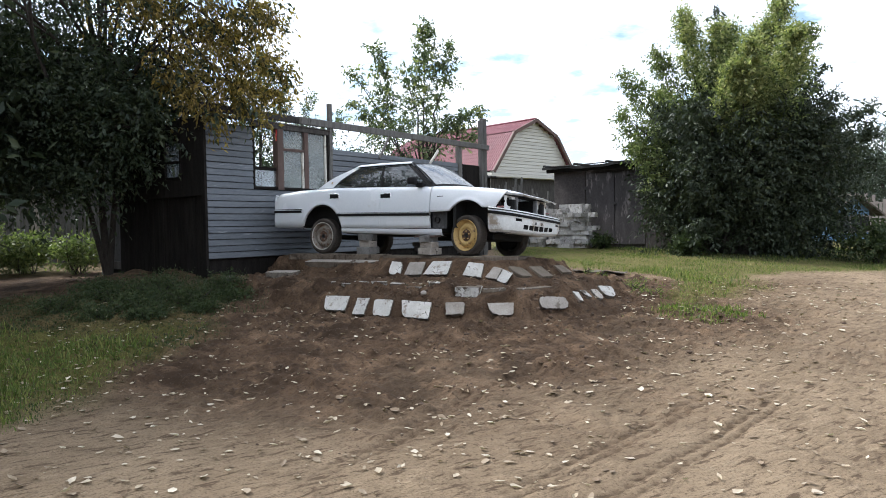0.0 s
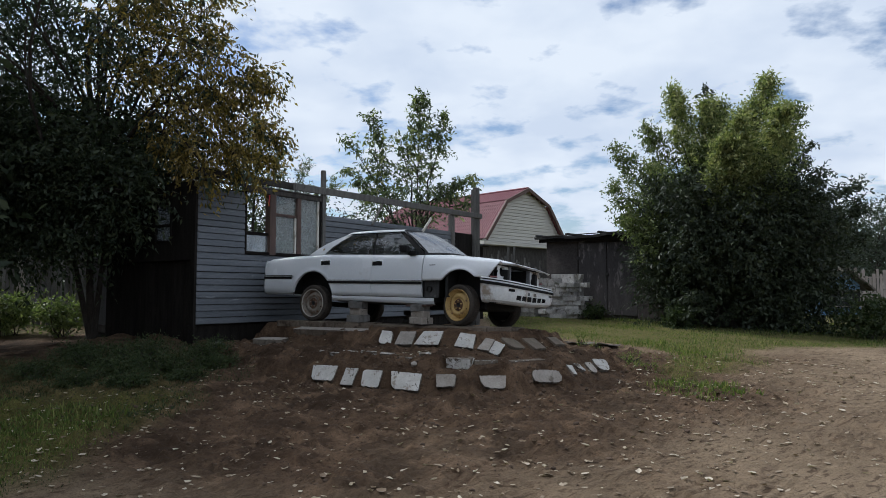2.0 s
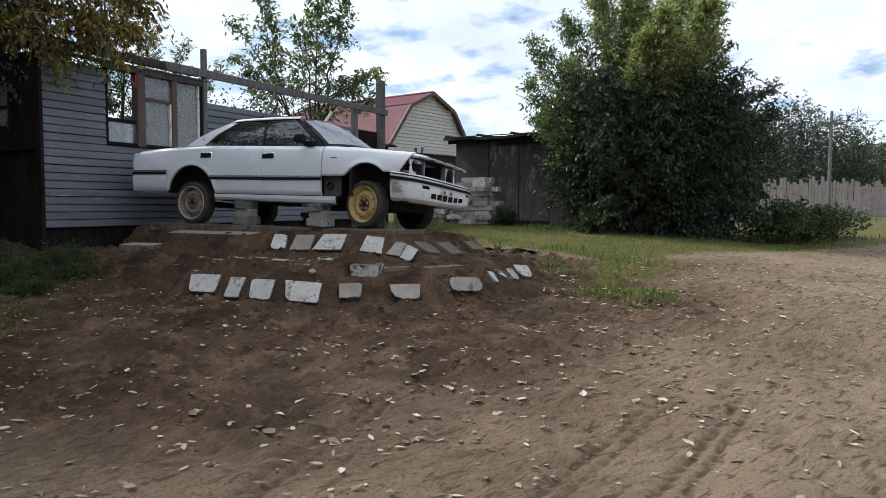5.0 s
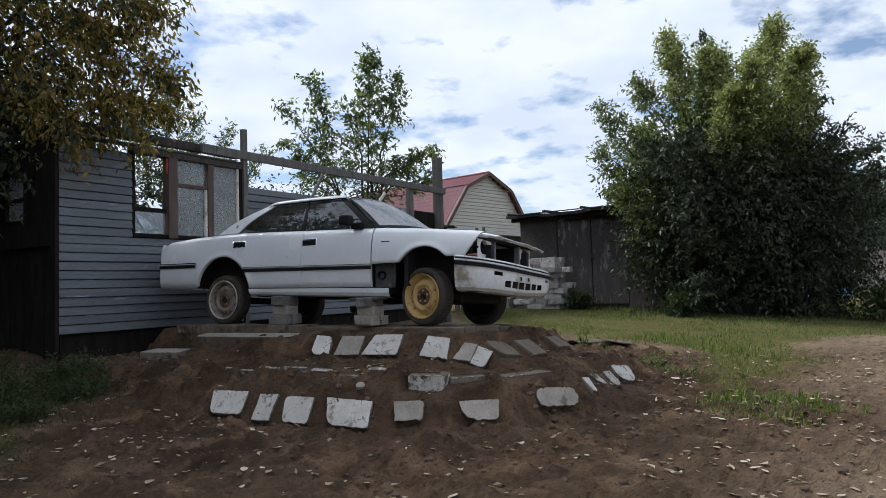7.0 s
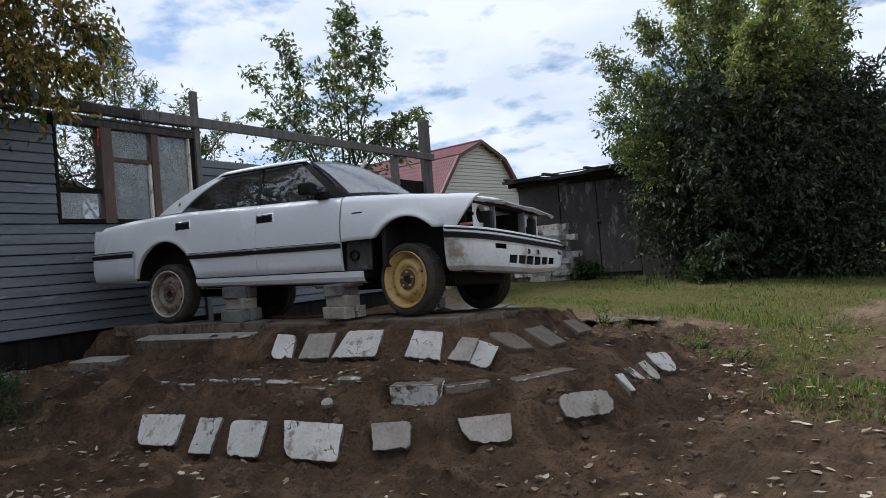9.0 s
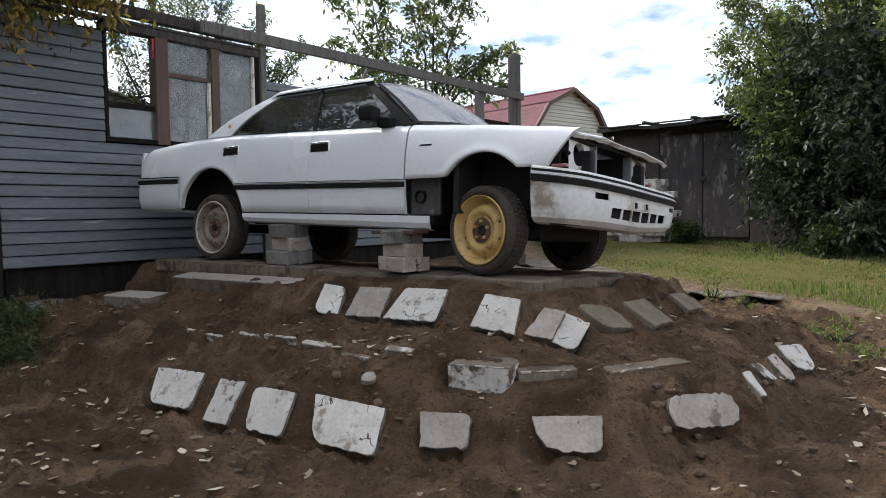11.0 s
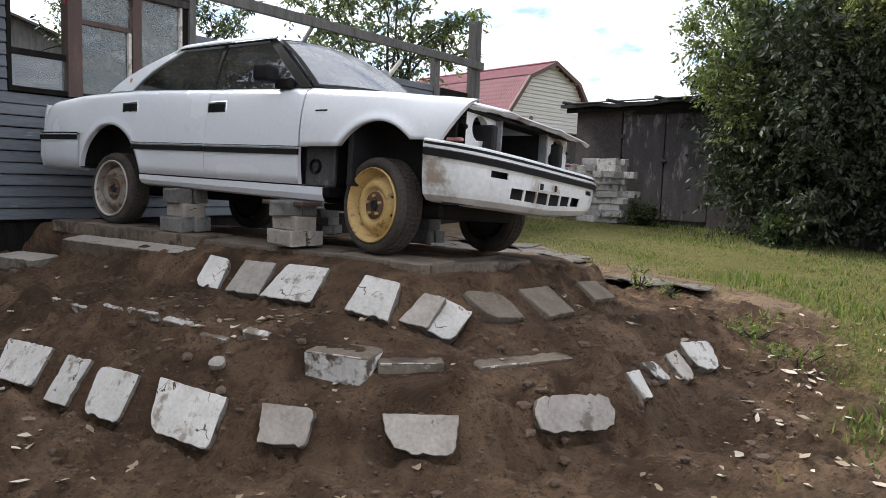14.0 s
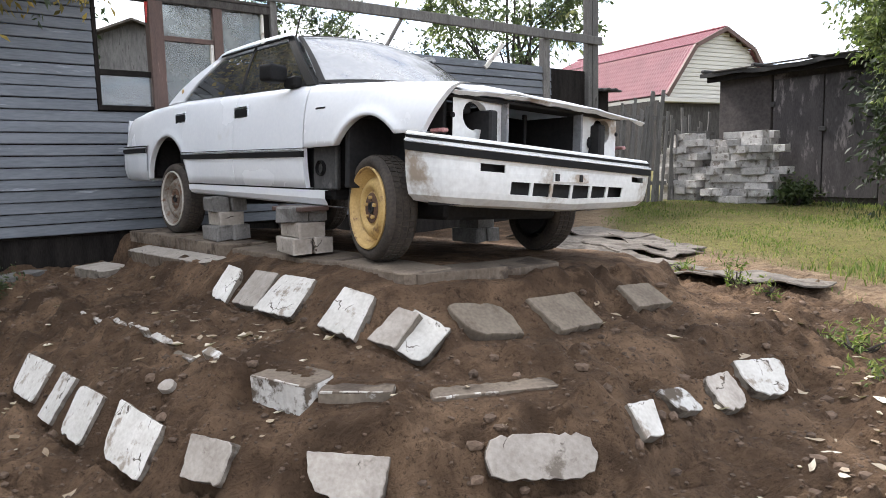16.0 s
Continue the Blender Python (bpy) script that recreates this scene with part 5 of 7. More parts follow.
TONES = ((M_WHITEWASH, "limewashed white stone set in the soil bank"), (M_GREYSTONE, "bare grey concrete slab set in the soil bank"),
         (M_BROWNSTONE, "brown flagstone set in the soil bank"), (M_FLAKING, "dark stone with flaking limewash set in the bank"))
BROKEN = {("upper", 0): (0.05, 0.0, 0.03, 0.0), ("upper", 2): (0.0, 0.03, 0.0, 0.02), ("upper", 5): (0.02, 0.045, 0.0, 0.0), ("upper", 6): (0.07, 0.0, 0.09, 0.05), ("lower", 0): (0.05, 0.03, 0.0, 0.0), ("lower", 2): (0.04, 0.02, 0.0, 0.04), ("lower", 3): (0.06, 0.03, 0.0, 0.0),
          ("lower", 4): (0.0, 0.02, 0.03, 0.0), ("lower", 5): (0.09, 0.03, 0.0, 0.0), ("nose", 0): (0.08, 0.07, 0.07, 0.05), ("nose", 2): (0.03, 0.02, 0.03, 0.02), ("nose", 3): (0.06, 0.05, 0.04, 0.04), ("nose", 4): (0.10, 0.05, 0.05, 0.0)}
for row, tier, group in ((UPPER, "upper", "upper ring of stones"), (LOWER, "lower", "lower ring of stones"), (NOSE, "nose", "lower ring of stones")):
    for k, (a, r, z, heading, tilt, roll, w0, w1, h, slant, tone) in enumerate(row):
        mat, label = TONES[tone]
        flat_stone("edging_stone", w0, w1, h, slant, 0.10, mat, M_BROWNSTONE if tone == 2 else M_DIRTYSTONE, label, "stone", facing(a, r, z, heading, tilt, roll), 31 * k + len(row), BROKEN.get((tier, k), (0, 0, 0, 0)), group=group)

# kerb pieces along the edge of the lower terrace
for k, (a, r, heading, w, d, t, z, tilt, step) in enumerate(KERB):
    m = facing(a, r, z, heading, tilt) @ Matrix.Translation((0, d / 2, 0))
    kerb = flat_stone("kerb_stone", w * 0.96, w, d, 0.0, t, M_SOILEDSLAB, (M_FLAKING, M_LIMED, M_SOILEDSLAB)[k], ("kerb block with limewash peeling off its face", "brown kerb slab with a limed edge", "long brown kerb slab sunk in soil with a limed edge")[k], "kerb", m, 700 + k, (0.0, 0.02, 0.05, 0.04), 0.004, "terrace kerb")
    rnd = random.Random(740 + k)
    x = -w / 2 + 0.01
    while x < w / 2 - 0.05:         # crust of lime left along the front arris
        n = min(rnd.uniform(0.03, 0.13), w / 2 - x - 0.01)
        y = -d / 2 + 0.012
        part("lime_edge", box_bm(x, x + n, y - 0.012, y + rnd.uniform(-0.004, 0.004), -rnd.uniform(0.003, 0.008), 0.001, 0.001), M_LIMED if k == 2 else M_LIME, kerb, "thin crust of white lime")
        x += n + rnd.uniform(0.0, 0.03)

# the limed arris of a buried kerb along the rest of the terrace edge
rnd = random.Random(77)
for k, (a, r, w, turn) in enumerate(((1.14, 1.055, 0.10, -4), (1.34, 1.03, 0.19, -3), (1.60, 1.00, 0.26, -2), (1.90, 0.985, 0.27, 1), (2.20, 0.98, 0.24, -2), (2.50, 0.98, 0.22, 2), (2.80, 0.97, 0.20, -6))):
    p = at_car(a, r)
    ends = [at_car(a + e * w, r) for e in (-0.4, 0.0, 0.4)]
    p.z = max(surface_at(q.x, q.y) for q in ends) + 0.008
    flat_stone("kerb_sliver", w, w * 0.9, (0.022, 0.024, 0.03, 0.026, 0.045, 0.03, 0.05)[k], 0.01, 0.05, M_LIME if k < 5 else M_LIMED, M_LIMED, "limed sliver of kerb showing out of the soil", "kerb", Matrix.Translation(p) @ Matrix.Rotation(CAR_YAW + radians(turn), 4, "Z") @ Matrix.Rotation(radians(22), 4, "X"), 860 + k, (0.008, 0.008, 0.008, 0.008), 0.006, "buried kerb")
p = at_car(2.76, 1.17)
p.z = surface_at(p.x, p.y) + 0.035
flat_stone("pebble", 0.06, 0.085, 0.06, 0.01, 0.05, M_GREYSTONE, M_GREYSTONE, "pale rounded stone lying on the bank", "stone", Matrix.Translation(p) @ Matrix.Rotation(radians(40), 4, "X"), 888, (0.02, 0.02, 0.02, 0.02), 0.004)

# slabs round the platform: ahead, right, width, depth, turn, drop
for k, (a, r, w, d, turn, drop, t) in enumerate((
        (-0.15, -0.01, 0.98, 0.34, 1, 0.0, 0.09), (0.82, 0.00, 0.92, 0.34, -1, 0.006, 0.09), (1.91, -0.03, 1.22, 0.34, 1, 0.022, 0.075), (2.86, -0.02, 0.70, 0.30, -5, 0.024, 0.11),
        (3.17, -0.20, 0.54, 0.28, 71, 0.034, 0.11), (3.21, -0.66, 0.42, 0.28, 84, 0.055, 0.10))):
    m = Matrix.Translation(at_car(a, r, -0.285 - drop)) @ Matrix.Rotation(CAR_YAW + radians(turn), 4, "Z") @ Matrix.Rotation(radians((0.8, -0.6, 1.5, 1.0, -1.2, 2.0)[k]), 4, "X")
    flat_stone("paving_slab", w, w * 0.98, d, 0.0, t, M_SOILEDSLAB, M_SOILEDSLAB, "worn earth-stained slab edging the platform", "slab", m, 40 + k, (0.03, 0.04, 0.0, 0.0), 0.005, "platform slabs")
flat_stone("paving_slab", 1.34, 1.38, 0.17, 0.0, 0.11, M_GREYSTONE, M_SOILEDSLAB, "pale concrete ledge below the platform edge", "slab", Matrix.Translation(at_car(0.62, 0.27, -0.384)) @ Matrix.Rotation(CAR_YAW + radians(2), 4, "Z") @ Matrix.Rotation(radians(10), 4, "X"), 47, (0.02, 0.12, 0.0, 0.0), 0.006, "platform slabs")
p = at_car(-0.45, 0.45)
p.z = HUB.z - 0.555
flat_stone("loose_slab", 0.50, 0.54, 0.26, 0.02, 0.13, M_GREYSTONE, M_DIRTYSTONE, "loose concrete slab lying beside the house", "slab", Matrix.Translation(p) @ Matrix.Rotation(CAR_YAW + radians(8), 4, "Z") @ Matrix.Rotation(radians(4), 4, "X"), 91, (0.03, 0.05, 0.02, 0.0), 0.008)
p = at_car(-1.05, 0.95)
p.z = surface_at(p.x, p.y) + 0.05
flat_stone("loose_slab", 0.46, 0.5, 0.22, 0.0, 0.06, M_BRICK_DARK, M_BRICK_DARK, "dark slab lying against the house foot", "slab", Matrix.Translation(p) @ Matrix.Rotation(CAR_YAW + radians(-50), 4, "Z"), 92, (0.03, 0.0, 0.02, 0.02), 0.008)


def curled_sheet(x, y, w, d, yaw, seed, curl):
    """A torn sheet of roofing, rumpled, with one long edge lifted off the ground."""
    g = random.Random(seed)
    turn = Matrix.Rotation(radians(yaw), 3, "Z")
    ph = [g.uniform(0, 6) for _ in range(4)]

    def at(u, v):
        ragged = 0.03 * math.sin(u * 5 + ph[0]) + 0.012 * math.sin(u * 17 + ph[1])
        p = turn @ Vector(((u - 0.5) * w + (0.05 * math.sin(v * 4 + ph[2]) + 0.02 * math.sin(v * 13 + ph[3])) * (u - 0.5), (v - 0.5) * d + ragged * (1 - v), 0))
        lift = curl * (1 - v) ** 3 * (0.5 + 0.5 * math.sin(u * 7 + seed)) + 0.010 * math.sin(u * 9 + v * 5 + seed) + 0.006 * math.sin(u * 23 - v * 11 + 2 * seed) + 0.03
        return (x + p.x, y + p.y, height_at(x + p.x, y + p.y) + lift)
    return tagged(part("roofing_sheet", thicken(grid_mesh(17, 9, at), 0.012), M_SLATE), "torn grey roofing sheet lying along the lawn edge", "roofing sheet", "torn sheets")


for k, (x, y, w, d, yaw, curl) in enumerate(((2.72, 12.36, 0.86, 0.52, -44, 0.035), (2.22, 12.85, 0.95, 0.50, -50, 0.05), (1.72, 13.45, 0.9, 0.55, -55, 0.09), (1.95, 14.05, 0.8, 0.5, -40, 0.03), (1.15, 14.15, 0.9, 0.6, -52, 0.03), (0.75, 14.85, 0.9, 0.6, -48, 0.04), (1.35, 15.25, 1.2, 0.55, -42, 0.03), (1.95, 14.55, 1.1, 0.5, -58, 0.05), (1.45, 14.6, 1.3, 0.6, -50, 0.02))):
    curled_sheet(x, y, w, d, yaw, 120 + k, curl)

# brick props under the sills
def brick_mesh(name, w, d, h, seed):
    rnd = random.Random(seed)
    bm = box_bm(-w / 2, w / 2, -d / 2, d / 2, 0, h, 0.007)
    for v in bm.verts:
        v.co += Vector((rnd.uniform(-1, 1), rnd.uniform(-1, 1), rnd.uniform(-1, 1))) * 0.007
    me = bpy.data.meshes.new(name)
    bm.to_mesh(me)
    bm.free()
    me.materials.append(M_BRICK)
    return me


PROPS = [brick_mesh("brick", 0.27, 0.12, 0.088, 20 + k) for k in range(4)]
PROPS[0].materials[0] = M_GREYSTONE
# Darker bricks: their own tone plus the shade under the car.
for me in PROPS[1:]:
    me.materials[0] = M_BRICK_DARK


def prop(ahead, right, top, label, courses, board=False, pale=(1,)):
    p = at_car(ahead, right, -0.285)
    p.z -= 0.055 * max(0, -right - 0.1)
    base = root("brick_prop", Matrix.Translation(p) @ Matrix.Rotation(CAR_YAW, 4, "Z"), label, "brick stack", "props under the car")
    z, rnd = 0.0, random.Random(int(ahead * 100 - right * 37))
    for k in range(courses):
        h = 0.088
        s = (top - 0.285 * 0) / courses / h
        two = k % 2 == 0
        for o in ((-0.065, 0.065) if two else (0.0,)):
            mat = Matrix.Translation((rnd.uniform(-0.02, 0.02), o, z)) @ Matrix.Rotation(rnd.uniform(-0.12, 0.12) + (0 if two else 0.05), 4, "Z") @ Matrix.Diagonal((0.9 - 0.12 * k, 1 if two else 1.5, s, 1))
            share("brick", PROPS[0 if (k in pale and right > -1) else 1 + rnd.randrange(3)], mat, base)
        z += h * s
    if board:
        part("board", box_bm(-0.2, 0.16, -0.09, 0.09, z - 0.026, z, 0.004), M_BROWNWOOD, base, "red-brown packing board")
    return base


prop(0.92, -0.02, 0.31, "stack of grey bricks propping the sill", 3)
prop(2.12, 0.06, 0.275, "stack of grey bricks and board propping the sill", 3, True, (0, 1))
prop(0.92, -1.50, 0.22, "stack of grey bricks propping the far sill", 3)
prop(2.05, -1.50, 0.20, "stack of grey bricks propping the far sill", 2)

# ---------------------------------------------------------------- the boarded house
WALL_O = Vector((-3.83, 11.50, 0))
WALL_D = Vector((0.58689, 0.80967, 0))
WALL_N = Vector((0.80967, -0.58689, 0))
WALL_M = Matrix((WALL_D, -WALL_N, Vector((0, 0, 1)))).transposed().to_4x4()
WALL_M.translation = WALL_O          # X along the wall, Y into the house, Z up


def wall_box(name, s0, s1, z0, z1, y0, y1, material, parent, label="", bevel=0.006):
    return part(name, box_bm(s0, s1, y0, y1, z0, z1, bevel), material, parent, label)


wall_front = root("wall_front", WALL_M, "blue-grey boarded wall of an unfinished house", "wall", kind="structure")
# studs and backing behind the boards, black so the gaps read as lap shadow
wall_box("backing", 0.0, 0.97, 1.16, 3.44, 0.03, 0.12, M_DARKWOOD, wall_front)
wall_box("backing", 0.97, 2.80, 1.16, 2.36, 0.03, 0.12, M_DARKWOOD, wall_front)
wall_box("backing", 2.80, 7.38, 1.16, 3.20, 0.03, 0.12, M_DARKWOOD, wall_front)
wall_box("plinth", -0.02, 8.45, 0.55, 1.17, 0.05, 0.16, M_DARKWOOD, wall_front, "timber plinth, darkened for the shaded gap below the boards")
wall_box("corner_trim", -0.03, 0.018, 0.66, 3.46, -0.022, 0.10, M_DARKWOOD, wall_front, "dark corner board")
wall_box("dark_panel", 7.40, 8.30, 1.16, 3.20, 0.02, 0.06, M_DARKWOOD, wall_front, "dark board panel")


def board_mesh(length):
    """One lapped board: a wedge section with a rounded lower edge."""
    bm = bmesh.new()
    sec = ((0.028, 0.0), (-0.012, 0.0), (-0.017, 0.006), (-0.010, 0.06), (0.000, 0.0995), (0.028, 0.0995))
    n = 6
    rings = []
    rnd = random.Random(int(length * 100))
    for k in range(n):
        x = length * k / (n - 1)
        wob = rnd.uniform(-0.0025, 0.0025)
        rings.append([bm.verts.new((x, y, z + wob)) for y, z in sec])
    for a, b in zip(rings, rings[1:]):
        for j in range(6):
            bm.faces.new((a[j], b[j], b[(j + 1) % 6], a[(j + 1) % 6]))
    bm.faces.new(rings[0]); bm.faces.new(rings[-1][::-1])
    bmesh.ops.recalc_face_normals(bm, faces=bm.faces)
    me = bpy.data.meshes.new("board")
    bm.to_mesh(me)
    bm.free()
    me.materials.append(M_SIDING)
    return me


BOARD_A, BOARD_B, BOARD_C = board_mesh(0.941), board_mesh(2.768), board_mesh(4.50)
rnd = random.Random(5)
PITCH = 0.1065
for k in range(21):
    z = 1.185 + PITCH * k
    for me, s, top in ((BOARD_A, 0.024, 99), (BOARD_B, 0.024, 11), (BOARD_C, 2.88, 19)):
        if k < top and not (me is BOARD_A and k < 11):
            share("board", me, Matrix.Translation((s, rnd.uniform(-0.002, 0.002), z + rnd.uniform(-0.002, 0.002))), wall_front)

window = root("window_1", WALL_M, "three-bay window in red-brown frames, one light unglazed", "window", kind="structure")
for nm, s0, s1, z0, z1, y0, y1, mat in (
        ("window_sill", 0.97, 2.79, 2.36, 2.41, -0.03, 0.10, M_DARKWOOD), ("window_head", 0.97, 2.80, 3.45, 3.525, -0.04, 0.10, M_OLDWOOD),
        ("jamb", 0.97, 1.01, 2.41, 3.45, -0.01, 0.08, M_DARKWOOD), ("transom", 1.01, 1.49, 2.70, 2.755, -0.005, 0.06, M_DARKWOOD),
        ("post", 1.49, 1.63, 2.36, 3.45, -0.045, 0.09, M_BROWNWOOD), ("crossbar", 1.63, 2.15, 3.075, 3.125, -0.01, 0.05, M_BROWNWOOD),
        ("mullion", 2.15, 2.25, 2.41, 3.45, -0.03, 0.08, M_BROWNWOOD), ("jamb", 2.73, 2.79, 2.41, 3.45, -0.02, 0.08, M_DARKWOOD),
        ("casement_stile", 2.115, 2.148, 2.41, 3.075, -0.014, 0.03, M_WHITEWASH), ("casement_stile", 2.70, 2.728, 2.41, 3.45, -0.016, 0.03, M_WHITEWASH)):
    wall_box(nm, s0, s1, z0, z1, y0, y1, mat, window, "", 0.004)
for s0, s1, z0, z1 in ((1.01, 1.49, 2.41, 2.70), (1.63, 2.15, 2.41, 3.075), (1.63, 2.15, 3.125, 3.45), (2.25, 2.73, 2.41, 3.45)):
    pane = wall_box("pane", s0, s1, z0, z1, 0.020, 0.024, M_PANE if s0 < 1.5 else M_PANE_DUSTY, window, "", 0)
    pane.visible_shadow = False
bm = grid_mesh(5, 14, lambda u, v: (1.46 + 0.03 * u * (1 - 0.5 * v), -0.03 - 0.012 * math.sin(9 * u + 4 * v), 3.43 - 0.2 * v))
ob = part("cloth_strip", thicken(bm, 0.003), M_CLOTH)
ob.matrix_world = WALL_M
tagged(ob, "red cloth rag hanging in the window", "rag")

# open roof frame
frame_root = root("timber_frame", WALL_M, "weathered open timber frame of a missing roof", "timber frame", kind="structure")
wall_box("post", 2.795, 2.875, 1.0, 4.07, -0.05, 0.03, M_GREYWOOD, frame_root)
wall_box("post", 7.19, 7.33, 1.0, 3.62, -0.04, 0.06, M_GREYWOOD, frame_root)
wall_box("post", 8.20, 8.30, 0.7, 4.36, -0.06, 0.05, M_GREYWOOD, frame_root)
wall_box("post", 8.31, 8.45, 0.7, 4.42, -0.06, 0.07, M_GREYWOOD, frame_root)
for s0, s1, z0, z1, y0, y1, roll in ((0.0, 2.80, 3.62, 3.74, 0.05, 0.13, 0.0), (2.0, 8.5, 3.60, 3.73, -0.10, -0.05, -0.2), (0.0, 2.9, 3.53, 3.56, -0.045, 0.10, 0.0)):
    bm = box_bm(s0, s1, y0, y1, z0, z1, 0.008)
    bmesh.ops.rotate(bm, cent=((s0 + s1) / 2, y0, (z0 + z1) / 2), matrix=Matrix.Rotation(radians(roll), 3, "Y"), verts=bm.verts)
    part("beam", bm, M_GREYWOOD if s0 > 1 else M_OLDWOOD, frame_root)
a, b = Vector((4.25, -0.04, 3.12)), Vector((4.62, -0.04, 3.66))
bm = box_bm(0, (b - a).length, -0.02, 0.02, -0.02, 0.02, 0.004, m=Matrix.Translation(a) @ (b - a).to_track_quat("X", "Z").to_matrix().to_4x4())
part("brace", bm, M_GREYWOOD, frame_root)
a, b = Vector((6.0, -0.04, 3.1)), Vector((6.35, -0.04, 3.45))
bm = box_bm(0, (b - a).length, -0.015, 0.015, -0.03, 0.03, 0.004, m=Matrix.Translation(a) @ (b - a).to_track_quat("X", "Z").to_matrix().to_4x4())
part("brace", bm, M_WHITEWASH, frame_root, "pale loose slat")

# side wall into the shade, which its near-black colour carries, with its small window, and the plain walls that close
# the room
SIDE_M = Matrix((-WALL_N, -WALL_D, Vector((0, 0, 1)))).transposed().to_4x4()
SIDE_M.translation = WALL_O - WALL_D * 0.02
wall_side = root("wall_side", SIDE_M, "weathered board side wall of the house, darkened for shade", "wall", kind="structure")
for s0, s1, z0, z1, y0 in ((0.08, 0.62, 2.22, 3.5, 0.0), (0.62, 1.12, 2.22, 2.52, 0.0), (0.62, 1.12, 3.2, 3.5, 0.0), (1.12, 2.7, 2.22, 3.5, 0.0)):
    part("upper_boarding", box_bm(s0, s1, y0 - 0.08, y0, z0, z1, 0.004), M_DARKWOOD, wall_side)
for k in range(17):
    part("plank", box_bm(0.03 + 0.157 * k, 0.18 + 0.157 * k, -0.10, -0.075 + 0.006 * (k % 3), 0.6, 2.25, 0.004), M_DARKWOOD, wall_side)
side_window = root("window_2", SIDE_M, "small window in the dark side wall", "window", kind="structure")
for b in ((0.62, 1.12, 2.52, 2.56), (0.62, 1.12, 3.16, 3.2), (0.62, 0.66, 2.56, 3.16), (1.08, 1.12, 2.56, 3.16), (0.66, 1.08, 2.80, 2.83)):
    part("window_frame", box_bm(b[0], b[1], -0.06, 0.015, b[2], b[3], 0.004), M_DARKWOOD, side_window)
part("pane", box_bm(0.66, 1.08, -0.03, -0.026, 2.56, 3.16), M_PANE, side_window).visible_shadow = False
wall_back = root("wall_back", WALL_M, "plain dark board wall behind the room", "wall", kind="structure")
part("boarding", box_bm(0.0, 8.4, 3.2, 3.28, 0.6, 2.35), M_GREYWOOD, wall_back)
house_floor = tagged(part("floor", box_bm(0.16, 8.35, 0.17, 3.19, 0.95, 1.1, 0.01), M_GREYWOOD), "grey board floor of the open house", "floor", kind="structure")
house_floor.matrix_world = WALL_M

# ---------------------------------------------------------------- shed with the brick stacks, fence and lean-to
SHED_O, SHED_D = Vector((3.22, 20.45, 0.12)), Vector((0.735, -0.678, 0)).normalized()
SHED_N = Vector((-SHED_D.y, SHED_D.x, 0))
SHED_M = Matrix((SHED_D, SHED_N, Vector((0, 0, 1)))).transposed().to_4x4()
SHED_M.translation = SHED_O
shed = root("shed", SHED_M, "low dark plastered shed with a felt roof", "shed")
for b in ((0.03, 1.05, 0.0, 0.2), (2.85, 5.6, 0.0, 0.2), (1.05, 2.85, 0.06, 0.2)):
    part("wall", box_bm(b[0], b[1], b[2], b[3], 0.6, 3.06, 0.01), M_SHED, shed)
part("wall", box_bm(0.03, 0.23, 0.2, 3.8, 0.6, 3.06, 0.01), M_SHED, shed)
part("wall", box_bm(5.4, 5.6, 0.2, 3.8, 0.6, 3.06, 0.01), M_SHED, shed)
part("wall", box_bm(0.23, 5.4, 3.6, 3.8, 0.6, 3.06, 0.01), M_SHED, shed)
for k in range(2):
    door = part("door", box_bm(1.08 + 0.885 * k, 1.945 + 0.885 * k, 0.015, 0.055, 0.98, 2.95, 0.008), M_SHEDDOOR, shed, "dusty dark steel door leaf")
    for z in (1.4, 2.5):
        part("hinge", box_bm(1.04 + 1.76 * k, 1.12 + 1.76 * k, -0.012, 0.02, z, z + 0.09, 0.006), M_FELT, door)
part("latch", box_bm(1.90, 2.02, -0.03, 0.0, 2.05, 2.12, 0.008), M_FELT, shed)
part("eaves_board", box_bm(-0.10, 5.8, -0.20, -0.14, 3.02, 3.13, 0.008), M_DARKWOOD, shed)
roof_bm = grid_mesh(30, 8, lambda u, v: (-0.18 + 6.05 * u, -0.30 + 4.4 * v, 3.17 + 0.28 * v + 0.02 * math.sin(u * 19) * (1 - v) + 0.012 * math.sin(u * 47 + 2)))
shed_roof = part("roof", thicken(roof_bm, 0.07), M_FELT, shed)
for k in range(6):
    part("felt_lap", box_bm(-0.15 + 1.0 * k, -0.07 + 1.0 * k, -0.32, 0.6, 3.19, 3.25, 0.02), M_FELT, shed_roof)
    part("roof_batten", box_bm(0.1 + 1.0 * k, 0.92 + 1.0 * k, -0.33, -0.29, 3.175, 3.20, 0.006), M_OLDWOOD, shed_roof)

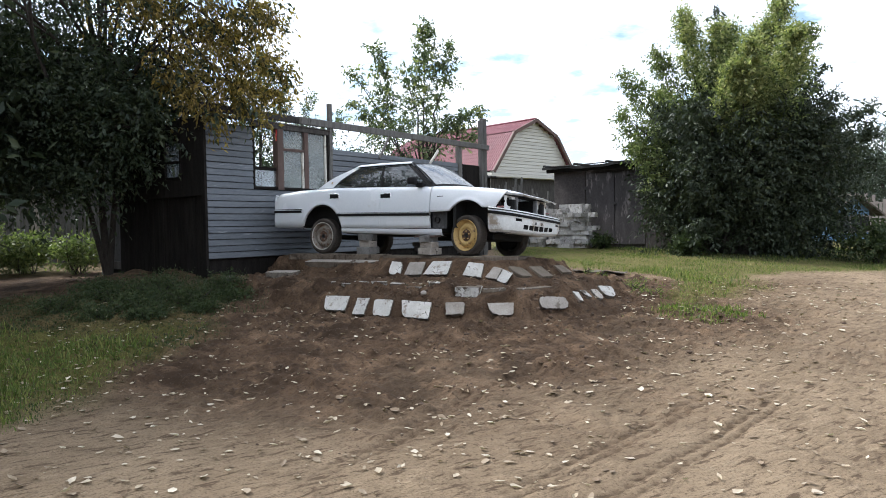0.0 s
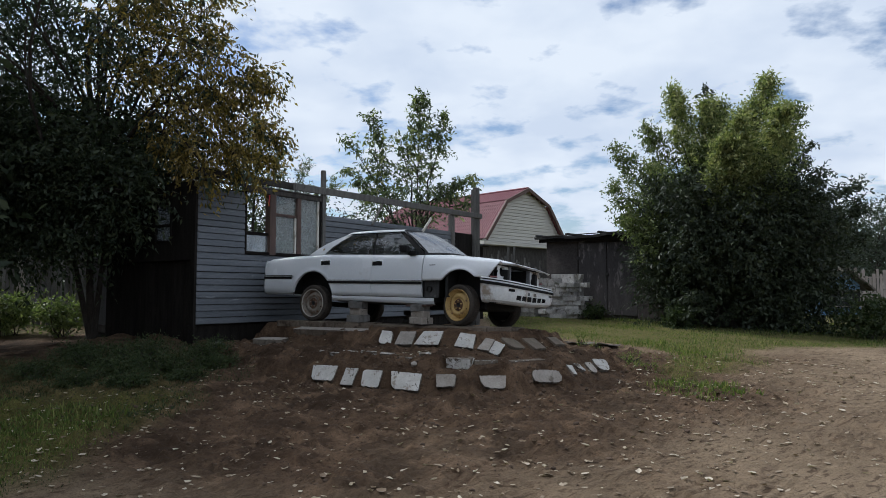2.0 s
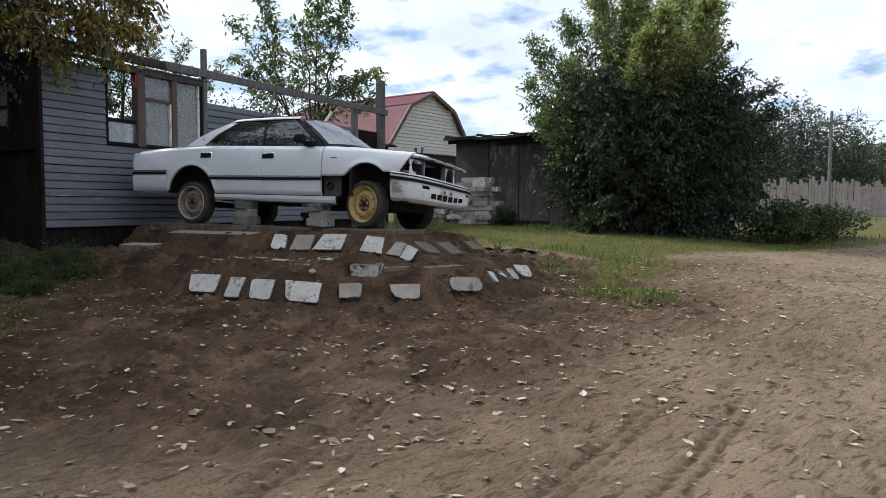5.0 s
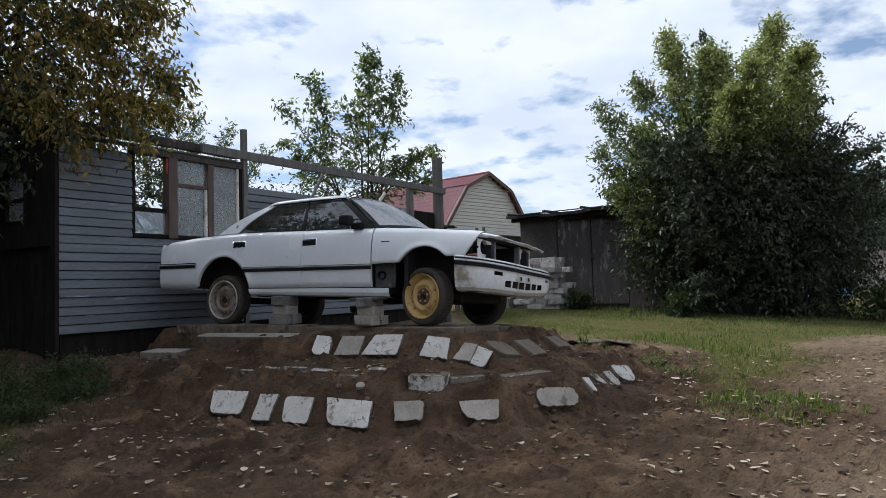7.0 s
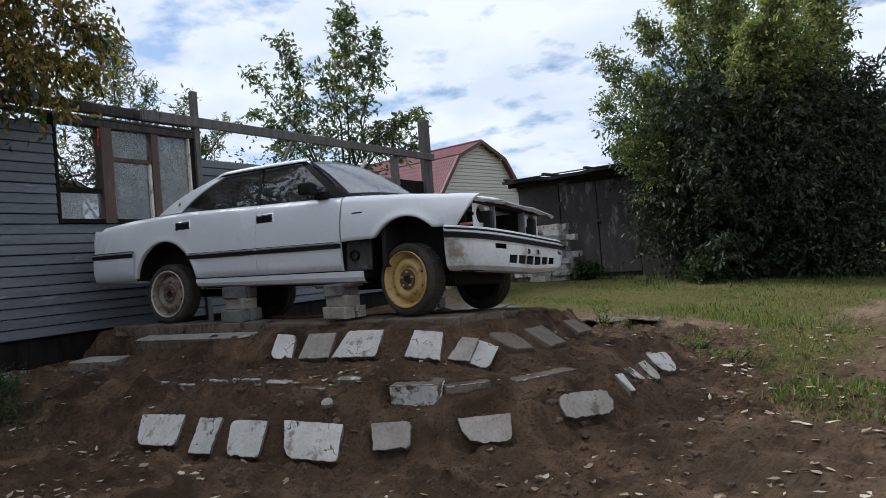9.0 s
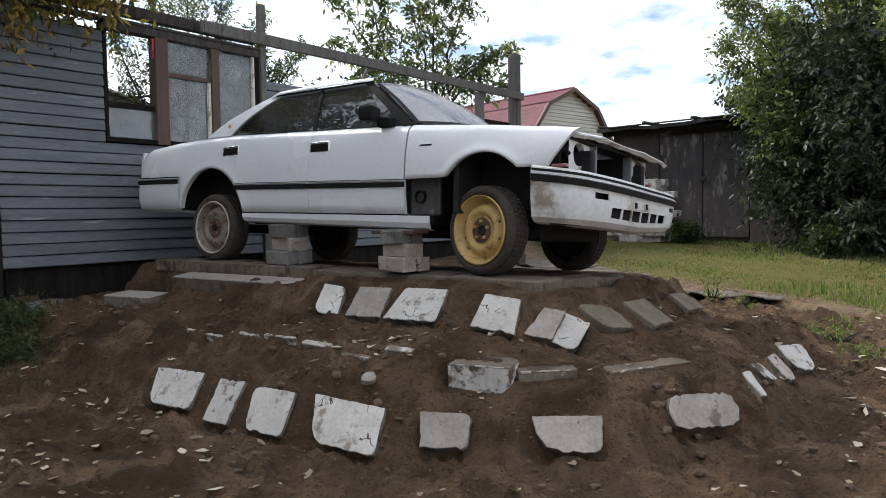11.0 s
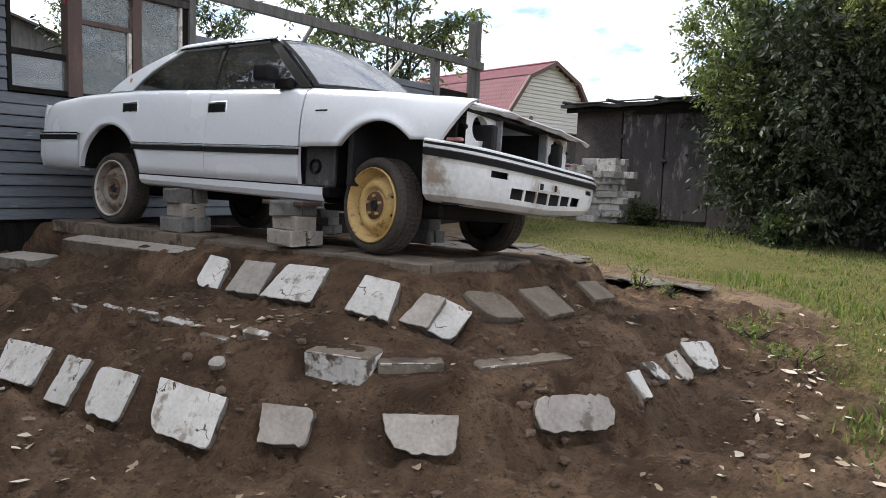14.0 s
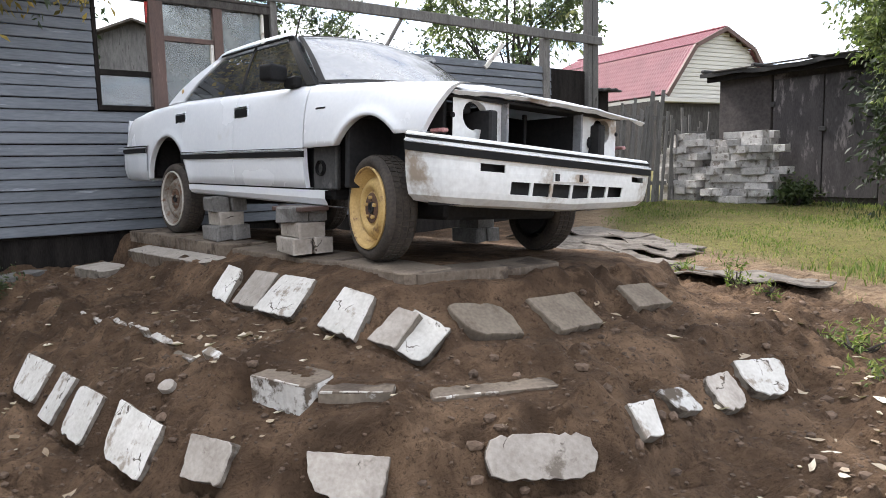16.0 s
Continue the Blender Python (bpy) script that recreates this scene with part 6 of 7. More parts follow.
rnd = random.Random(11)
SPREAD = [brick_mesh("brick", 0.36 + 0.03 * (k % 3), 0.20, 0.116, 40 + k) for k in range(6)]
for ox, wide, courses, label in ((-0.17, 0.86, 10, "leaning uneven stack of pale grey bricks"), (0.88, 1.0, 10, "stack of pale grey bricks by the shed")):
    o = SHED_O + SHED_D * ox - SHED_N * 0.55
    o.z = height_at(o.x, o.y) - 0.01
    pile = root("brick_stack", Matrix.Translation(o) @ Matrix.Rotation(math.atan2(SHED_D.y, SHED_D.x), 4, "Z"), label, "brick stack", "brick stacks")
    drift = 0.0
    for k in range(courses):
        top = k / (courses - 1)
        drift = 0.6 * drift + rnd.uniform(-0.07, 0.07)
        left = -wide / 2 + drift + (0.30 * max(0.0, top - 0.72) / 0.28 if ox < 0 else 0.22 * max(0.0, top - 0.8) / 0.2)
        right = wide / 2 + drift - (0.12 * max(0.0, top - 0.7) / 0.3 if ox < 0 else 0.0)
        for row in range(2):
            x = left + rnd.uniform(-0.06, 0.06)
            while x < right - 0.07:
                side_on = rnd.random() < 0.30
                w = 0.20 if side_on else 0.37
                if rnd.random() > 0.05 + 0.05 * (k > courses - 3):
                    turn = (math.pi / 2 if side_on else 0.0) + rnd.uniform(-0.16, 0.16)
                    share("brick", SPREAD[rnd.randrange(6)], Matrix.Translation((x + w / 2, -0.14 + 0.26 * row + rnd.uniform(-0.06, 0.06), 0.119 * k)) @ Matrix.Rotation(turn, 4, "Z") @ Matrix.Rotation(rnd.uniform(-0.025, 0.025), 4, "Y"), pile)
                x += w + rnd.uniform(0.0, 0.04)


def picket_fence(name, a, b, z_off, h, step, width, material, label, lean=0.03, seed=3, cat="fence", lean_by=0.0):
    d = Vector((b[0] - a[0], b[1] - a[1], 0))
    n = int(d.length / step)
    yaw = math.atan2(d.y, d.x)
    fence = root(name, Matrix.Translation((a[0], a[1], 0)) @ Matrix.Rotation(yaw, 4, "Z"), label, cat)
    rnd = random.Random(seed)
    meshes = []
    for k in range(4):
        hh = h * (1 - 0.06 * k)
        bm = box_bm(-width / 2, width / 2, -0.011, 0.011, 0, hh, 0.003)
        for v in bm.verts:
            if v.co.z > hh * 0.8:
                v.co.x *= 0.8 if k % 2 else 1.0
                v.co.z += 0.05 * (1 - abs(v.co.x) / width) - 0.03 * (k == 2) * (v.co.x > 0)
        me = bpy.data.meshes.new("picket")
        bm.to_mesh(me); bm.free()
        me.materials.append(material)
        meshes.append(me)
    for k in range(n):
        s = k * step
        p = Vector((a[0], a[1], 0)) + d.normalized() * s
        z = height_at(p.x, p.y) + z_off
        share("picket", meshes[rnd.randrange(4)], Matrix.Translation((s, rnd.uniform(-0.01, 0.01), z + rnd.uniform(-0.05, 0.03))) @ Matrix.Rotation(lean_by + rnd.uniform(-lean, lean), 4, "Y") @ Matrix.Diagonal((rnd.uniform(0.75, 1.1), 1, rnd.uniform(0.93, 1.05), 1)), fence)
    z = height_at((a[0] + b[0]) / 2, (a[1] + b[1]) / 2) + z_off
    for zz in (0.35, h * 0.75):
        part("rail", box_bm(0, d.length, 0.02, 0.07, z + zz, z + zz + 0.07, 0.005), material, fence)
    return fence


picket_fence("picket_fence", (1.45, 19.05), (2.32, 19.82), -0.05, 2.0, 0.10, 0.085, M_GREYWOOD, "tall weathered grey paling fence beside the shed", 0.05, 4, lean_by=0.07)
picket_fence("picket_fence", (2.36, 19.95), (3.2, 20.68), -0.05, 1.62, 0.088, 0.07, M_GREYWOOD, "uneven weathered picket fence beside the shed", 0.06, 5)
picket_fence("board_fence", (-15.5, 17.8), (-6.6, 16.6), -0.05, 1.75, 0.135, 0.12, M_GREYWOOD, "old grey board fence behind the bushes", 0.03, 6)
picket_fence("board_fence", (17.5, 33.0), (42.0, 37.0), -0.05, 2.0, 0.2, 0.19, M_PALEBOARD, "pale brown board fence across the road", 0.01, 8)

fence_post = root("fence_post", Matrix.Translation((-9.65, 16.75, height_at(-9.65, 16.75) - 0.1)), "pale upright board by the old fence", "post")
part("board", box_bm(-0.09, 0.09, -0.02, 0.02, 0, 1.95, 0.006), M_GREYSTONE, fence_post)

leanto_m = Matrix.Translation((1.12, 18.75, 0)) @ Matrix.Rotation(math.atan2(1.75, 1.85), 4, "Z")
leanto = root("lean_to", leanto_m, "dark board lean-to with a ragged felt roof", "lean-to")
part("wall", box_bm(-0.6, 0.36, 0.10, 0.20, 0.6, 2.96, 0.01), M_DARKWOOD, leanto)
part("wall", box_bm(0.30, 0.36, 0.20, 1.3, 0.6, 2.96, 0.01), M_DARKWOOD, leanto)
part("roof", thicken(grid_mesh(40, 6, lambda u, v: (-0.8 + 1.3 * u, -0.06 + 1.5 * v, 2.98 + 0.12 * v + 0.014 * math.sin(u * 50) + 0.01 * math.sin(u * 17 + v * 9))), 0.03), M_FELT, leanto)

# ---------------------------------------------------------------- far house with a red mansard roof
RIDGE = Vector((-0.68, 0.733, 0)).normalized()
GABLE = Vector((RIDGE.y, -RIDGE.x, 0))
FAR_M = Matrix((GABLE, RIDGE, Vector((0, 0, 1)))).transposed().to_4x4()
FAR_M.translation = Vector((6.55, 50.6, 0))
far_house = root("house", FAR_M, "cream-clad house with a red metal mansard roof", "house")
HW, EAVE, KINK, APEX, LONG = 4.5, 5.35, 8.12, 9.16, 12.5
SECT = ((-HW, EAVE), (-HW * 0.52, KINK), (0, APEX), (HW * 0.52, KINK), (HW, EAVE))
wall_bm = bmesh.new()
for y in (0.0, LONG):
    wall_bm.faces.new([wall_bm.verts.new((x, y, z)) for x, z in SECT[::1]] + [wall_bm.verts.new((HW, y, 1.0)), wall_bm.verts.new((-HW, y, 1.0))])
for x in (-HW, HW):
    wall_bm.faces.new([wall_bm.verts.new(p) for p in ((x, 0, 1.0), (x, LONG, 1.0), (x, LONG, EAVE), (x, 0, EAVE))])
part("wall", wall_bm, M_CREAM, far_house)
for k in range(17):
    z = 5.3 + 0.235 * k
    w = HW - 0.12 if z < EAVE else (HW - (z - EAVE) / (KINK - EAVE) * HW * 0.48 if z < KINK else HW * 0.52 * (APEX - z) / (APEX - KINK)) - 0.1
    if w > 0.2:
        part("cladding_board", box_bm(-w, w, -0.05, -0.005, z, z + 0.20, 0.012), M_CREAM, far_house)
for (x0, z0), (x1, z1) in zip(SECT, SECT[1:]):
    d = Vector((x1 - x0, 0, z1 - z0))
    nrm = Vector((-d.z, 0, d.x)).normalized()
    n_rows = int(d.length / 0.35)

    def tile(u, v, x0=x0, z0=z0, d=d, nrm=nrm, n_rows=n_rows):
        s = v * d.length
        step = 0.035 * (1 - (s / 0.35) % 1) if v < 1 else 0
        o = 0.10 + 0.03 * math.sin(u * 64 * 2 * math.pi) + step
        p = Vector((x0, 0, z0)) + d * v + nrm * o
        return (p.x, -0.35 + (LONG + 0.7) * u, p.z)
    part("roof", grid_mesh(385, n_rows * 3 + 1, tile), M_REDROOF, far_house, "red metal-tile roof slope")
    bm = box_bm(0, d.length, -0.45, -0.33, -0.10, 0.14, 0.01, m=Matrix.Translation((x0, 0, z0)) @ Matrix.Rotation(-math.atan2(d.z, d.x), 4, "Y"))
    part("bargeboard", bm, M_TRIM, far_house)
part("eaves_board", box_bm(-HW - 0.35, HW + 0.35, -0.5, -0.1, EAVE - 0.35, EAVE - 0.12, 0.02), M_CREAM, far_house)
# Eaves shade painted as a dark skin over the lower walls.
part("lower_wall", box_bm(-HW + 0.02, HW - 0.02, -0.03, -0.002, 1.0, EAVE - 0.36, 0.004), M_OLDWOOD, far_house, "lower storey darkened for the shade under the eaves")
part("lower_wall", box_bm(-HW - 0.03, -HW - 0.002, 0.0, LONG, 1.0, EAVE - 0.20, 0.004), M_OLDWOOD, far_house, "lower storey darkened for the shade under the eaves")
part("ridge_cap", box_bm(-0.15, 0.15, -0.35, LONG + 0.35, APEX + 0.08, APEX + 0.2, 0.04), M_REDROOF, far_house)

# far right: white gabled house, blue hut, poles and wires
def small_house(x, y, yaw, w, l, eave, apex, wall_mat, roof_mat, label):
    z0 = height_at(x, y) - 0.3
    h = root("house", Matrix.Translation((x, y, z0)) @ Matrix.Rotation(radians(yaw), 4, "Z"), label, "house")
    bm = bmesh.new()
    for yy in (0, l):
        bm.faces.new([bm.verts.new(p) for p in ((-w / 2, yy, 0), (w / 2, yy, 0), (w / 2, yy, eave), (0, yy, apex), (-w / 2, yy, eave))])
    for xx in (-w / 2, w / 2):
        bm.faces.new([bm.verts.new(p) for p in ((xx, 0, 0), (xx, l, 0), (xx, l, eave), (xx, 0, eave))])
    part("wall", bm, wall_mat, h)
    for s in (-1, 1):
        bm = grid_mesh(24, 2, lambda u, v, s=s: (s * (w / 2 + 0.35) * (1 - v), -0.4 + (l + 0.8) * u, eave - 0.25 + (apex - eave + 0.3) * v + 0.02 * math.sin(u * 60)))
        part("roof", thicken(bm, 0.06), roof_mat, h)
    for xx in (-w / 4, w / 4):
        wnd = part("window", box_bm(xx - 0.45, xx + 0.45, -0.04, 0.02, eave * 0.4, eave * 0.82, 0.01), M_GREYSTONE, h)
        part("pane", box_bm(xx - 0.38, xx + 0.38, -0.05, -0.041, eave * 0.43, eave * 0.79), M_VOID, wnd)
    return h


small_house(40.0, 48.0, -10, 9, 10, 3.0, 5.4, M_WHITEWASH, M_SLATE, "pale gabled house beyond the far fence")
small_house(-12.94, 25.31, 28.8, 8.4, 6.0, 4.15, 5.55, M_GREYWOOD, M_SLATE, "grey gabled house behind the open house")
small_house(15.0, 26.0, 12, 1.7, 2.5, 1.5, 2.0, M_BLUE, M_SLATE, "small faded blue hut behind the tree")


def pole(x, y, h, label):
    z = height_at(x, y)
    ob = root("utility_pole", Matrix.Translation((x, y, z - 0.2)), label, "utility pole")
    bm = bmesh.new()
    bmesh.ops.create_cone(bm, cap_ends=True, segments=10, radius1=0.09, radius2=0.06, depth=h, matrix=Matrix.Translation((0, 0, h / 2)))
    part("pole", bm, M_GREYWOOD, ob)
    part("crossarm", box_bm(-0.6, 0.6, -0.05, 0.05, h - 0.6, h - 0.48, 0.01), M_GREYWOOD, ob)
    for x_ in (-0.5, 0.0, 0.5):
        bm = revolve([(0, 0.0), (0.02, 0.04), (0.1, 0.03), (0.14, 0.0)], 8)
        bmesh.ops.transform(bm, matrix=Matrix.Translation((x_, 0, h - 0.48)) @ Matrix.Rotation(radians(90), 4, "X"), verts=bm.verts)
        part("insulator", bm, M_WHITEWASH, ob)
    return ob


pole(21.8, 30.0, 5.0, "grey wooden utility pole by the road")
pole(46.0, 30.0, 8.0, "grey wooden utility pole by the road")
wire = bpy.data.curves.new("overhead_wire", "CURVE")
wire.dimensions, wire.bevel_depth = "3D", 0.012
sp = wire.splines.new("POLY")
sp.points.add(20)
for k in range(21):
    u = k / 20
    sp.points[k].co = (21.8 + 24.2 * u, 30.0, height_at(21.8, 30) + 4.4 + 3.0 * u - 3.2 * u * (1 - u), 1)
wire.materials.append(M_RUBBER)
tagged(new("overhead_wire", wire), "thin sagging overhead wire between the poles", "wire")

# ---------------------------------------------------------------- plants
def limb_mesh(segments, n=7):
    """Tapered tubes along lists of (point, radius)."""
    verts, faces = [], []
    for line in segments:
        prev = None
        for k, (p, r) in enumerate(line):
            q = line[min(k + 1, len(line) - 1)][0] - line[max(k - 1, 0)][0]
            q = q.normalized() if q.length else Vector((0, 0, 1))
            a = q.orthogonal().normalized()
            b = q.cross(a)
            ring = []
            for j in range(n):
                t = 2 * math.pi * j / n
                ring.append(len(verts))
                verts.append(p + (a * math.cos(t) + b * math.sin(t)) * r)
            if prev:
                for j in range(n):
                    faces.append((prev[j], prev[(j + 1) % n], ring[(j + 1) % n], ring[j]))
            prev = ring
    return verts, faces


def limb(rnd, a, b, r0, r1, bend=0.15, n=6):
    a, b = Vector(a), Vector(b)
    d = b - a
    side = Vector((rnd.uniform(-1, 1), rnd.uniform(-1, 1), rnd.uniform(-0.3, 0.5))) * d.length * bend
    return [(a + d * (k / n) + side * math.sin(math.pi * k / n), r0 + (r1 - r0) * k / n) for k in range(n + 1)]


def leaves_on(name, base, way, per_shoot, leaf, material, parent, g, spread, droop, label, width):
    """Folded leaves along shoots that start at base and grow along way."""
    shoots = len(base)
    length = spread * (0.5 + 0.9 * g.random((shoots, 1)))
    t = (np.arange(per_shoot) + g.random((shoots, per_shoot))) / per_shoot
    pos = base[:, None] + way[:, None] * (length[:, None] * t[..., None]) - np.array([0, 0, 1.0]) * (droop * length[:, None] * (t ** 2)[..., None]) * 0.6
    pos = pos + g.normal(size=pos.shape) * 0.05 * spread
    pos = pos.reshape(-1, 3)
    n = len(pos)
    out = np.repeat(way, per_shoot, 0) * 0.4 + g.normal(size=(n, 3)) * 0.65 - np.array([0, 0, droop])
    out /= np.linalg.norm(out, axis=1, keepdims=True)
    nrm = g.normal(size=(n, 3)) + np.array([0, 0, 0.9])
    sid = np.cross(out, nrm)
    sid /= np.linalg.norm(sid, axis=1, keepdims=True)
    fold = np.cross(sid, out)
    L = (leaf * (0.6 + 0.8 * g.random(n)))[:, None]
    W = L * width
    p0, p3 = pos, pos + out * L
    mid = pos + out * L * 0.45
    p1, p2 = mid + sid * W * 0.5 + fold * W * 0.18, mid - sid * W * 0.5 + fold * W * 0.18
    verts = np.stack([p0, p1, p3, p2], 1).reshape(-1, 3)
    i = np.arange(n)[:, None] * 4
    faces = np.concatenate([i + np.array([[0, 1, 2]]), i + np.array([[0, 2, 3]])], 1).reshape(-1, 3)
    me = bpy.data.meshes.new(name)
    me.vertices.add(len(verts)); me.vertices.foreach_set("co", verts.astype(np.float32).ravel())
    me.loops.add(faces.size); me.loops.foreach_set("vertex_index", faces.astype(np.int32).ravel())
    me.polygons.add(len(faces)); me.polygons.foreach_set("loop_start", np.arange(0, faces.size, 3, dtype=np.int32))
    me.update(calc_edges=True)
    me.materials.append(material)
    ob = new(name, me)
    if parent is not None:
        ob.parent = parent
    if label:
        ob["label"] = label
    return ob


def leaf_cloud(name, centres, shoots, per_shoot, leaf, material, parent, seed, up=0.6, spread=0.55, droop=0.35, label="", width=0.42, shell=0.55):
    """A crown of leafy shoots that grow from ellipsoid clumps (x, y, z, rx, ry, rz, weight), each shoot carrying folded leaves."""
    g = np.random.default_rng(seed)
    c = np.array(centres, float)
    w = c[:, 6] * c[:, 3] * c[:, 4] * c[:, 5]
    pick = g.choice(len(c), shoots, p=w / w.sum())
    v = g.normal(size=(shoots, 3))
    v /= np.linalg.norm(v, axis=1, keepdims=True)
    rad = (shell + (1 - shell) * g.random((shoots, 1))) * (0.82 + 0.36 * g.random((shoots, 1)))
    base = c[pick, :3] + v * c[pick, 3:6] * rad
    way = v * 0.75 + np.array([0, 0, up]) + g.normal(size=(shoots, 3)) * 0.35
    way /= np.linalg.norm(way, axis=1, keepdims=True)
    return leaves_on(name, base, way, per_shoot, leaf, material, parent, g, spread, droop, label, width)


def bough_leaves(name, boughs, shoots, per_shoot, leaf, material, parent, seed, up=0.5, spread=0.4, droop=0.4, label="", width=0.40, start=0.1):
    """Leafy shoots along boughs (foot, tip, radius): wide at the middle, thinning to a pointed plume at the tip."""
    g = np.random.default_rng(seed)
    a = np.array([b[0] for b in boughs], float); d = np.array([b[1] for b in boughs], float) - a
    r = np.array([b[2] for b in boughs], float)
    w = np.linalg.norm(d, axis=1) * r
    pick = g.choice(len(r), shoots, p=w / w.sum())
    s = start + (1 - start) * g.random((shoots, 1)) ** 0.85
    v = g.normal(size=(shoots, 3))
    v /= np.linalg.norm(v, axis=1, keepdims=True)
    taper = np.minimum(1.0, s / 0.3) * (1 - s) ** 0.75 + 0.06
    along = d / np.linalg.norm(d, axis=1, keepdims=True)
    base = a[pick] + d[pick] * s + v * r[pick][:, None] * taper * g.random((shoots, 1)) ** 0.4
    way = along[pick] * (0.35 + 0.5 * s) + v * 0.7 + np.array([0, 0, up]) + g.normal(size=(shoots, 3)) * 0.25
    way /= np.linalg.norm(way, axis=1, keepdims=True)
    return leaves_on(name, base, way, per_shoot, leaf, material, parent, g, spread, droop, label, width)


def tree(x, y, label, clumps, trunks, crowns, seed, sunk=0.15, boughs=()):
    """A tree in world measures: trunks lead from its foot to given heads, limbs from the trunks into the clumps."""
    z = height_at(x, y)
    t = root("tree", Matrix.Translation((x, y, z - sunk)), label, "tree")
    rnd = random.Random(seed)
    lines = []
    heads = []
    for hx, hy, hz, r in trunks:
        lines.append(limb(rnd, (0, 0, 0), (hx, hy, hz), r, r * 0.45, 0.06, 8))
        heads.append((Vector((hx, hy, hz)), r * 0.45, lines[-1]))
    for c in clumps:
        h = min(heads, key=lambda k: (k[0] - Vector(c[:3])).length)
        start, r = h[2][rnd.randrange(4, 8)]
        lines.append(limb(rnd, start, c[:3], r * 0.8, 0.012, 0.12))
        for _ in range(4):
            e = Vector(c[:3]) + Vector((rnd.uniform(-1, 1) * c[3], rnd.uniform(-1, 1) * c[4], rnd.uniform(-0.5, 1) * c[5])) * 0.8
            lines.append(limb(rnd, lines[-1][rnd.randrange(2, 5)][0] if len(lines[-1]) > 5 else c[:3], e, 0.018, 0.005, 0.15, 5))
    for a, b, r in boughs:
        h = min(heads, key=lambda k: (k[0] - Vector(a)).length)
        foot, fr = h[2][rnd.randrange(3, 8)]
        lines.append(limb(rnd, foot, a, fr * 0.7, 0.022, 0.08))
        lines.append(limb(rnd, a, b, 0.022, 0.004, 0.05))
    v, f = limb_mesh(lines)
    mesh_part("trunk", v, f, M_BARK, t, "", True)
    for nm, args in crowns:
        (bough_leaves if "boughs" in args else leaf_cloud)(parent=t, **args)
    return t


# broad maple on the grass beside the shed: a dense heart and pointed boughs all round
rnd = random.Random(71)
HEART = [(-0.3, 0, 2.3, 2.0, 1.8, 1.7, 1), (0.85, 0, 1.9, 1.5, 1.5, 1.5, 1), (0.2, 0.1, 3.6, 1.3, 1.2, 0.9, 1), (-1.4, 0.1, 2.9, 0.8, 0.9, 0.8, 0.6), (-1.7, -0.3, 1.2, 0.8, 0.8, 0.8, 0.8), (0.6, -0.5, 0.9, 1.6, 1.1, 0.8, 0.8)]
TIPS = ((0.75, 6.15), (0.25, 5.5), (-0.3, 5.65), (-0.85, 5.5), (-1.65, 5.75), (-2.25, 5.05), (-2.85, 4.6), (-3.1, 3.6), (-2.95, 2.8), (-2.55, 1.8), (-2.1, 0.9), (1.45, 5.5), (1.8, 4.6), (1.9, 3.7), (2.15, 2.7))
MAPLE = []
for k, (tx, tz) in enumerate(TIPS):
    ty = rnd.uniform(-0.5, 0.5)
    MAPLE.append(((tx * 0.5, ty, tz * 0.52), (tx, ty, tz), 0.62))
    for side in (-1, 1):
        q = rnd.uniform(0.68, 0.86) * (0.85 if tx > 1 else 1.0)
        MAPLE.append(((tx * 0.4, side * 0.7, tz * 0.45), (tx * q + rnd.uniform(-0.4, 0.4), side * rnd.uniform(1.2, 2.0), tz * q + 0.1), 0.6))
SPARSE = [((1.6, 0, 2.8), (3.2, 0.1, 3.75), 0.30), ((1.8, 0.2, 2.4), (3.25, 0.2, 3.1), 0.30), ((1.7, -0.2, 1.9), (2.9, -0.2, 2.3), 0.35), ((-0.2, 0, 4.6), (-0.75, 0, 6.0), 0.12)]
# Top and left boughs get brighter leaf colour for sun, the rest darker.
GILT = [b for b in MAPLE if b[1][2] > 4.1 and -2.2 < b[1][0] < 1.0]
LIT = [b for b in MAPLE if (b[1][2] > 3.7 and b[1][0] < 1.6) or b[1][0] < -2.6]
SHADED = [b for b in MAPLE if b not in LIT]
tree(7.5, 17.4, "dense green ash-leaved maple with yellowing tips", HEART[:4], ((-0.9, 0.1, 2.6, 0.10), (0.2, 0, 3.2, 0.12), (1.1, 0.1, 2.4, 0.09), (-0.3, -0.2, 2.4, 0.08)),
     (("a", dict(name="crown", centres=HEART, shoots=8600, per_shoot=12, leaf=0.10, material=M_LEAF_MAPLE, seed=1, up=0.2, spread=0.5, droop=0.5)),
      ("b", dict(name="crown", boughs=LIT, shoots=4300, per_shoot=12, leaf=0.086, material=M_LEAF_SUNTONE, seed=2, up=0.5, spread=0.38, droop=0.6, label="leafy boughs in a sun-brightened leaf colour")),
      ("e", dict(name="crown", boughs=SHADED, shoots=1500, per_shoot=12, leaf=0.11, material=M_LEAF_MAPLE, seed=20, up=0.4, spread=0.36, droop=0.6, label="leafy boughs in a shade-dark leaf colour")),
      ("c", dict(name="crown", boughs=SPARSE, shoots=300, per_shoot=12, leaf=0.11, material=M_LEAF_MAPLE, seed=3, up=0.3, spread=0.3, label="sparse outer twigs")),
      ("d", dict(name="crown", boughs=GILT, shoots=2400, per_shoot=12, leaf=0.084, material=M_LEAF_GILT, seed=4, up=0.6, spread=0.42, start=0.5, label="yellowing leaves at the top, brightened for sun"))), 1, boughs=MAPLE + SPARSE)

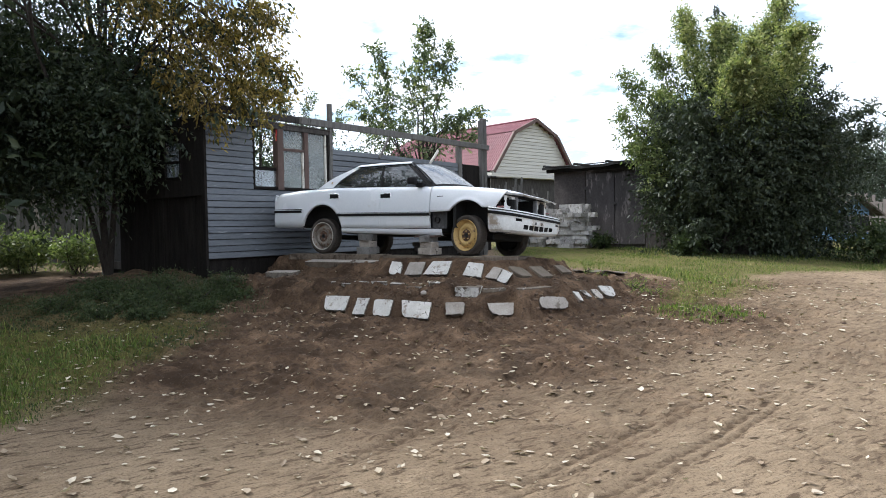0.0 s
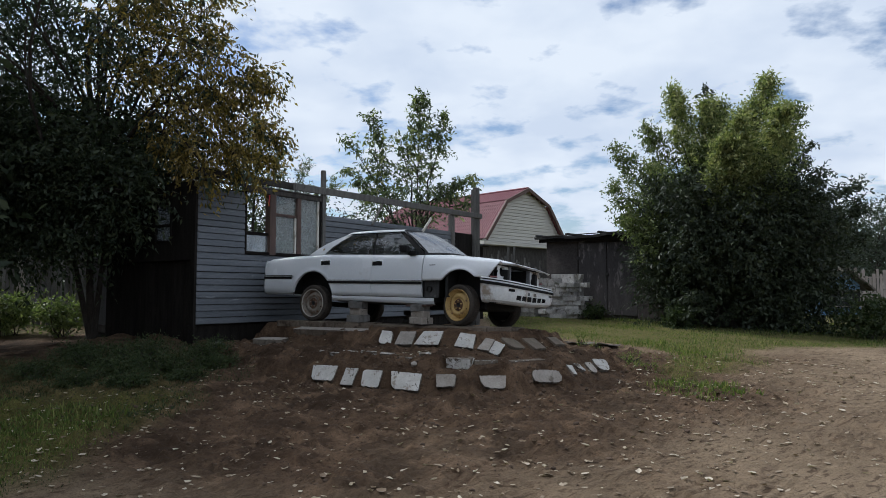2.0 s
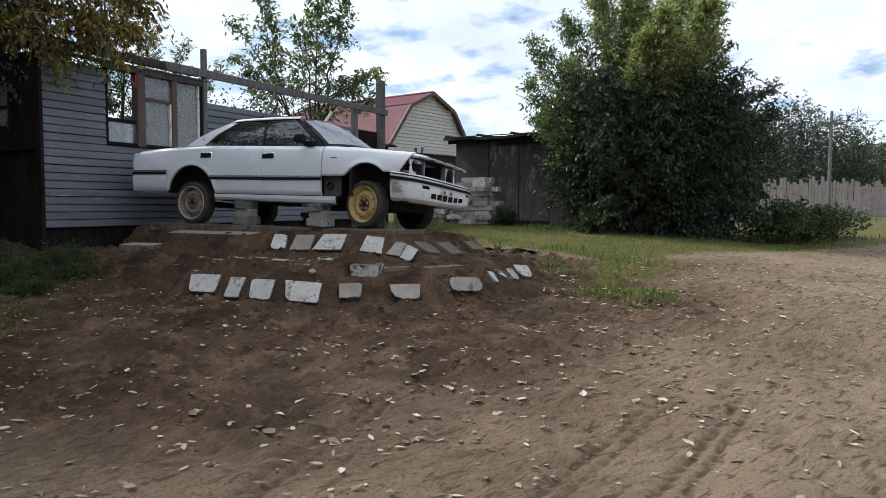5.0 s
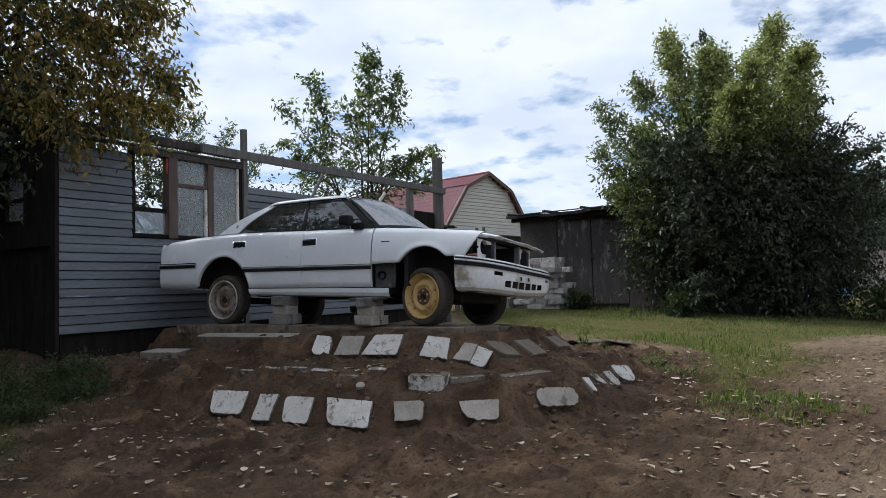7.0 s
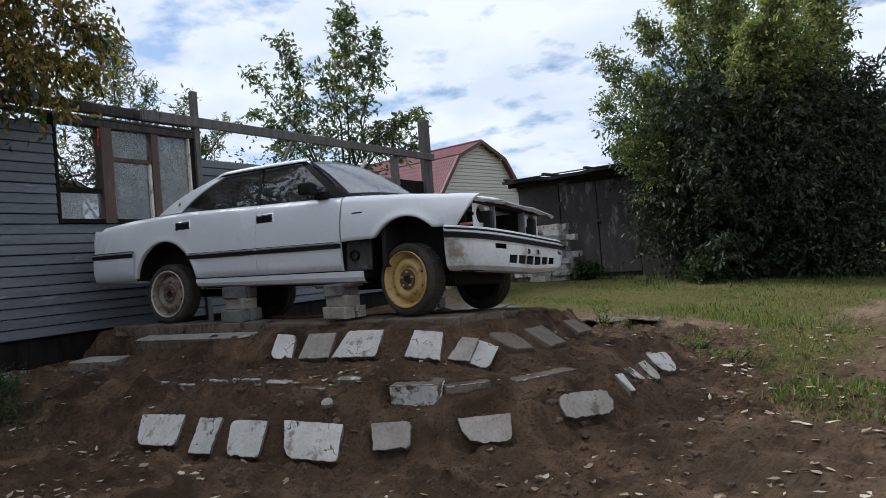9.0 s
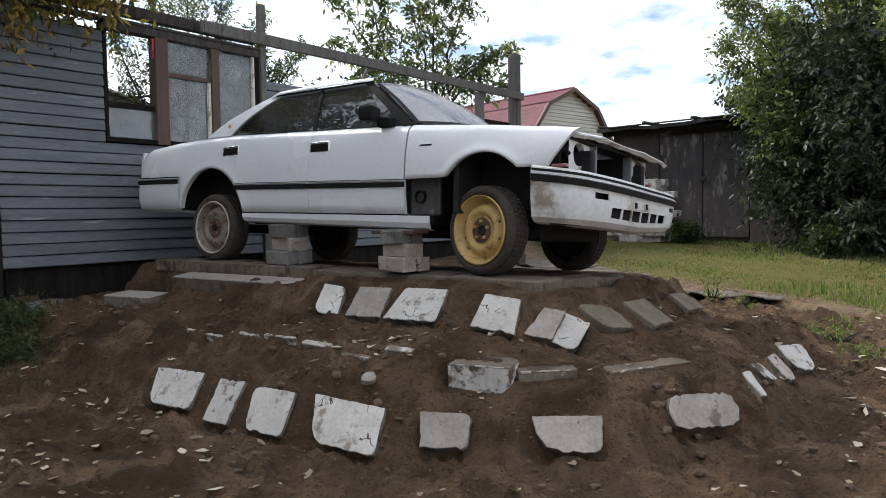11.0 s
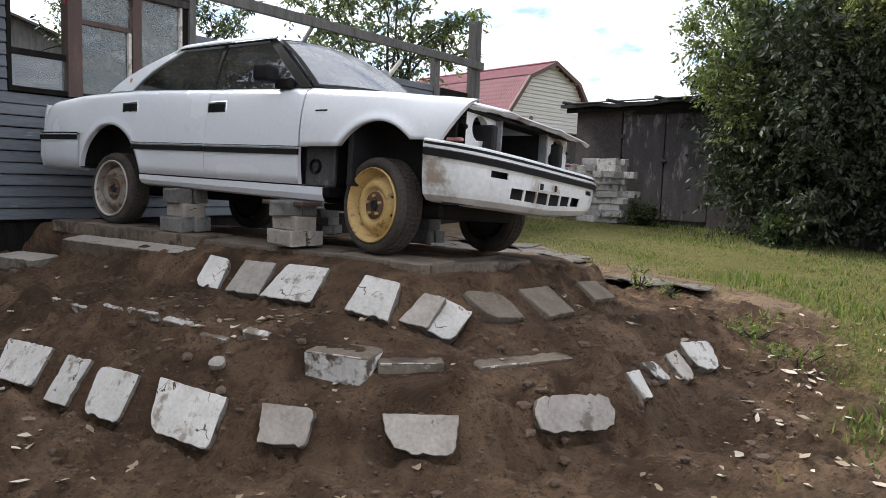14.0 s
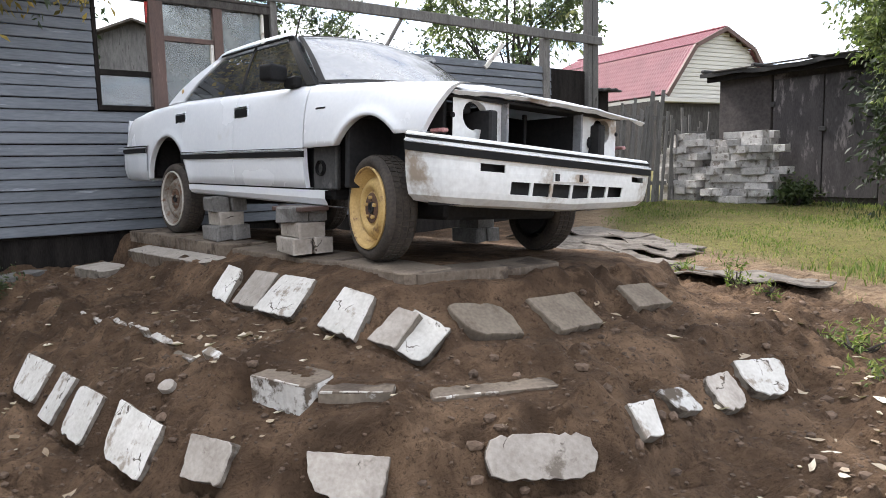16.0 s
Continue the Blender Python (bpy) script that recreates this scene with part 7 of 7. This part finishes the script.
# slender tree behind the open frame
MID = [(-0.3, 0, 3.2, 1.2, 0.9, 0.6, 1), (0.1, 0, 3.7, 0.8, 0.6, 0.5, 0.8)]
MID_BOUGHS = [((0.05, 0, 3.4), (0.17, 0, 6.5), 0.58), ((0.35, 0, 4.0), (0.85, 0.1, 5.9), 0.36), ((-0.1, 0.1, 4.0), (-0.45, 0.1, 5.3), 0.30), ((-0.7, 0, 3.2), (-1.25, 0, 5.9), 0.36), ((-0.9, 0, 3.6), (-2.0, 0.1, 5.3), 0.22), ((-0.9, 0, 3.3), (-1.95, 0, 4.3), 0.28),
              ((0.5, 0, 3.4), (1.7, 0, 4.1), 0.24), ((0.6, 0, 3.2), (1.6, 0.1, 3.4), 0.26), ((0.3, -0.2, 3.3), (1.2, -0.3, 3.9), 0.3)]
tree(-0.55, 20.3, "slender green maple behind the house frame", MID, ((-0.3, 0, 2.8, 0.08), (0.1, 0, 3.4, 0.07)),
     (("a", dict(name="crown", centres=MID, shoots=190, per_shoot=12, leaf=0.11, material=M_LEAF_ASH, seed=5, up=0.4, spread=0.45, droop=0.5)),
      ("b", dict(name="crown", boughs=MID_BOUGHS, shoots=520, per_shoot=12, leaf=0.12, material=M_LEAF_ASH, seed=6, up=0.25, spread=0.36, droop=0.6)),
      ("c", dict(name="crown", boughs=MID_BOUGHS, shoots=70, per_shoot=12, leaf=0.13, material=M_LEAF_GILT, seed=7, up=0.35, spread=0.36, droop=0.6))), 5, boughs=MID_BOUGHS)
LOWB = [(0, 0, 2.2, 1.6, 1.0, 1.0, 1), (1.5, 0.5, 2.0, 1.2, 0.8, 0.8, 1), (-1.4, 0, 2.6, 0.9, 0.8, 0.9, 1)]
tree(-2.2, 19.4, "thicket of thin green saplings behind the house", LOWB, ((0.2, 0, 1.6, 0.04), (1.0, 0.2, 1.5, 0.03), (-0.9, 0, 1.8, 0.04)),
     (("a", dict(name="crown", centres=LOWB, shoots=260, per_shoot=12, leaf=0.09, material=M_LEAF_MAPLE, seed=8, up=0.8, spread=0.7, shell=0.3)),), 8)
BACK = [(0, 0, 2.9, 0.8, 0.7, 0.6, 1), (1.1, 0.2, 2.9, 0.6, 0.5, 0.5, 1), (-0.7, 0, 2.7, 0.6, 0.5, 0.5, 1)]
BACK_BOUGHS = [((0, 0, 2.6), (0.05, 0, 5.0), 0.75), ((0.3, 0, 2.7), (0.6, 0.1, 4.2), 0.35), ((-0.3, 0, 2.7), (-0.55, 0, 4.3), 0.35), ((0.8, 0, 2.6), (1.25, 0, 3.9), 0.3), ((1.2, 0.1, 2.6), (1.9, 0.1, 3.5), 0.3), ((-0.7, 0, 2.6), (-1.2, 0, 3.8), 0.3)]
tree(-4.3, 16.9, "feathery green tree inside the open house", BACK, ((0, 0, 3.2, 0.06), (0.6, 0.1, 2.6, 0.04)),
     (("a", dict(name="crown", centres=BACK, shoots=160, per_shoot=12, leaf=0.085, material=M_LEAF_MAPLE, seed=9, up=0.6, spread=0.4)),
      ("b", dict(name="crown", boughs=BACK_BOUGHS, shoots=820, per_shoot=12, leaf=0.075, material=M_LEAF_ASH, seed=10, up=0.8, spread=0.3, width=0.3))), 9, boughs=BACK_BOUGHS)

# big dark tree over the house corner, partly turned amber
# Overhead and camera-side clumps are added mainly to shade the ground on the left.
LEFT = [(-0.2, -0.2, 3.3, 2.0, 1.5, 1.0, 1.2), (-1.9, 0, 3.5, 1.7, 1.5, 1.3, 1.2), (0.3, -0.4, 4.7, 1.5, 1.3, 1.0, 0.45), (-2.0, 0, 5.4, 1.8, 1.4, 1.1, 0.65), (-3.6, 0.4, 4.2, 1.4, 1.4, 1.7, 0.8), (0.0, 0, 6.3, 1.4, 1.3, 1.0, 0.65), (-1.3, -0.5, 2.4, 1.5, 0.9, 0.8, 1.3), (0.9, -0.4, 3.5, 0.8, 0.7, 0.7, 0.45),
        (-2.8, 0, 7.0, 1.7, 1.5, 1.0, 0.55), (-0.9, -0.2, 7.9, 1.7, 1.5, 1.0, 0.5), (0.9, 0, 7.4, 1.0, 1.0, 0.8, 0.35), (-4.6, 0.5, 6.0, 1.3, 1.3, 1.3, 0.5),
        (0.6, -2.6, 6.2, 1.5, 1.3, 0.6, 0.35), (-1.6, -2.8, 5.4, 1.7, 1.4, 0.7, 0.4), (-3.6, -2.2, 4.6, 1.6, 1.4, 0.9, 0.6), (-0.4, -4.2, 6.8, 1.7, 1.3, 0.6, 0.35), (-3.4, -0.3, 2.3, 1.5, 1.0, 0.9, 1.1), (-0.3, -0.9, 1.9, 1.2, 0.6, 0.5, 1.4), (1.1, -1.2, 2.7, 0.6, 0.5, 0.6, 1.0), (0.6, -1.0, 2.7, 0.9, 0.5, 0.7, 2.0)]
EDGE = [((0.6, -0.5, 5.0), (2.7, -0.9, 6.3), 0.5), ((0.9, -0.6, 4.6), (2.5, -1.0, 5.4), 0.5), ((1.2, -0.6, 4.2), (3.3, -0.9, 4.75), 0.34), ((1.0, -0.7, 4.0), (2.7, -0.9, 4.2), 0.55), ((1.2, -0.6, 3.8), (3.25, -0.7, 3.3), 0.5), ((1.1, -0.8, 3.6), (2.3, -1.0, 2.95), 0.5), ((0.4, -0.6, 5.6), (2.2, -0.9, 7.0), 0.5), ((0.2, -0.6, 6.0), (1.5, -0.8, 7.8), 0.5), ((0.2, -0.9, 5.2), (1.6, -1.3, 5.9), 0.5), ((0.2, -0.9, 4.6), (1.5, -1.4, 4.6), 0.55),
        ((1.7, -1.1, 4.4), (3.1, -1.2, 3.0), 0.62), ((2.0, -1.1, 4.7), (3.5, -1.0, 3.5), 0.6), ((1.5, -1.2, 4.0), (2.5, -1.4, 2.8), 0.55), ((1.7, -1.1, 5.3), (3.3, -1.1, 4.4), 0.6)]
TWIG = [((1.95, -0.95, 3.0), (2.32, -1.10, 2.35), 0.05), ((2.25, -0.95, 2.9), (2.55, -0.95, 2.5), 0.07)]
tree(-6.1, 12.9, "large shady tree with dark green and amber leaves", LEFT, ((0.5, -0.3, 3.4, 0.06), (-0.8, 0, 3.4, 0.06), (0.1, 0.1, 4.4, 0.075)),
     (("a", dict(name="crown", centres=[(*c[:6], c[6] * (1.7 if c[2] < 3.6 else 0.5 if c[1] < -2 else 1.05)) for c in LEFT], shoots=9500, per_shoot=12, leaf=0.10, material=M_LEAF_DARK, seed=11, up=0.2, spread=0.5, droop=0.6, shell=0.35)),
      ("b", dict(name="crown", boughs=EDGE, start=0.12, shoots=1500, per_shoot=12, leaf=0.088, material=M_LEAF_GOLD, seed=12, up=0.0, spread=0.36, droop=0.8, label="amber autumn leaves")),
      ("c", dict(name="crown", boughs=EDGE, shoots=230, per_shoot=12, leaf=0.095, material=M_LEAF_DARK, seed=13, up=0.0, spread=0.4, droop=0.8)),
      ("d", dict(name="crown", boughs=TWIG, shoots=18, per_shoot=6, leaf=0.07, material=M_LEAF_DARK, seed=14, up=-0.8, spread=0.12, droop=0.9, label="thin hanging twigs"))), 11, boughs=EDGE + TWIG)

# trees closing the yard behind, and those along the road
def far_tree(x, y, h, w, seed, material, label, shoots=700, leaf=0.2):
    rnd = random.Random(seed)
    c = [(rnd.uniform(-0.35, 0.35) * w, rnd.uniform(-0.3, 0.3) * w, h * (0.42 + 0.09 * k) + rnd.uniform(-0.2, 0.2), w * rnd.uniform(0.28, 0.5) * (1 - 0.08 * k), w * 0.4 * (1 - 0.08 * k), h * 0.14, 1) for k in range(6)]
    c.append((0, 0, h * 0.3, w * 0.5, w * 0.45, h * 0.18, 0.8))
    return tree(x, y, label, c, ((0, 0, h * 0.6, 0.03 * h), (0.15 * w, 0, h * 0.5, 0.018 * h)), (("a", dict(name="crown", centres=c, shoots=shoots, per_shoot=11, leaf=leaf, material=material, seed=seed, up=0.4, spread=0.09 * h + 0.2)),), seed)


for x, y, h, w, s in ((-9.5, 21.5, 2.2, 3.0, 21), (-14.0, 20.5, 3.6, 4.5, 22), (-19.0, 22.0, 4.2, 5.0, 23), (-18.5, 27.0, 4.2, 5.0, 24), (-24.0, 17.0, 4.5, 5, 25), (-6.5, 25.0, 3.6, 3.5, 26)):
    far_tree(x, y, h, w, s, M_LEAF_DARK, "dense dark bushy tree behind the yard fence", 700, 0.16)
# Unseen trees, added to block light from the left and show in windows.
for x, y, h, w, s in ((-9.5, 1.0, 9.0, 6.0, 61), (-8.9, 9.5, 8.5, 5.0, 65), (-10.5, -5.5, 9.0, 6.0, 62), (-4.0, -11.0, 8.0, 6.0, 63), (-15.0, 6.0, 10.0, 7.0, 64)):
    far_tree(x, y, h, w, s, M_LEAF_DARK, "dark leafy tree out of view, added for shade and reflections", 1500, 0.22)
for x, y, h, w, s in ((22.0, 37.8, 5.2, 3.2, 31), (24.6, 38.6, 6.4, 3.2, 32), (27.2, 39.6, 6.8, 3.4, 33), (27.0, 47.0, 6.5, 4.5, 34), (19.8, 37.5, 4.4, 2.8, 35), (33.0, 50.0, 7.0, 5.0, 36), (30.5, 41.0, 6.0, 3.8, 37), (34.0, 43.0, 6.4, 4.2, 38)):
    far_tree(x, y, h, w, s, M_LEAF_FAR, "hazy grey-green tree along the road", 700, 0.17)
woods_c = [(x, 95 + 12 * math.sin(x * 0.13), 3.0, 7, 5, 3.4 + 1.2 * math.sin(x * 0.7), 1) for x in range(-120, 150, 9)]
woods = leaf_cloud("far_woods", woods_c, 5200, 6, 1.1, M_LEAF_FAR, None, 77, 0.4, 2.0)
tagged(woods, "hazy belt of far woods", "woods", kind="stuff")

# shrubs
def shrub(x, y, h, w, seed, label, material=M_WEED, shoots=260, leaf=0.085, slim=0.5):
    s = root("shrub", Matrix.Translation((x, y, height_at(x, y) - 0.03)), label, "shrub", "shrubs")
    rnd = random.Random(seed)
    lines = [limb(rnd, (rnd.uniform(-0.1, 0.1) * w, rnd.uniform(-0.1, 0.1) * w, 0), (rnd.uniform(-0.4, 0.4) * w, rnd.uniform(-0.4, 0.4) * w, h * rnd.uniform(0.5, 0.95)), 0.012, 0.004, 0.1) for _ in range(9)]
    v, f = limb_mesh(lines, 5)
    mesh_part("stem", v, f, M_BARK, s)
    leaf_cloud("foliage", [(0, 0, h * 0.5, w * 0.42, w * 0.42, h * 0.42, 1), (w * 0.2, 0.1, h * 0.7, w * 0.25, w * 0.25, h * 0.25, 1), (-w * 0.2, 0, h * 0.35, w * 0.3, w * 0.3, h * 0.3, 1)], shoots, 10, leaf, material, s, seed, 0.8, min(0.3, 0.7 * h), 0.3, "", slim, 0.3)
    return s


for k, (x, y, h, w, n) in enumerate(((-8.6, 14.6, 0.85, 1.3, 320), (-9.8, 14.2, 1.5, 1.9, 560), (-11.3, 14.6, 1.6, 2.1, 560), (-7.3, 14.1, 0.75, 0.9, 170), (-12.8, 13.5, 1.2, 2.0, 360), (-3.35, 10.75, 0.25, 0.8, 260), (-4.2, 10.5, 0.30, 0.9, 300),
                                     (2.45, 12.02, 0.20, 0.20, 20), (2.62, 11.72, 0.13, 0.18, 14), (2.95, 10.85, 0.13, 0.44, 30), (3.02, 10.35, 0.15, 0.52, 38), (2.15, 12.75, 0.13, 0.2, 14), (5.6, 16.2, 0.38, 0.6, 130), (9.6, 15.6, 0.9, 1.6, 320), (10.8, 16.4, 0.8, 1.8, 320), (12.2, 17.4, 0.7, 2.0, 300), (4.25, 18.75, 0.34, 0.5, 80))):
    # The first five shrubs take the brighter leaf colour for sunlight.
    shrub(x, y, h, w, 200 + k, "low green weeds and leafy shrub", M_LEAF_SUNTONE if k < 5 else M_GRASS if 6 < k < 12 else M_WEED, n, 0.045 if 4 < k < 12 else 0.085, 0.25 if 4 < k < 12 else 0.5)

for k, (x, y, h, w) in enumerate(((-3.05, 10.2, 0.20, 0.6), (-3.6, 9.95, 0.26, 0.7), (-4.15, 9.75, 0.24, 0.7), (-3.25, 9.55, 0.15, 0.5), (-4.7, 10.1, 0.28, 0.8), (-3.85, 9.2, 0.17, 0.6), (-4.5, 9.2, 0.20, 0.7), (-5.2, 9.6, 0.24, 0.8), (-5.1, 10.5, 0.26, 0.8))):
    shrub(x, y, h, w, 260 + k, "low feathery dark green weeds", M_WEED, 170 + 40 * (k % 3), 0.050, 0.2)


# grass, one sheet of blades
def scatter(count, box, amount, seed):
    g = np.random.default_rng(seed)
    pts = np.stack([g.uniform(box[0], box[1], count), g.uniform(box[2], box[3], count)], 1)
    keep = g.random(count) < amount(pts[:, 0], pts[:, 1])
    return pts[keep], g


def blades(name, pts, g, h0, h1, material, label, width=0.006):
    n = len(pts)
    z = np.array([surface_at(x, y) for x, y in pts])
    patch = 0.55 + 0.45 * np.sin(pts[:, 0] * 1.9 + 1.3 * np.sin(pts[:, 1] * 1.1)) * np.sin(pts[:, 1] * 1.6 + 0.5)
    h = (h0 + (h1 - h0) * g.random(n) ** 2) * (0.45 + 0.75 * patch)
    a = g.uniform(0, 2 * np.pi, n)
    side = np.stack([np.cos(a), np.sin(a), np.zeros(n)], 1) * (width * (1 + h / 0.12))[:, None]
    b = g.uniform(0, 2 * np.pi, n)
    lean = np.stack([np.cos(b), np.sin(b), np.zeros(n)], 1) * (h * g.uniform(0.1, 0.75, n))[:, None]
    p = np.concatenate([pts, (z - 0.01)[:, None]], 1)
    mid = p + lean * 0.35 + np.array([0, 0, 1]) * (h * 0.6)[:, None]
    tip = p + lean + np.array([0, 0, 1]) * h[:, None]
    verts = np.stack([p - side, p + side, mid + side * 0.7, mid - side * 0.7, tip], 1).reshape(-1, 3)
    i = np.arange(n)[:, None] * 5
    tri = np.concatenate([i + np.array([[0, 1, 2]]), i + np.array([[0, 2, 3]]), i + np.array([[3, 2, 4]])], 1).reshape(-1, 3)
    me = bpy.data.meshes.new(name)
    me.vertices.add(len(verts)); me.vertices.foreach_set("co", verts.astype(np.float32).ravel())
    me.loops.add(tri.size); me.loops.foreach_set("vertex_index", tri.astype(np.int32).ravel())
    me.polygons.add(len(tri)); me.polygons.foreach_set("loop_start", np.arange(0, tri.size, 3, dtype=np.int32))
    me.update(calc_edges=True)
    me.materials.append(material)
    return tagged(new(name, me), label, "grass", kind="stuff")


# Sun and shade put into blade colour: bright grass here, dark weeds elsewhere.
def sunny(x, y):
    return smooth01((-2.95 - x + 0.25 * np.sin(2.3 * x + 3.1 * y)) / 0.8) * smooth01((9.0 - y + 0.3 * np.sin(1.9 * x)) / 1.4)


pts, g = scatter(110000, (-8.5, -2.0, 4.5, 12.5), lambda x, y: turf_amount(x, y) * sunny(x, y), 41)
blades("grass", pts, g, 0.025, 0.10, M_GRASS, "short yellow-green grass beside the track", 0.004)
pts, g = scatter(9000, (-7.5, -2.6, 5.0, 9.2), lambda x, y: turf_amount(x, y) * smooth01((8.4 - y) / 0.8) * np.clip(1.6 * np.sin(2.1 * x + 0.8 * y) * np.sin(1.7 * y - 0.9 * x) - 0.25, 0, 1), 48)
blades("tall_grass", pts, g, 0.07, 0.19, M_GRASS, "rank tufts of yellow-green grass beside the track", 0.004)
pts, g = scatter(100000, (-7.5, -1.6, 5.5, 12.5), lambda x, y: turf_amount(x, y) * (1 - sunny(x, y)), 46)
blades("weeds", pts, g, 0.015, 0.055, M_WEED, "dark rank weeds in front of the house, tone also for shade", 0.004)
pts, g = scatter(200000, (1.0, 11.5, 8.6, 21.0), lambda x, y: turf_amount(x, y) * np.clip(0.62 + 0.6 * np.sin(1.1 * x + 2.3 * y) * np.sin(2.7 * x - 0.8 * y) + 0.3 * np.sin(5.3 * x + 4.1 * y), 0.12, 1), 42)
blades("grass", pts, g, 0.012, 0.058, M_GRASS, "short yellow-green grass behind the mound", 0.0045)
pts, g = scatter(3600, (2.2, 5.2, 8.6, 13.4), lambda x, y: turf_amount(x, y) * (np.sin(x * 1.3 + y * 0.7) > -0.2), 43)
blades("tall_grass", pts, g, 0.05, 0.17, M_GRASS, "taller tufts of grass at the road edge", 0.004)
pts, g = scatter(5200, (-5.2, -2.5, 9.4, 11.6), lambda x, y: 0.8 * (mound_distance(x, y)[0] > 1.0) * smooth01((x + 5.4) / 0.6), 44)
blades("weeds", pts, g, 0.03, 0.12, M_WEED, "rank weeds at the foot of the house", 0.002)
# The maple's ground shadow is carried by these dark blades.
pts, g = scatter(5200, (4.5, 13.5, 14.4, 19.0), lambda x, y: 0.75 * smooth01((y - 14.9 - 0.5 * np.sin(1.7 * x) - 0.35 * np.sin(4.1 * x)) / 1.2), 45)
blades("tall_grass", pts, g, 0.04, 0.16, M_WEED, "tall grass under the maple, its shade in the dark colour", 0.004)

pts, g = scatter(2600, (1.6, 4.2, 11.0, 15.0), lambda x, y: 0.8 * (mound_distance(x, y)[0] > 1.3) * (1 - turf_amount(x, y)) * np.clip(1.5 * np.sin(3.1 * x + 1.2 * y) * np.sin(2.3 * y - x) + 0.1, 0, 1), 49)
blades("weeds", pts, g, 0.02, 0.09, M_GRASS, "sparse grass on the bare strip by the sheets", 0.0035)
pts, g = scatter(4200, (2.4, 4.3, 8.2, 10.0), lambda x, y: smooth01((0.75 - np.hypot((x - 3.35) / 1.0, (y - 9.15) / 0.85) + 0.12 * np.sin(9 * x) * np.sin(7 * y)) / 0.35), 47)
blades("weeds", pts, g, 0.03, 0.11, M_GRASS, "low green weeds at the road edge", 0.006)

# fallen leaves and clods
def litter(name, count, box, seed, size, material, label, amount):
    pts, g = scatter(count, box, amount, seed)
    n = len(pts)
    z = np.array([surface_at(x, y) for x, y in pts]) + 0.008
    p = np.concatenate([pts, z[:, None]], 1)
    a = g.uniform(0, 2 * np.pi, n)
    out = np.stack([np.cos(a), np.sin(a), g.normal(0, 0.10, n)], 1)
    sid = np.stack([-np.sin(a), np.cos(a), g.normal(0, 0.12, n)], 1)
    L = (size * (0.45 + g.random(n)))[:, None]
    W = L * g.uniform(0.35, 0.75, n)[:, None]
    lift = np.array([0, 0, 1.0]) * (L * g.uniform(0.0, 0.30, n)[:, None])
    wob = lambda: 1 + g.uniform(-0.4, 0.3, (n, 1))
    ring = [p - out * L * 0.5 * wob() + lift * 0.3, p - out * L * 0.15 + sid * W * 0.5 * wob() + lift * wob(), p + out * L * 0.25 * wob() + sid * W * 0.35 * wob() + lift * 0.6, p + out * L * 0.6 * wob() + lift * 1.1 * wob(), p + out * L * 0.2 - sid * W * 0.45 * wob() + lift * wob(), p - out * L * 0.2 * wob() - sid * W * 0.42 * wob() + lift * 0.7]
    verts = np.stack(ring + [p], 1).reshape(-1, 3)
    i = np.arange(n)[:, None] * 7
    tri = np.concatenate([i + np.array([[k, (k + 1) % 6, 6]]) for k in range(6)], 1).reshape(-1, 3)
    me = bpy.data.meshes.new(name)
    me.from_pydata(verts.tolist(), [], tri.tolist())
    me.materials.append(material)
    return tagged(new(name, me), label, "fallen leaves", kind="stuff")


def litter_amount(x, y):
    d = mound_distance(x, y)[0]
    clump = 0.5 + 0.5 * np.sin(x * 1.7 + 2 * np.sin(y * 0.9)) * np.sin(y * 2.1 + x * 0.6)
    return np.clip((0.25 + 0.75 * clump) * np.where(d < 0.05, 0.0, np.where(d < 1.2, 0.30, 1.0)), 0, 1)


litter("fallen_leaves", 7600, (-5.0, 10.0, 1.5, 11.5), 51, 0.058, M_LITTER, "pale dry leaves scattered over the ground", litter_amount)
litter("leaf_heap", 48, (-0.9, 0.4, 9.3, 10.4), 52, 0.06, M_LITTER, "dry leaves caught on the terrace", lambda x, y: 1.0 * (np.abs(mound_distance(x, y)[0] - 0.45) < 0.2))

rnd = random.Random(61)
ico = bmesh.new()
bmesh.ops.create_icosphere(ico, subdivisions=1, radius=1.0)
ico_v, ico_f = [v.co.copy() for v in ico.verts], [tuple(v.index for v in f.verts) for f in ico.faces]
ico.free()
cv, cf_ = [], []
count = 0
while count < 6500:
    x, y = rnd.uniform(-4.5, 7), rnd.uniform(3.5, 11.5)
    d = float(mound_distance(np.array(x), np.array(y))[0])
    if d < 0.05 or rnd.random() > float(soil_amount(np.array(x), np.array(y))) ** 2 or (d > 1.6 and rnd.random() < 0.6):
        continue
    r = rnd.uniform(0.004, 0.011) * (rnd.uniform(1.6, 3.2) if rnd.random() < 0.12 else 1)
    z = surface_at(x, y)
    b = len(cv)
    sx, sy, sz = rnd.uniform(0.8, 1.4), rnd.uniform(0.8, 1.3), rnd.uniform(0.55, 0.9)
    for v in ico_v:
        k = r * rnd.uniform(0.75, 1.25)
        cv.append((x + v.x * k * sx, y + v.y * k * sy, z + (v.z + 0.2) * k * sz))
    cf_ += [(b + i, b + j, b + k) for i, j, k in ico_f]
    count += 1
clods = mesh_part("soil_clods", cv, cf_, M_CLOD)
tagged(clods, "loose clods of dark soil and grit", "clods", kind="stuff")
